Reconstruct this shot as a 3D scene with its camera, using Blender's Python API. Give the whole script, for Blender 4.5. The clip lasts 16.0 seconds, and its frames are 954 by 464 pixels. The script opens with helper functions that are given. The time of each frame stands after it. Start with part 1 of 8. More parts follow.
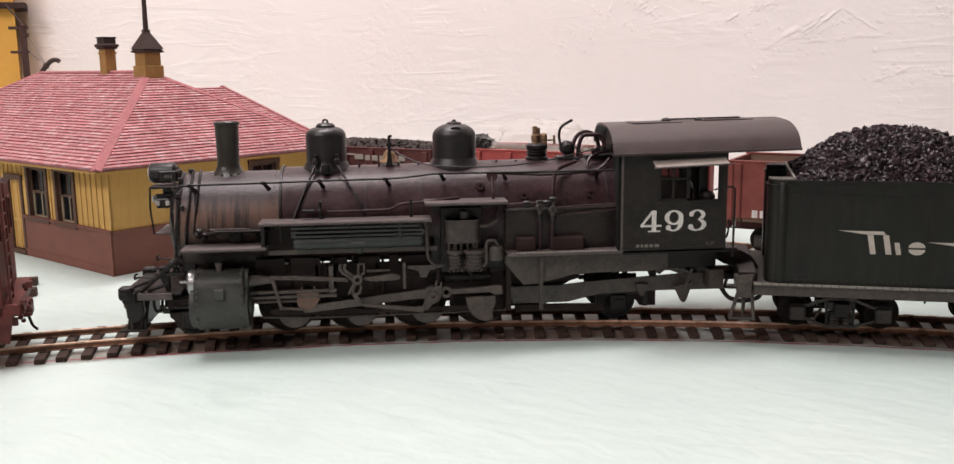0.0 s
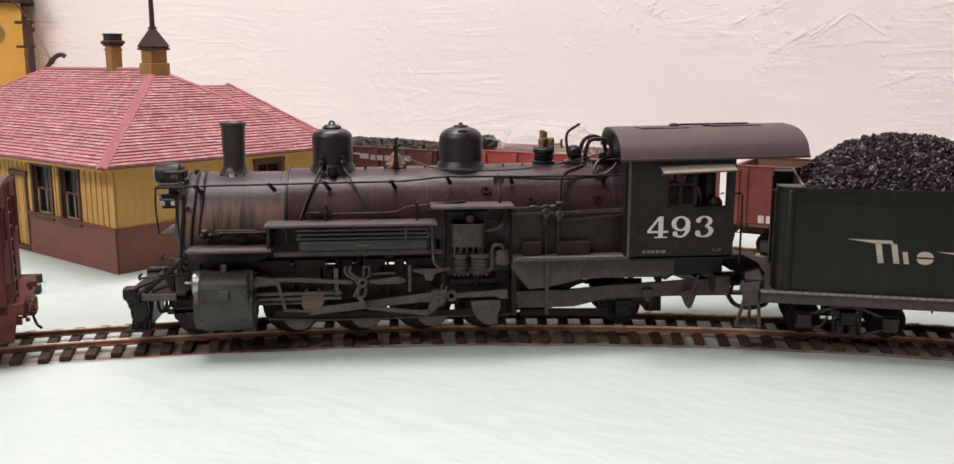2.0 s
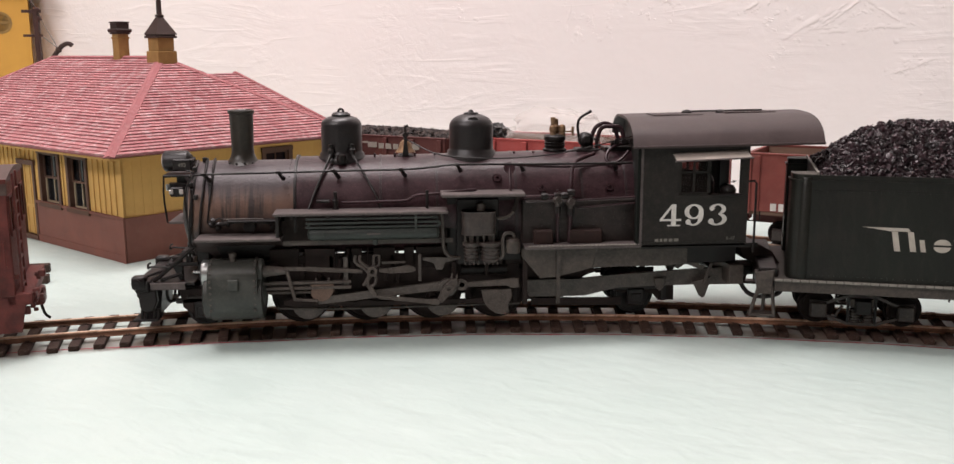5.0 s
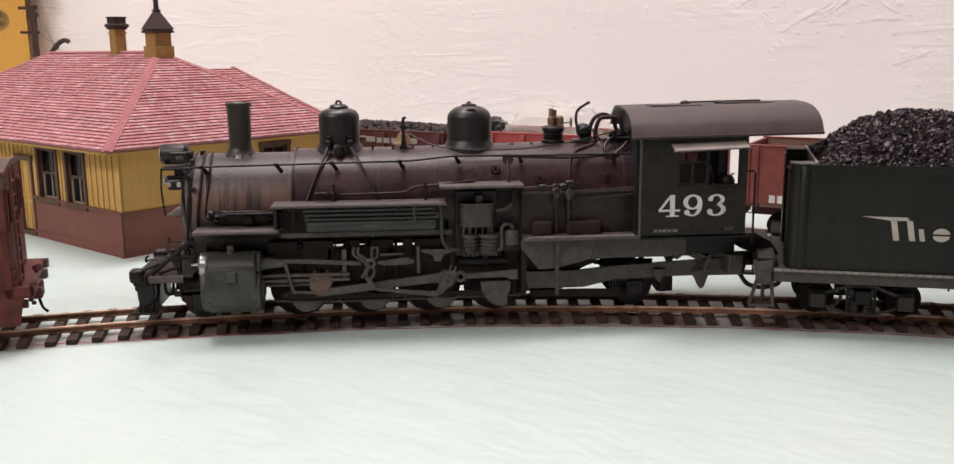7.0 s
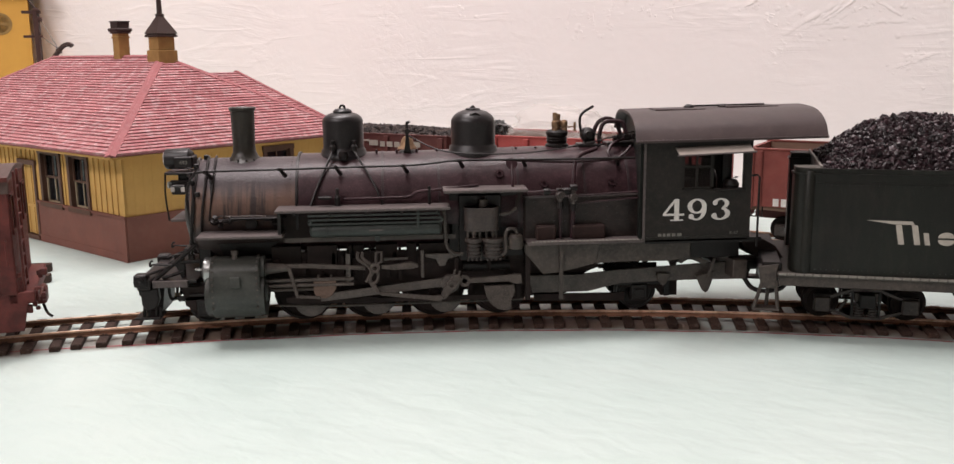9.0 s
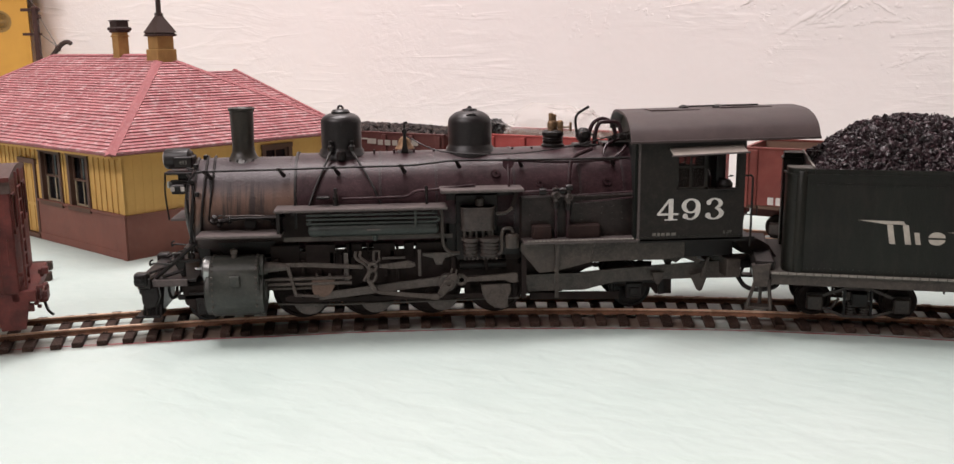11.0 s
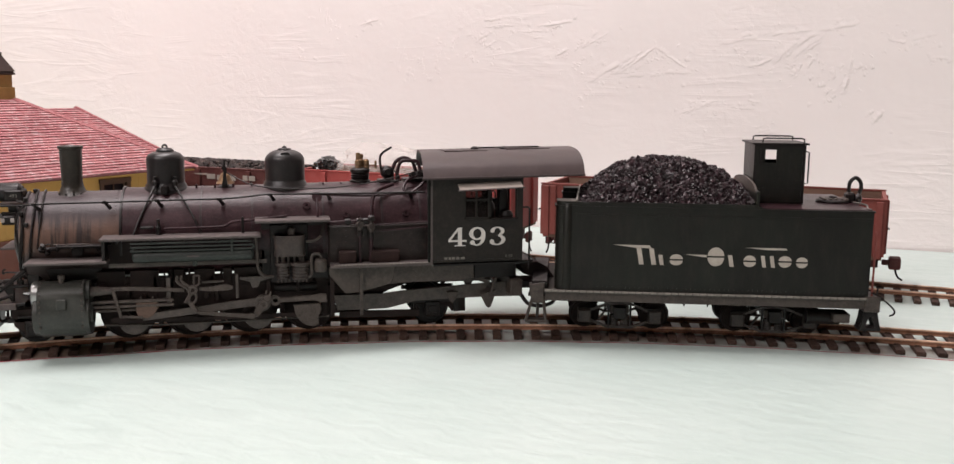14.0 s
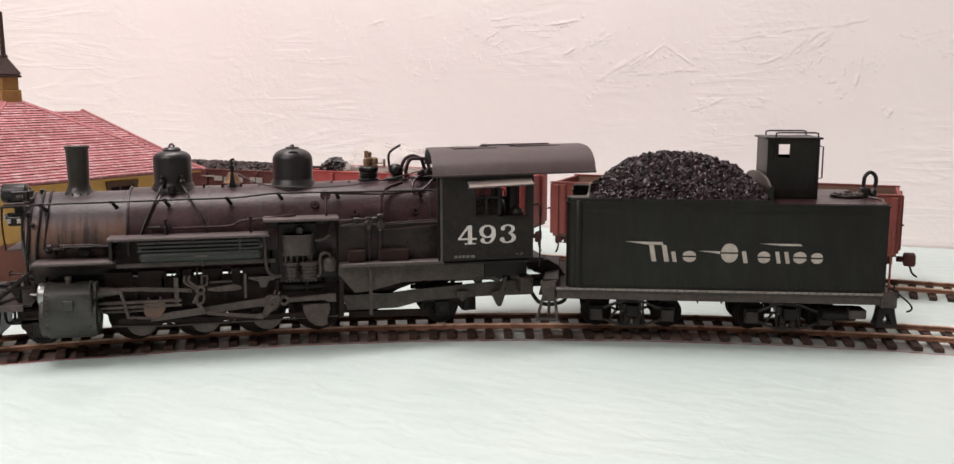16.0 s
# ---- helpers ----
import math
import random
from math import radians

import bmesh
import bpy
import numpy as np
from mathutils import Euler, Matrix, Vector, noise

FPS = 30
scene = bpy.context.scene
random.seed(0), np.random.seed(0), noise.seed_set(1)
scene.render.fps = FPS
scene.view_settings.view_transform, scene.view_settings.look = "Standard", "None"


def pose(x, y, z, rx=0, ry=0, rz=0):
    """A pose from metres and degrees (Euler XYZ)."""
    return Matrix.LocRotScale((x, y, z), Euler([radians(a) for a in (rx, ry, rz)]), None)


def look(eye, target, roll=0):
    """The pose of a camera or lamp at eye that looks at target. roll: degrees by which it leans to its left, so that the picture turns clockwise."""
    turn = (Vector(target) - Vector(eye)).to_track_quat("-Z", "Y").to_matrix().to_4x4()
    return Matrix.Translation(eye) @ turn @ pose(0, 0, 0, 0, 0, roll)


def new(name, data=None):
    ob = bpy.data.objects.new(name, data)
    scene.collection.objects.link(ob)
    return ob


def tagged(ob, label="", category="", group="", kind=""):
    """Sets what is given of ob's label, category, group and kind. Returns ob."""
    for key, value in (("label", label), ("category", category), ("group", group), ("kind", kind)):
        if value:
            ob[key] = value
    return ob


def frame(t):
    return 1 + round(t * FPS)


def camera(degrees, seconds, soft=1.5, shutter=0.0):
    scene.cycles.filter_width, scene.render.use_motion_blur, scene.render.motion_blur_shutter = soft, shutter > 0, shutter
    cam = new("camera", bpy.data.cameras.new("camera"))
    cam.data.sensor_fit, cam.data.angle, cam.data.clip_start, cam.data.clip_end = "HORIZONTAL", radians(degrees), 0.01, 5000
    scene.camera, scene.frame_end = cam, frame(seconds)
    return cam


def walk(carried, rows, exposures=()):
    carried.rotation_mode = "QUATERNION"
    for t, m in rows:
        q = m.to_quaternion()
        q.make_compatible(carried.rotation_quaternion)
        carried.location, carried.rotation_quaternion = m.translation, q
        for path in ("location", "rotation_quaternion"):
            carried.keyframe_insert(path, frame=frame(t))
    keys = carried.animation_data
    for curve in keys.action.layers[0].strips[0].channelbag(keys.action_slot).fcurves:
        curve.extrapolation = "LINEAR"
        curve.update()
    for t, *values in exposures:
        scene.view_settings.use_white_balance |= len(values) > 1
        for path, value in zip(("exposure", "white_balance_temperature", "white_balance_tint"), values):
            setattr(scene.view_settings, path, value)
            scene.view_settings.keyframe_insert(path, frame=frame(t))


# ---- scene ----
# All lengths below are in centimetres of the model; CM turns them into metres.
CM = 0.01
cam = camera(54.29, 16.0, soft=1.4)
PATH = [
    (0.0, 7.457, -37.286, 10.690, -5.552, -10.112, -0.669),
    (0.5, 7.372, -37.165, 10.893, -5.457, -10.279, -0.329),
    (1.0, 7.310, -37.148, 10.908, -5.546, -10.331, -0.201),
    (1.5, 7.243, -37.111, 11.064, -5.357, -10.313, -0.036),
    (2.0, 7.351, -37.107, 10.918, -5.383, -10.282, -0.040),
    (2.5, 7.273, -37.014, 10.853, -5.348, -10.165, -0.020),
    (3.0, 7.331, -36.960, 10.831, -5.114, -10.423, -0.172),
    (3.5, 7.274, -36.800, 10.818, -5.167, -10.600, -0.058),
    (4.0, 7.252, -36.776, 10.869, -5.040, -10.760, -0.107),
    (6.5, 7.220, -36.733, 10.666, -4.956, -11.052, -0.246),
    (7.0, 7.254, -36.739, 10.594, -5.018, -11.102, -0.444),
    (7.5, 7.312, -36.726, 10.501, -4.899, -11.097, -0.704),
    (8.0, 7.230, -36.746, 10.614, -4.779, -11.048, -0.582),
    (8.5, 7.130, -36.831, 10.710, -4.848, -11.000, -0.533),
    (9.0, 7.184, -36.694, 10.657, -4.891, -10.945, -0.543),
    (11.5, 7.257, -37.426, 11.059, -5.052, -11.228, -0.479),
    (12.0, 7.434, -38.286, 11.547, -6.270, -11.080, -0.207),
    (12.5, 7.996, -40.096, 11.914, -8.434, -9.790, 0.078),
    (13.0, 8.952, -42.156, 11.991, -10.838, -9.406, 0.283),
    (13.5, 9.181, -42.480, 11.662, -12.176, -9.339, 0.420),
    (14.0, 9.277, -42.394, 11.391, -12.971, -9.037, 0.488),
    (14.5, 9.224, -42.275, 11.189, -13.062, -8.939, 0.376),
    (15.0, 9.256, -42.272, 11.113, -13.002, -8.876, 0.282),
    (15.5, 9.349, -42.180, 10.974, -12.797, -8.847, -0.016),
    (16.0, 9.210, -41.968, 11.045, -12.567, -8.773, 0.010),
]


def carried_pose(x, y, z, yaw, pitch, roll):
    return pose(CM * x, CM * y, CM * z, 90 + pitch, 0, yaw) @ pose(0, 0, 0, 0, 0, roll)


walk(cam, [(t, carried_pose(*row)) for t, *row in PATH], exposures=[(0.0, 0.03), (3.5, 0.0), (6.5, 0.0), (7.5, -0.06), (9.0, -0.03), (11.5, -0.02), (13.5, 0.02), (16.0, 0.02)])

# ---- world and lamps ----
world = bpy.data.worlds.new("room_air")
scene.world = world
world.use_nodes = True
world.node_tree.nodes["Background"].inputs["Color"].default_value = (1.0, 0.86, 0.80, 1)
world.node_tree.nodes["Background"].inputs["Strength"].default_value = 0.035


def area_lamp(name, eye, target, sx, sy, watts, colour):
    data = bpy.data.lights.new(name, "AREA")
    data.shape, data.size, data.size_y, data.energy, data.color = "RECTANGLE", sx, sy, watts, colour
    ob = new(name, data)
    ob.matrix_world = look(eye, target)
    return ob


LAMP = (1.0, 0.915, 0.92)
area_lamp("ceiling_lamp", (-0.08, 0.15, 1.12), (-0.06, 0.12, 0.0), 0.7, 0.3, 15.4, LAMP)
area_lamp("ceiling_lamp_front", (-1.0, -0.95, 1.30), (-0.4, -0.2, 0.0), 1.2, 0.3, 19.8, LAMP)


# ---- materials ----
def new_material(name):
    m = bpy.data.materials.new(name)
    m.use_nodes = True
    return m, m.node_tree.nodes, m.node_tree.links, m.node_tree.nodes["Principled BSDF"]


def noise_node(nodes, links, vector, scale, detail=5.0, rough=0.6, distort=0.0):
    n = nodes.new("ShaderNodeTexNoise")
    n.inputs["Scale"].default_value = scale
    n.inputs["Detail"].default_value = detail
    n.inputs["Roughness"].default_value = rough
    n.inputs["Distortion"].default_value = distort
    links.new(vector, n.inputs["Vector"])
    return n


def ramp_node(nodes, links, value, lo, hi, c0=(0, 0, 0, 1), c1=(1, 1, 1, 1)):
    r = nodes.new("ShaderNodeValToRGB")
    r.color_ramp.elements[0].position, r.color_ramp.elements[1].position = lo, hi
    r.color_ramp.elements[0].color, r.color_ramp.elements[1].color = c0, c1
    links.new(value, r.inputs["Fac"])
    return r


def rgba(c):
    return (c[0], c[1], c[2], 1.0)


def mat(name, col, col2=None, rough=0.6, metal=0.0, scale=90.0, fine=900.0, bump=0.15, stretch=(1, 1, 1), lo=0.35, hi=0.68,
        rough_var=0.15, per_piece=0.0, per_island=0.0, dust=0.0, dust_col=(0.2, 0.17, 0.15), spec=0.22, coat=0.0, grit=0.0, grit_scale=1700.0):
    """A painted or plain surface: two colours in broad patches, fine grain as relief and in the gloss, dust where it lies in spots."""
    m, nodes, links, b = new_material(name)
    col2 = col2 or tuple(0.7 * v for v in col)
    tc = nodes.new("ShaderNodeTexCoord")
    mp = nodes.new("ShaderNodeMapping")
    mp.inputs["Scale"].default_value = stretch
    links.new(tc.outputs["Object"], mp.inputs["Vector"])
    vec = mp.outputs["Vector"]
    broad = noise_node(nodes, links, vec, scale, 6, 0.62, 0.3)
    ramp = ramp_node(nodes, links, broad.outputs["Fac"], lo, hi, rgba(col2), rgba(col))
    out = ramp.outputs["Color"]
    small = noise_node(nodes, links, vec, fine, 3, 0.6)
    if dust:
        spots = noise_node(nodes, links, vec, scale * 4.5, 8, 0.75)
        mask = ramp_node(nodes, links, spots.outputs["Fac"], 0.48, 0.75, (0, 0, 0, 1), (dust, dust, dust, 1))
        mix = nodes.new("ShaderNodeMix")
        mix.data_type = "RGBA"
        links.new(mask.outputs["Color"], mix.inputs["Factor"])
        links.new(out, mix.inputs["A"])
        mix.inputs["B"].default_value = rgba(dust_col)
        out = mix.outputs["Result"]
    if grit:
        # worn specks, finer than the dust
        worn = noise_node(nodes, links, tc.outputs["Object"], grit_scale, 4, 0.7)
        mask = ramp_node(nodes, links, worn.outputs["Fac"], 0.54, 0.70, (0, 0, 0, 1), (grit, grit, grit, 1))
        mix = nodes.new("ShaderNodeMix")
        mix.data_type = "RGBA"
        links.new(mask.outputs["Color"], mix.inputs["Factor"])
        links.new(out, mix.inputs["A"])
        mix.inputs["B"].default_value = rgba([min(1.0, 2.1 * v) for v in dust_col])
        out = mix.outputs["Result"]
    if per_piece or per_island:
        if per_piece:
            source = nodes.new("ShaderNodeObjectInfo").outputs["Random"]
        else:
            source = nodes.new("ShaderNodeNewGeometry").outputs["Random Per Island"]
        spread = per_piece or per_island
        mr = nodes.new("ShaderNodeMapRange")
        mr.inputs["To Min"].default_value, mr.inputs["To Max"].default_value = 1 - spread, 1 + spread
        links.new(source, mr.inputs["Value"])
        hsv = nodes.new("ShaderNodeHueSaturation")
        links.new(mr.outputs["Result"], hsv.inputs["Value"])
        links.new(out, hsv.inputs["Color"])
        out = hsv.outputs["Color"]
    links.new(out, b.inputs["Base Color"])
    mr = nodes.new("ShaderNodeMapRange")
    mr.inputs["To Min"].default_value = max(0.03, rough - rough_var)
    mr.inputs["To Max"].default_value = min(1.0, rough + rough_var)
    links.new(broad.outputs["Fac"], mr.inputs["Value"])
    links.new(mr.outputs["Result"], b.inputs["Roughness"])
    b.inputs["Metallic"].default_value = metal
    b.inputs["Specular IOR Level"].default_value = spec
    b.inputs["Coat Weight"].default_value = coat
    if bump:
        bp = nodes.new("ShaderNodeBump")
        bp.inputs["Strength"].default_value = bump
        bp.inputs["Distance"].default_value = 0.0004
        links.new(small.outputs["Fac"], bp.inputs["Height"])
        links.new(bp.outputs["Normal"], b.inputs["Normal"])
    return m


BLACK = mat("black_paint", (0.0100, 0.0066, 0.0062), (0.0050, 0.0033, 0.0031), 0.42, dust=0.25, dust_col=(0.032, 0.021, 0.019), bump=0.3, spec=0.28, grit=0.14)
# dull brown-black, mostly on inner frame parts and wheels
DULLBLACK = mat("dull_brown_black", (0.0255, 0.0168, 0.0150), (0.0130, 0.0084, 0.0075), 0.65, dust=0.3, dust_col=(0.045, 0.030, 0.026), spec=0.15)
BOILER = mat("boiler_jacket", (0.0320, 0.0130, 0.0160), (0.0135, 0.0055, 0.0069), 0.35, scale=60, dust=0.55, dust_col=(0.080, 0.040, 0.045), bump=0.2, spec=0.24, grit=0.26)
DOME = mat("dome_black", (0.0125, 0.0098, 0.0104), (0.0078, 0.0061, 0.0065), 0.38, bump=0.05, dust=0.22, dust_col=(0.048, 0.036, 0.034), spec=0.38, grit=0.12)
GREENBLACK = mat("green_black_paint", (0.0580, 0.0450, 0.0380), (0.0300, 0.0230, 0.0194), 0.46, scale=160, bump=0.35, dust=0.5, dust_col=(0.125, 0.098, 0.081), spec=0.36, grit=0.12)
CYLGREEN = mat("cylinder_green", (0.041, 0.0415, 0.0360), (0.026, 0.0270, 0.0236), 0.40, scale=140, dust=0.4, dust_col=(0.090, 0.080, 0.068), spec=0.4, grit=0.14)
PUMPGREY = mat("pump_grey", (0.052, 0.0385, 0.0340), (0.025, 0.0185, 0.0164), 0.46, scale=220, dust=0.5, dust_col=(0.115, 0.086, 0.075), spec=0.4, grit=0.14)
TANKGREEN = mat("air_tank_green", (0.0265, 0.0320, 0.0285), (0.0155, 0.0185, 0.0165), 0.45, scale=150, dust=0.45, dust_col=(0.070, 0.068, 0.060), spec=0.35, grit=0.12)
STACKBROWN = mat("smokestack_brown_black", (0.0250, 0.0188, 0.0135), (0.0140, 0.0106, 0.0078), 0.4, scale=120, dust=0.35, dust_col=(0.065, 0.048, 0.035), spec=0.4)
CABSIDE = mat("cab_side_paint", (0.0142, 0.0108, 0.0090), (0.0078, 0.0060, 0.0050), 0.48, dust=0.5, dust_col=(0.042, 0.032, 0.026), spec=0.26, grit=0.16)
CABGREEN = mat("cab_front_green", (0.0085, 0.0096, 0.0076), (0.0055, 0.0062, 0.0050), 0.6, spec=0.2)
ROOFGREY = mat("cab_roof_grey", (0.052, 0.0355, 0.0350), (0.036, 0.0245, 0.0242), 0.5, scale=40, bump=0.1, dust=0.35, dust_col=(0.084, 0.058, 0.053), spec=0.3)
TENDER = mat("tender_paint", (0.0082, 0.0096, 0.0067), (0.0050, 0.0038, 0.0030), 0.40, scale=48, stretch=(1, 1, 0.3), dust=0.65, dust_col=(0.0235, 0.0190, 0.0152), bump=0.35, spec=0.27, grit=0.16)
STEEL = mat("worn_steel_rod", (0.094, 0.076, 0.067), (0.044, 0.0345, 0.0305), 0.40, metal=0.2, scale=300, lo=0.3, hi=0.7, bump=0.6, dust=0.45, dust_col=(0.165, 0.132, 0.114), grit=0.18)
BANDGREY = mat("band_edge_grey", (0.034, 0.0205, 0.0225), (0.018, 0.0105, 0.0118), 0.42, scale=200, spec=0.3)
GEAR = mat("running_gear_grime", (0.082, 0.066, 0.0575), (0.036, 0.0282, 0.0246), 0.46, scale=260, lo=0.3, hi=0.7, bump=0.6, dust=0.45, dust_col=(0.150, 0.120, 0.102), spec=0.42, grit=0.18)
BRIGHT = mat("bright_steel", (0.45, 0.45, 0.44), (0.30, 0.30, 0.30), 0.3, metal=0.9)
BOARD = mat("running_board_grey", (0.105, 0.0850, 0.0815), (0.066, 0.0535, 0.0515), 0.6, scale=120, dust=0.25, dust_col=(0.21, 0.17, 0.16), grit=0.15)
BRASS = mat("aged_brass", (0.30, 0.185, 0.105), (0.12, 0.070, 0.040), 0.55, metal=0.35, scale=500)
AWNING = mat("awning_canvas", (0.30, 0.26, 0.23), (0.23, 0.20, 0.175), 0.8)
WHITEPAINT = mat("lettering_white", (0.66, 0.62, 0.58), (0.50, 0.47, 0.44), 0.6, scale=300)
EMBLEM = mat("emblem_worn_white", (0.46, 0.41, 0.355), (0.34, 0.30, 0.26), 0.6, scale=300)
DIMPAINT = mat("lettering_dim", (0.22, 0.20, 0.17), (0.12, 0.11, 0.10), 0.6, scale=500)
COAL = mat("coal", (0.0255, 0.0118, 0.0150), (0.0062, 0.0029, 0.0038), 0.32, scale=260, per_island=0.8, rough_var=0.25, spec=0.30, bump=0.9, grit=0.22, dust_col=(0.11, 0.085, 0.088))
CARCOAL = mat("dusty_car_load", (0.050, 0.036, 0.032), (0.014, 0.010, 0.009), 0.6, scale=120, per_island=0.8)
RUSTSTEEL = mat("rusty_crosshead", (0.150, 0.098, 0.075), (0.070, 0.043, 0.033), 0.6, scale=240, lo=0.3, hi=0.7, bump=0.4, dust=0.4, dust_col=(0.20, 0.145, 0.115))
FIREBOX = mat("firebox_sheet", (0.0235, 0.0160, 0.0146), (0.0120, 0.0081, 0.0074), 0.42, scale=90, dust=0.45, dust_col=(0.060, 0.041, 0.036), bump=0.3, spec=0.26, grit=0.14)
RUSTRED = mat("firebrick_red", (0.038, 0.0195, 0.0168), (0.017, 0.0092, 0.0080), 0.7)
GLASS_DARK = mat("dark_window_glass", (0.012, 0.012, 0.014), None, 0.12, bump=0.0, rough_var=0.03)
LENS = mat("headlight_lens", (0.45, 0.40, 0.37), None, 0.12, bump=0.0)
TIE = mat("tie_brown", (0.066, 0.035, 0.025), (0.028, 0.0150, 0.0110), 0.75, scale=250, stretch=(0.3, 1, 1), per_piece=0.35, bump=0.3, grit=0.2)
# rail head: worn metal tone, made paler to paint in its highlight
RAIL = mat("highlit_rail_head", (0.80, 0.56, 0.41), (0.46, 0.28, 0.19), 0.30, metal=0.2, scale=160, bump=0.1)
RAILWEB = mat("rusty_rail_web", (0.30, 0.150, 0.090), (0.15, 0.072, 0.045), 0.5, scale=160, bump=0.2)
YELLOW = mat("depot_yellow", (0.57, 0.345, 0.112), (0.50, 0.295, 0.092), 0.7, scale=50, dust=0.25, dust_col=(0.40, 0.24, 0.09))
BATTEN = mat("depot_yellow_batten", (0.57, 0.352, 0.122), (0.50, 0.302, 0.100), 0.7, per_piece=0.06)
BROWN = mat("depot_brown", (0.215, 0.088, 0.067), (0.165, 0.066, 0.051), 0.65, scale=60, dust=0.35, dust_col=(0.195, 0.115, 0.093))
TRIM = mat("depot_trim_brown", (0.115, 0.060, 0.042), (0.085, 0.045, 0.032), 0.6)
SASH = mat("sash_cream", (0.40, 0.32, 0.22), (0.30, 0.24, 0.16), 0.6)
SHINGLE = mat("red_shingle", (0.37, 0.155, 0.160), (0.29, 0.112, 0.118), 0.75, scale=45, per_island=0.07, dust=0.9, dust_col=(0.54, 0.425, 0.420), bump=0.25, spec=0.2)
HIPCAP = mat("hip_board_red", (0.31, 0.112, 0.117), (0.25, 0.088, 0.092), 0.7, dust=0.5, dust_col=(0.42, 0.26, 0.26), spec=0.2)
CHIMCAP = mat("chimney_dark_brown", (0.050, 0.030, 0.025), (0.035, 0.022, 0.020), 0.6)
BRICKY = mat("chimney_ochre", (0.34, 0.20, 0.07), (0.26, 0.145, 0.05), 0.75, scale=140)
MAROON = mat("maroon_car_paint", (0.215, 0.057, 0.046), (0.150, 0.040, 0.033), 0.55, scale=50, dust=0.3, dust_col=(0.24, 0.105, 0.085))
DARKMAROON = mat("dark_maroon_car_paint", (0.110, 0.036, 0.032), (0.072, 0.024, 0.022), 0.6, scale=50, dust=0.3, dust_col=(0.16, 0.08, 0.066))
REDCAR = mat("bright_red_car_paint", (0.33, 0.062, 0.055), (0.27, 0.047, 0.043), 0.55, scale=50, dust=0.3, dust_col=(0.36, 0.14, 0.12))
CARINNER = mat("gondola_inner_boards", (0.19, 0.115, 0.082), (0.12, 0.072, 0.053), 0.75, scale=80, stretch=(0.3, 1, 1))
CARROOF = mat("car_roof_dark", (0.10, 0.060, 0.052), (0.07, 0.045, 0.04), 0.7, dust=0.3)
TANKYELLOW = mat("far_building_yellow", (0.52, 0.275, 0.055), (0.46, 0.240, 0.05), 0.7, scale=25)
POSTRED = mat("oxide_brown_post", (0.060, 0.028, 0.023), (0.040, 0.019, 0.016), 0.65)
CABOOSE = mat("caboose_grimy_red", (0.150, 0.036, 0.031), (0.064, 0.016, 0.014), 0.5, scale=130, dust=0.55, dust_col=(0.060, 0.030, 0.026), bump=0.4, grit=0.10)
DECKEDGE = mat("tender_deck_edge", (0.085, 0.074, 0.064), (0.052, 0.046, 0.040), 0.55, scale=200)
EDGELIGHT = mat("pale_edge_strip", (0.25, 0.225, 0.20), (0.15, 0.135, 0.12), 0.6, scale=300)
FADED = mat("faded_emblem_brown", (0.27, 0.16, 0.05), (0.20, 0.12, 0.045), 0.7, scale=200)
THREAD = mat("grey_wire", (0.20, 0.19, 0.18), (0.16, 0.15, 0.145), 0.6, bump=0)
REDLINE = mat("red_marker_line", (0.34, 0.030, 0.055), (0.24, 0.04, 0.055), 0.7, scale=120, bump=0)
WRAP = mat("black_film_wrap", (0.015, 0.015, 0.016), None, 0.10, bump=0.0, spec=0.9)
TIMBER = mat("loose_timber", (0.052, 0.031, 0.024), (0.034, 0.020, 0.016), 0.75)


def bag_material():
    m, nodes, links, b = new_material("clear_plastic_film")
    b.inputs["Base Color"].default_value = (0.80, 0.74, 0.70, 1)
    b.inputs["Roughness"].default_value = 0.25
    b.inputs["Alpha"].default_value = 0.15
    return m


FILM = bag_material()


def dusty_glass():
    """A thin, dirty pane that dims what lies behind it."""
    m, nodes, links, b = new_material("dusty_cab_glass")
    b.inputs["Base Color"].default_value = (0.012, 0.008, 0.007, 1)
    b.inputs["Roughness"].default_value = 0.2
    b.inputs["Alpha"].default_value = 0.62
    b.inputs["Specular IOR Level"].default_value = 0.1
    return m


PANE = dusty_glass()


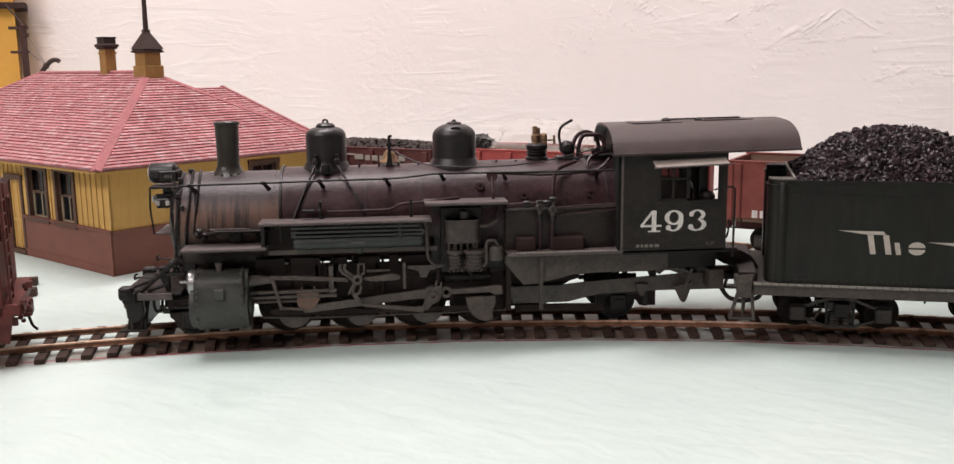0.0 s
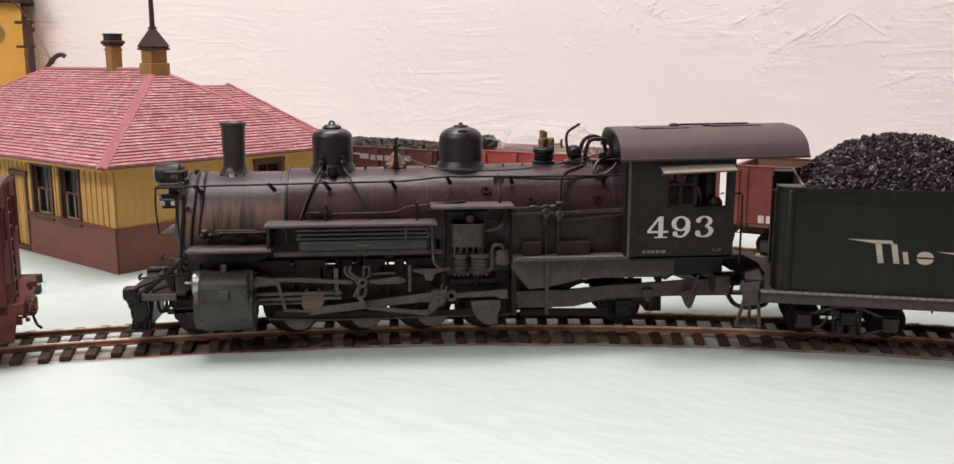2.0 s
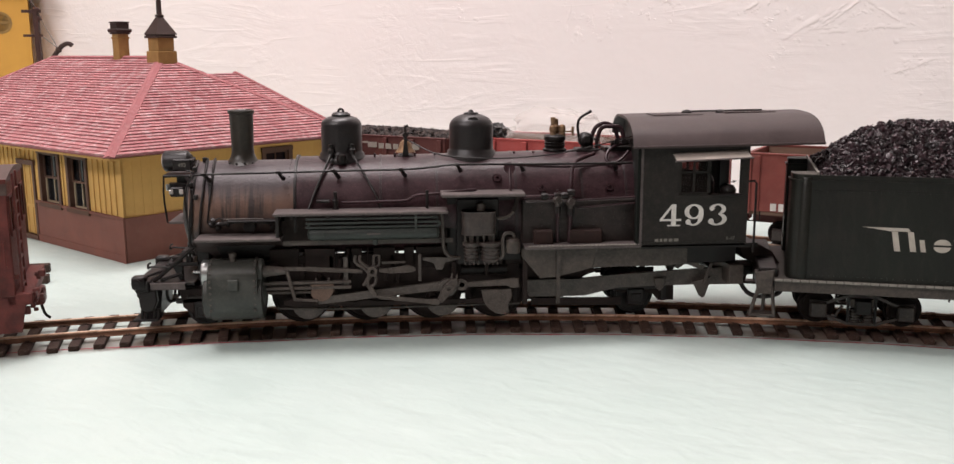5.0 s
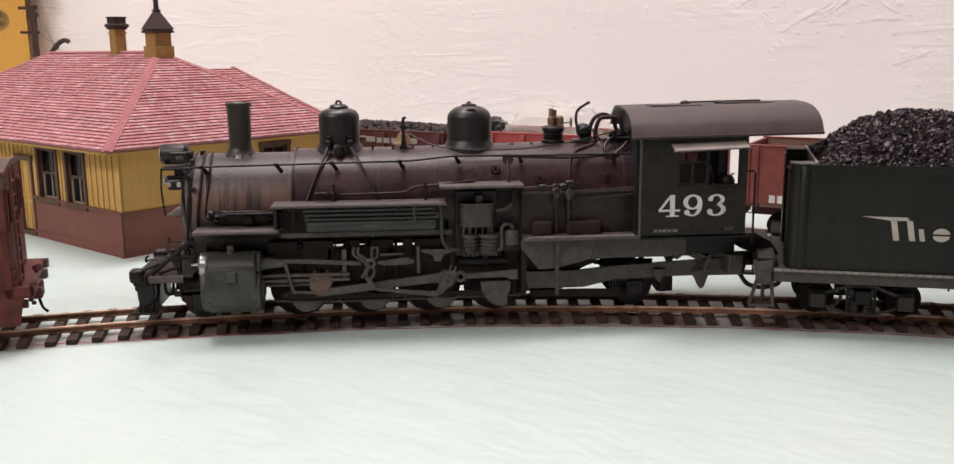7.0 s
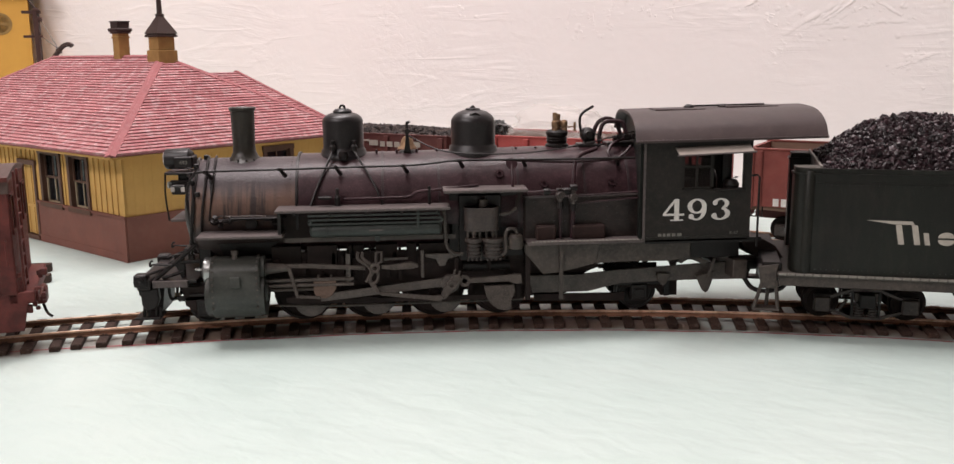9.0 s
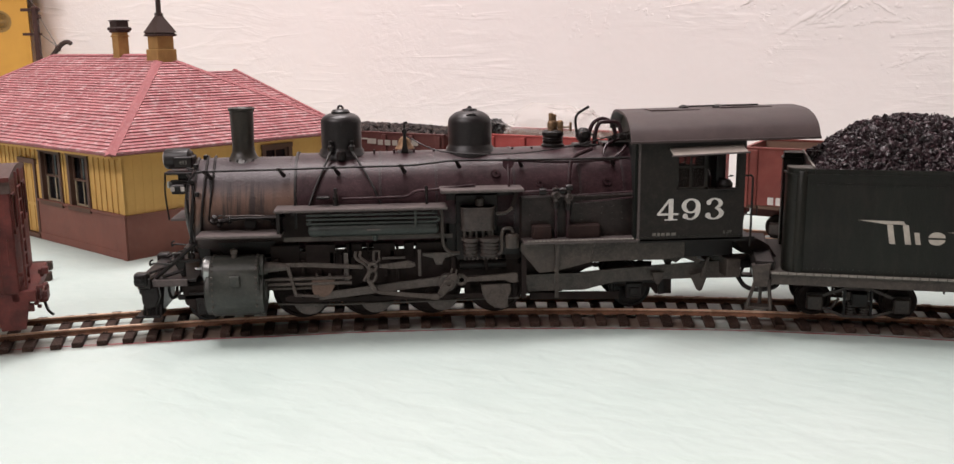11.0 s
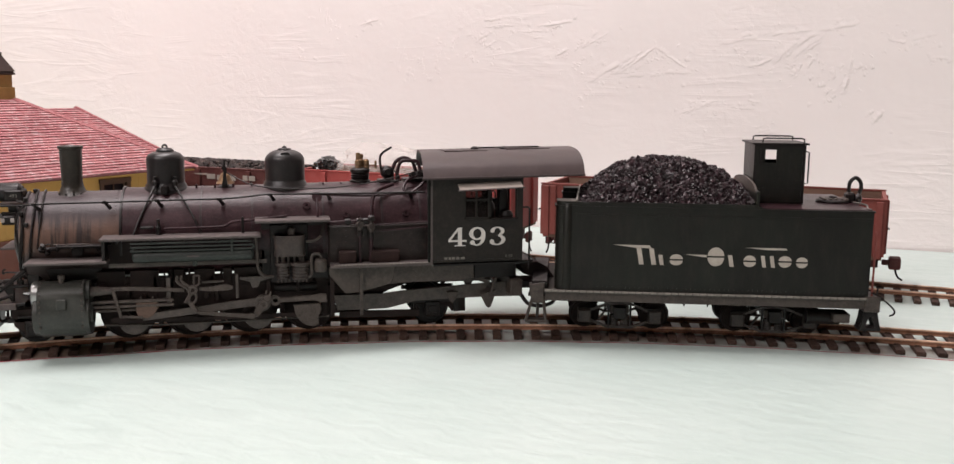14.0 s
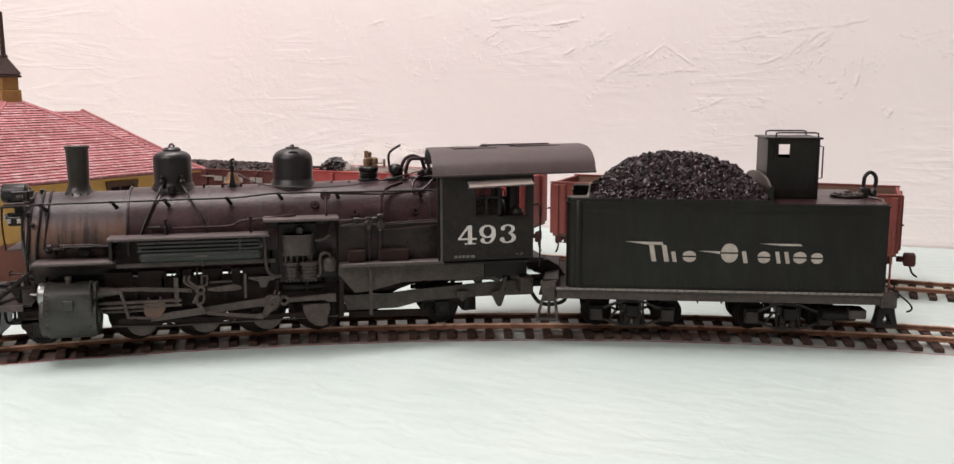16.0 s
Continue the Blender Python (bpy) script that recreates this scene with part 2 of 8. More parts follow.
def smokebox_material():
    """Burnt tan-brown paint with dark runs on the middle of the side; grey-violet at the crown, darker towards the
    foot.
    """
    m, nodes, links, b = new_material("smokebox_burnt_paint")
    tc = nodes.new("ShaderNodeTexCoord")
    sep = nodes.new("ShaderNodeSeparateXYZ")
    links.new(tc.outputs["Object"], sep.inputs["Vector"])
    broad = noise_node(nodes, links, tc.outputs["Object"], 80, 6, 0.65)

    def band(value, lo0, lo1, hi1, hi0):
        up = nodes.new("ShaderNodeMapRange")
        up.interpolation_type = "SMOOTHSTEP"
        up.inputs["From Min"].default_value, up.inputs["From Max"].default_value = lo0, lo1
        down = nodes.new("ShaderNodeMapRange")
        down.interpolation_type = "SMOOTHSTEP"
        down.inputs["From Min"].default_value, down.inputs["From Max"].default_value = hi0, hi1
        links.new(value, up.inputs["Value"])
        links.new(value, down.inputs["Value"])
        mul = nodes.new("ShaderNodeMath")
        mul.operation = "MULTIPLY"
        links.new(up.outputs["Result"], mul.inputs[0])
        links.new(down.outputs["Result"], mul.inputs[1])
        return mul.outputs["Value"]

    def blend(fac, a, colour):
        mix = nodes.new("ShaderNodeMix")
        mix.data_type = "RGBA"
        links.new(fac, mix.inputs["Factor"])
        links.new(a, mix.inputs["A"])
        mix.inputs["B"].default_value = colour
        return mix.outputs["Result"]

    def times(a, b):
        mul = nodes.new("ShaderNodeMath")
        mul.operation = "MULTIPLY"
        links.new(a, mul.inputs[0])
        links.new(b, mul.inputs[1])
        return mul.outputs["Value"]

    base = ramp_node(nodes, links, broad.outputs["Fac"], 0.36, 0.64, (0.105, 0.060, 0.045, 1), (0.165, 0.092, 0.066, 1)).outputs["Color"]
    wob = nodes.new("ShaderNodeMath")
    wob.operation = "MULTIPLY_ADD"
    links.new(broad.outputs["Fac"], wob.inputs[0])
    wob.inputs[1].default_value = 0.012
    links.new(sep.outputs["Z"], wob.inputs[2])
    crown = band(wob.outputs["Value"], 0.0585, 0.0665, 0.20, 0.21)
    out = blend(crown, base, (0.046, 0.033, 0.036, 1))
    mp = nodes.new("ShaderNodeMapping")
    mp.inputs["Scale"].default_value = (1, 0.06, 0.08)
    links.new(tc.outputs["Object"], mp.inputs["Vector"])
    runs = noise_node(nodes, links, mp.outputs["Vector"], 460, 4, 0.6)
    rmask = ramp_node(nodes, links, runs.outputs["Fac"], 0.44, 0.58, (0.12, 0.12, 0.12, 1), (0.9, 0.9, 0.9, 1)).outputs["Color"]
    zone = times(band(sep.outputs["X"], 0.003, 0.007, 0.023, 0.029), band(wob.outputs["Value"], 0.049, 0.054, 0.062, 0.071))
    out = blend(times(rmask, zone), out, (0.026, 0.019, 0.019, 1))
    # darker towards the foot
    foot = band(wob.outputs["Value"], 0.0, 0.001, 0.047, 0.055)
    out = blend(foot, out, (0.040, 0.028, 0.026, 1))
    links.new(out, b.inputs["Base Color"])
    b.inputs["Roughness"].default_value = 0.42
    b.inputs["Specular IOR Level"].default_value = 0.3
    small = noise_node(nodes, links, tc.outputs["Object"], 900, 3, 0.6)
    bp = nodes.new("ShaderNodeBump")
    bp.inputs["Strength"].default_value, bp.inputs["Distance"].default_value = 0.35, 0.0004
    links.new(small.outputs["Fac"], bp.inputs["Height"])
    links.new(bp.outputs["Normal"], b.inputs["Normal"])
    return m


SMOKEBOX = smokebox_material()


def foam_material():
    """Mint-white foam board, faintly rippled, with a patchy band at the foot of the front track: brown glue marks plus
    painted train shadow.
    """
    m, nodes, links, b = new_material("mint_foam_board")
    tc = nodes.new("ShaderNodeTexCoord")
    broad = noise_node(nodes, links, tc.outputs["Object"], 9, 5, 0.6)
    base = ramp_node(nodes, links, broad.outputs["Fac"], 0.35, 0.7, (0.450, 0.538, 0.506, 1), (0.492, 0.570, 0.540, 1))
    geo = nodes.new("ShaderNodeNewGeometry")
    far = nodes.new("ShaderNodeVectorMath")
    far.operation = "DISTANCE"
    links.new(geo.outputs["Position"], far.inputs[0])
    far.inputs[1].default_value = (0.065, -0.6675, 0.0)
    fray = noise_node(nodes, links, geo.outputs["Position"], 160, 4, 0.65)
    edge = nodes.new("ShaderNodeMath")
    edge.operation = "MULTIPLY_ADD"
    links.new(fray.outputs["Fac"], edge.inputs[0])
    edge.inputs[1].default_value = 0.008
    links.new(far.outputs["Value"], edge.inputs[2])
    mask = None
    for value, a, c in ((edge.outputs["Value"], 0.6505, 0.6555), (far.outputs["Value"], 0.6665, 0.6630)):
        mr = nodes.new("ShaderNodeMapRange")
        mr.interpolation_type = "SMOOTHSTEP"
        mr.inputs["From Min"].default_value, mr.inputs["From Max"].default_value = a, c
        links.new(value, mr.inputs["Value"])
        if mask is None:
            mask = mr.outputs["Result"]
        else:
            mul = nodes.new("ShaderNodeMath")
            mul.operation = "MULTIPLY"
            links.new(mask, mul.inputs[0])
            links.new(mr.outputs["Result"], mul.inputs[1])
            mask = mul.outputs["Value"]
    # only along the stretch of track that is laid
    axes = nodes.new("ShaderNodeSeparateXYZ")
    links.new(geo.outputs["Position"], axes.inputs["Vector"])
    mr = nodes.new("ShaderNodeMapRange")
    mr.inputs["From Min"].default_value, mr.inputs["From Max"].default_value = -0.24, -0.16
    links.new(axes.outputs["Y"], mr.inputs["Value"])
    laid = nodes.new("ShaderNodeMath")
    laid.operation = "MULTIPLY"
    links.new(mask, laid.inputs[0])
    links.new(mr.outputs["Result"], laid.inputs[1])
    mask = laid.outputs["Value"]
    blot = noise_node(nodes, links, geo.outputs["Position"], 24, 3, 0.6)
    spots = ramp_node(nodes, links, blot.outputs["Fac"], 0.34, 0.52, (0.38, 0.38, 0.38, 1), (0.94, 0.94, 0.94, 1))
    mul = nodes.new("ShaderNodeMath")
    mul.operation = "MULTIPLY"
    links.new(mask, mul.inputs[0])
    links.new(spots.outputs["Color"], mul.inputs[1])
    # brown of the glue, darkened further to paint the shadow beside the train
    stain_shade = nodes.new("ShaderNodeMix")
    stain_shade.data_type = "RGBA"
    links.new(mul.outputs["Value"], stain_shade.inputs["Factor"])
    links.new(base.outputs["Color"], stain_shade.inputs["A"])
    stain_shade.inputs["B"].default_value = (0.115, 0.072, 0.052, 1)
    links.new(stain_shade.outputs["Result"], b.inputs["Base Color"])
    mp = nodes.new("ShaderNodeMapping")
    mp.inputs["Scale"].default_value = (0.55, 1.0, 1.0)
    mp.inputs["Rotation"].default_value = (0, 0, radians(28))
    links.new(tc.outputs["Object"], mp.inputs["Vector"])
    ripple = noise_node(nodes, links, mp.outputs["Vector"], 125, 2.5, 0.5, 0.3)
    grain = noise_node(nodes, links, tc.outputs["Object"], 700, 3, 0.6)
    add = nodes.new("ShaderNodeMath")
    add.operation = "MULTIPLY_ADD"
    links.new(grain.outputs["Fac"], add.inputs[0])
    add.inputs[1].default_value = 0.085
    links.new(ripple.outputs["Fac"], add.inputs[2])
    bp = nodes.new("ShaderNodeBump")
    bp.inputs["Strength"].default_value, bp.inputs["Distance"].default_value = 0.20, 0.003
    links.new(add.outputs["Value"], bp.inputs["Height"])
    links.new(bp.outputs["Normal"], b.inputs["Normal"])
    rr = ramp_node(nodes, links, ripple.outputs["Fac"], 0.3, 0.7, (0.36, 0.36, 0.36, 1), (0.55, 0.55, 0.55, 1))
    links.new(rr.outputs["Color"], b.inputs["Roughness"])
    return m


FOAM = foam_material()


def plaster_material():
    """White-painted hand-trowelled plaster."""
    m, nodes, links, b = new_material("trowelled_white_plaster")
    tc = nodes.new("ShaderNodeTexCoord")
    broad = noise_node(nodes, links, tc.outputs["Object"], 6, 5, 0.6)
    base = ramp_node(nodes, links, broad.outputs["Fac"], 0.3, 0.7, (0.83, 0.765, 0.745, 1), (0.87, 0.805, 0.785, 1))
    links.new(base.outputs["Color"], b.inputs["Base Color"])
    heights = []
    for turn, scale, sx in ((25, 30, 0.16), (-35, 38, 0.14), (80, 26, 0.2), (5, 22, 0.12)):
        mp = nodes.new("ShaderNodeMapping")
        mp.inputs["Rotation"].default_value = (0, radians(turn), 0)
        mp.inputs["Scale"].default_value = (sx, 1, 1)
        links.new(tc.outputs["Object"], mp.inputs["Vector"])
        n = noise_node(nodes, links, mp.outputs["Vector"], scale, 4, 0.5, 0.8)
        ridge = nodes.new("ShaderNodeMath")
        ridge.operation = "PINGPONG"
        ridge.inputs[1].default_value = 0.5
        links.new(n.outputs["Fac"], ridge.inputs[0])
        r = ramp_node(nodes, links, ridge.outputs["Value"], 0.455, 0.5)
        where = noise_node(nodes, links, tc.outputs["Object"], 9 + turn * 0.02, 3, 0.5)
        wm = ramp_node(nodes, links, where.outputs["Fac"], 0.50, 0.62)
        mul = nodes.new("ShaderNodeMath")
        mul.operation = "MULTIPLY"
        links.new(r.outputs["Color"], mul.inputs[0])
        links.new(wm.outputs["Color"], mul.inputs[1])
        heights.append(mul.outputs["Value"])
    soft = noise_node(nodes, links, tc.outputs["Object"], 14, 4, 0.55)
    # rough clots of plaster left in patches
    clot = noise_node(nodes, links, tc.outputs["Object"], 150, 4, 0.55, 0.7)
    where = noise_node(nodes, links, tc.outputs["Object"], 7.3, 3, 0.5)
    patch = ramp_node(nodes, links, where.outputs["Fac"], 0.46, 0.64, (0.02, 0.02, 0.02, 1), (0.34, 0.34, 0.34, 1))
    rough = nodes.new("ShaderNodeMath")
    rough.operation = "MULTIPLY_ADD"
    links.new(clot.outputs["Fac"], rough.inputs[0])
    links.new(patch.outputs["Color"], rough.inputs[1])
    links.new(soft.outputs["Fac"], rough.inputs[2])
    total = rough.outputs["Value"]
    for h in heights:
        add = nodes.new("ShaderNodeMath")
        add.operation = "MULTIPLY_ADD"
        links.new(h, add.inputs[0])
        add.inputs[1].default_value = 0.12
        links.new(total, add.inputs[2])
        total = add.outputs["Value"]
    bp = nodes.new("ShaderNodeBump")
    bp.inputs["Strength"].default_value, bp.inputs["Distance"].default_value = 0.26, 0.005
    links.new(total, bp.inputs["Height"])
    links.new(bp.outputs["Normal"], b.inputs["Normal"])
    b.inputs["Roughness"].default_value = 0.55
    return m


PLASTER = plaster_material()
ROOMPAINT = mat("room_wall_paint", (0.84, 0.79, 0.76), (0.80, 0.75, 0.72), 0.8, scale=3, fine=60)
CEILPAINT = mat("ceiling_paint", (0.86, 0.83, 0.80), (0.83, 0.80, 0.77), 0.8, scale=3, fine=60)
CARPET = mat("beige_carpet", (0.42, 0.34, 0.27), (0.33, 0.27, 0.22), 0.95, scale=12, fine=500)


# ---- shapes ----
def box(bm, x0, x1, y0, y1, z0, z1, bevel=0.0, segments=1):
    made = bmesh.ops.create_cube(bm, size=1.0)["verts"]
    for v in made:
        v.co = Vector(((x0 + x1) / 2 + v.co.x * (x1 - x0), (y0 + y1) / 2 + v.co.y * (y1 - y0), (z0 + z1) / 2 + v.co.z * (z1 - z0)))
    if bevel:
        edges = list({e for v in made for e in v.link_edges})
        bmesh.ops.bevel(bm, geom=edges, offset=bevel, segments=segments, affect="EDGES", profile=0.5, clamp_overlap=True)
    return bm


def turned(axis):
    """The turn that lays local z along the given direction."""
    return Vector(axis).to_track_quat("Z", "Y").to_matrix().to_4x4()


def cyl(bm, p0, p1, r0, r1=None, seg=16, caps=True):
    p0, p1 = Vector(p0), Vector(p1)
    r1 = r0 if r1 is None else r1
    m = Matrix.Translation((p0 + p1) / 2) @ turned(p1 - p0)
    bmesh.ops.create_cone(bm, cap_ends=caps, segments=seg, radius1=r0, radius2=r1, depth=(p1 - p0).length, matrix=m)
    return bm


def lathe(bm, profile, at, axis=(0, 0, 1), seg=32):
    """Turns a profile of (radius, height) pairs round an axis through a point."""
    m = Matrix.Translation(at) @ turned(axis)
    rings = []
    for r, h in profile:
        if r < 1e-5:
            rings.append([bm.verts.new(m @ Vector((0, 0, h)))])
        else:
            rings.append([bm.verts.new(m @ Vector((r * math.cos(2 * math.pi * k / seg), r * math.sin(2 * math.pi * k / seg), h))) for k in range(seg)])
    for a, b in zip(rings, rings[1:]):
        for k in range(seg):
            q = [a[k % len(a)], a[(k + 1) % len(a)], b[(k + 1) % len(b)], b[k % len(b)]]
            q = list(dict.fromkeys(q))
            if len(q) > 2:
                bm.faces.new(q)
    for ring, flip in ((rings[0], True), (rings[-1], False)):
        if len(ring) > 2:
            bm.faces.new(ring[::-1] if flip else ring)
    return bm


def smooth_points(points, steps=5):
    """Points of a smooth line through the given ones."""
    p = [Vector(q) for q in points]
    p = [p[0] * 2 - p[1]] + p + [p[-1] * 2 - p[-2]]
    out = []
    for k in range(1, len(p) - 2):
        for s in range(steps):
            t = s / steps
            out.append(0.5 * (2 * p[k] + (p[k + 1] - p[k - 1]) * t + (2 * p[k - 1] - 5 * p[k] + 4 * p[k + 1] - p[k + 2]) * t * t
                              + (3 * p[k] - p[k - 1] - 3 * p[k + 1] + p[k + 2]) * t ** 3))
    return out + [p[-2]]


def tube(bm, points, r, seg=8, smooth=True, steps=5):
    pts = smooth_points(points, steps) if smooth and len(points) > 2 else [Vector(q) for q in points]
    rings, up = [], None
    for k, p in enumerate(pts):
        way = (pts[min(k + 1, len(pts) - 1)] - pts[max(k - 1, 0)]).normalized()
        if up is None:
            up = way.orthogonal().normalized()
        up = (up - way * up.dot(way)).normalized()
        side = way.cross(up)
        rings.append([bm.verts.new(p + r * (math.cos(2 * math.pi * j / seg) * up + math.sin(2 * math.pi * j / seg) * side)) for j in range(seg)])
    for a, b in zip(rings, rings[1:]):
        for j in range(seg):
            bm.faces.new((a[j], a[(j + 1) % seg], b[(j + 1) % seg], b[j]))
    bm.faces.new(rings[0][::-1])
    bm.faces.new(rings[-1])
    return bm


def prism(bm, outline, lo, hi, plane="xz", bevel=0.0):
    """A flat outline given thickness: in the xz plane from y=lo to y=hi, in xy from z=lo to hi, in yz from x=lo to hi."""
    def place(u, v, w):
        return Vector({"xz": (u, w, v), "xy": (u, v, w), "yz": (w, u, v)}[plane])
    a = [bm.verts.new(place(u, v, lo)) for u, v in outline]
    b = [bm.verts.new(place(u, v, hi)) for u, v in outline]
    n = len(outline)
    made = [bm.faces.new(a), bm.faces.new(b[::-1])]
    for k in range(n):
        made.append(bm.faces.new((a[k], b[k], b[(k + 1) % n], a[(k + 1) % n])))
    if bevel:
        edges = list({e for f in made[:2] for e in f.edges})
        bmesh.ops.bevel(bm, geom=edges, offset=bevel, segments=1, affect="EDGES", clamp_overlap=True)
    return bm


def disc_outline(cx, cz, r, n=24, a0=0.0, a1=360.0):
    return [(cx + r * math.cos(radians(a0 + (a1 - a0) * k / n)), cz + r * math.sin(radians(a0 + (a1 - a0) * k / n))) for k in range(n if a1 - a0 >= 360 else n + 1)]


def mesh_of(name, bm, material, angle=35):
    bmesh.ops.recalc_face_normals(bm, faces=bm.faces)
    bmesh.ops.scale(bm, vec=(CM, CM, CM), verts=bm.verts)
    me = bpy.data.meshes.new(name)
    bm.to_mesh(me)
    bm.free()
    me.materials.append(material)
    me.polygons.foreach_set("use_smooth", [True] * len(me.polygons))
    me.set_sharp_from_angle(angle=radians(angle))
    return me


def part(name, bm, material, parent=None, label="", angle=35):
    ob = new(name, mesh_of(name, bm, material, angle))
    ob.parent = parent
    if label:
        ob["label"] = label
    return ob


def thing(name, label, category, x=0.0, y=0.0, z=0.0, turn=0.0, group="", kind=""):
    ob = new(name)
    ob.empty_display_size = 0.01
    ob.matrix_basis = pose(CM * x, CM * y, CM * z, 0, 0, turn)
    return tagged(ob, label, category, group, kind)


def B():
    return bmesh.new()


# ---- the room ----
WALL_AT, WALL_TURN = (38.4, 24.4), -33.0


def room():
    def slab(name, label, dims, material, category):
        ob = part(name, box(B(), *dims), material)
        ob.matrix_basis = pose(CM * WALL_AT[0], CM * WALL_AT[1], 0, 0, 0, WALL_TURN)
        return tagged(ob, label, category, kind="structure")
    slab("wall_back", "white hand-trowelled plaster wall behind the layout", (-260, 260, 0, 12, -92, 156), PLASTER, "wall")
    slab("wall_front", "plain painted wall of the room", (-260, 260, -322, -310, -92, 156), ROOMPAINT, "wall")
    slab("wall_west", "plain painted side wall of the room", (-272, -260, -322, 12, -92, 156), ROOMPAINT, "wall")
    slab("wall_east", "plain painted side wall of the room", (260, 272, -322, 12, -92, 156), ROOMPAINT, "wall")
    slab("floor", "plain beige carpeted floor of the room", (-272, 272, -322, 12, -100, -92), CARPET, "floor")
    slab("ceiling", "plain white ceiling of the room", (-272, 272, -322, 12, 156, 164), CEILPAINT, "ceiling")
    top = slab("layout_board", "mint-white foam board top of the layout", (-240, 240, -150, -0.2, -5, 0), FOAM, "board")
    return top


room()

# Trowel ridges and nicks that stand out of the plaster: (along the wall, height, length, lean) in clusters.
RIDGES = [(-3.3, 12.6, 5.2, 28), (-2.2, 12.9, 4.0, 33), (-0.9, 13.6, 3.2, 40), (0.4, 13.9, 2.0, -35), (1.6, 13.2, 2.4, -30), (-2.0, 12.1, 5.5, 4), (1.2, 12.3, 4.0, 6),
          (-4.5, 14.9, 2.6, 35), (-5.5, 14.6, 1.4, 50), (-9.8, 15.6, 3.4, 3), (-12.5, 15.9, 4.2, 5), (-8.0, 16.1, 3.6, 2), (-14.0, 15.0, 2.0, 30), (-13.2, 14.5, 1.6, 35),
          (-16.4, 14.7, 1.6, 75), (-17.6, 13.9, 1.3, 78), (-19.2, 13.3, 2.2, 80), (-18.0, 12.7, 1.4, 70), (-20.3, 12.2, 1.8, 82), (-21.0, 13.8, 2.4, 70), (-15.4, 13.7, 1.0, 40),
          (6.1, 14.7, 3.6, 5), (9.6, 15.2, 4.8, 8), (12.8, 15.6, 3.8, 9), (7.6, 13.1, 2.4, 20), (9.4, 13.9, 3.2, 45), (10.9, 14.2, 3.6, 42), (5.9, 14.0, 1.0, -60), (6.6, 13.7, 0.9, 60),
          (10.4, 12.8, 0.9, 60), (11.1, 13.0, 0.8, 55), (9.9, 12.4, 0.8, 70), (13.7, 13.1, 2.9, 88), (13.5, 11.6, 1.8, 80), (11.9, 11.4, 1.0, 3), (12.4, 11.0, 0.9, 40), (14.3, 12.8, 1.2, 15),
          (4.1, 10.0, 2.0, 25), (2.6, 9.4, 2.8, 14), (6.4, 9.9, 3.2, -4), (-28.0, 17.0, 2.2, 88), (-27.6, 16.0, 1.2, 75), (16.8, 14.6, 1.4, -8), (18.4, 14.8, 2.6, 12), (19.4, 13.4, 1.6, 3),
          (-24.0, 16.4, 2.4, 20), (-7.3, 13.9, 1.6, 30), (-6.3, 12.9, 0.8, 80), (15.8, 9.3, 1.6, 50), (8.3, 8.0, 2.2, 12), (-30.5, 14.0, 1.0, 70), (-5.2, 10.6, 1.0, 65)]


def plaster_ridges():
    bm = B()
    rnd = random.Random(5)
    for s, z, length, lean in RIDGES:
        for extra in range(11):
            tiny = extra > 2
            a = radians(lean + (rnd.uniform(-70, 70) if tiny else rnd.uniform(-6, 6)))
            spread = rnd.uniform(0.4, 2.4) if tiny else 0.55 * extra
            c = Vector((s + rnd.uniform(-1, 1) * spread, 0, z + rnd.uniform(-0.7, 0.7) * spread))
            d, w = Vector((math.cos(a), 0, math.sin(a))), Vector((-math.sin(a), 0, math.cos(a)))
            half, steps = rnd.uniform(0.08, 0.34) if tiny else length * (0.45 if not extra else rnd.uniform(0.15, 0.3)), 6 if tiny else 15
            wide, high = rnd.uniform(0.12, 0.28), rnd.uniform(0.034, 0.070) * (1 if not extra else 0.6 if tiny else 0.7)
            rows, bow = [], rnd.uniform(-0.12, 0.12)
            for k in range(steps + 1):
                t = k / steps * 2 - 1
                mid = c + d * half * t + w * bow * (1 - t * t)
                f = (1 - t * t) * rnd.uniform(0.25, 1.05)
                mid += w * rnd.uniform(-0.05, 0.05)
                rows.append([bm.verts.new(mid + w * wide * q + Vector((0, -high * f * h + 0.01, 0))) for q, h in ((-0.6, 0), (-0.35, 0.85), (0.2, 1), (1.5, 0))])
            for p, q in zip(rows, rows[1:]):
                for j in range(3):
                    bm.faces.new((p[j], p[j + 1], q[j + 1], q[j]))
    ob = part("trowel_ridge", bm, PLASTER, bpy.data.objects["wall_back"], angle=80)
    ob["kind"] = "stuff"


plaster_ridges()

# ---- tracks ----
ARC = (6.5, -66.75)          # centre of the curve of the front track
R_MID = 67.13
TIE_TOP, RAIL_TOP = 0.20, 0.45
BACK_AT, BACK_TURN = (42.75, 2.2), -35.0
RAIL_FOOT = [(-0.10, 0.0), (0.10, 0.0), (0.10, 0.03), (0.028, 0.06), (0.025, 0.17), (-0.025, 0.17), (-0.028, 0.06), (-0.10, 0.03)]
RAIL_HEAD = [(-0.025, 0.17), (0.025, 0.17), (0.056, 0.185), (0.056, 0.24), (0.04, 0.25), (-0.04, 0.25), (-0.056, 0.24), (-0.056, 0.185)]


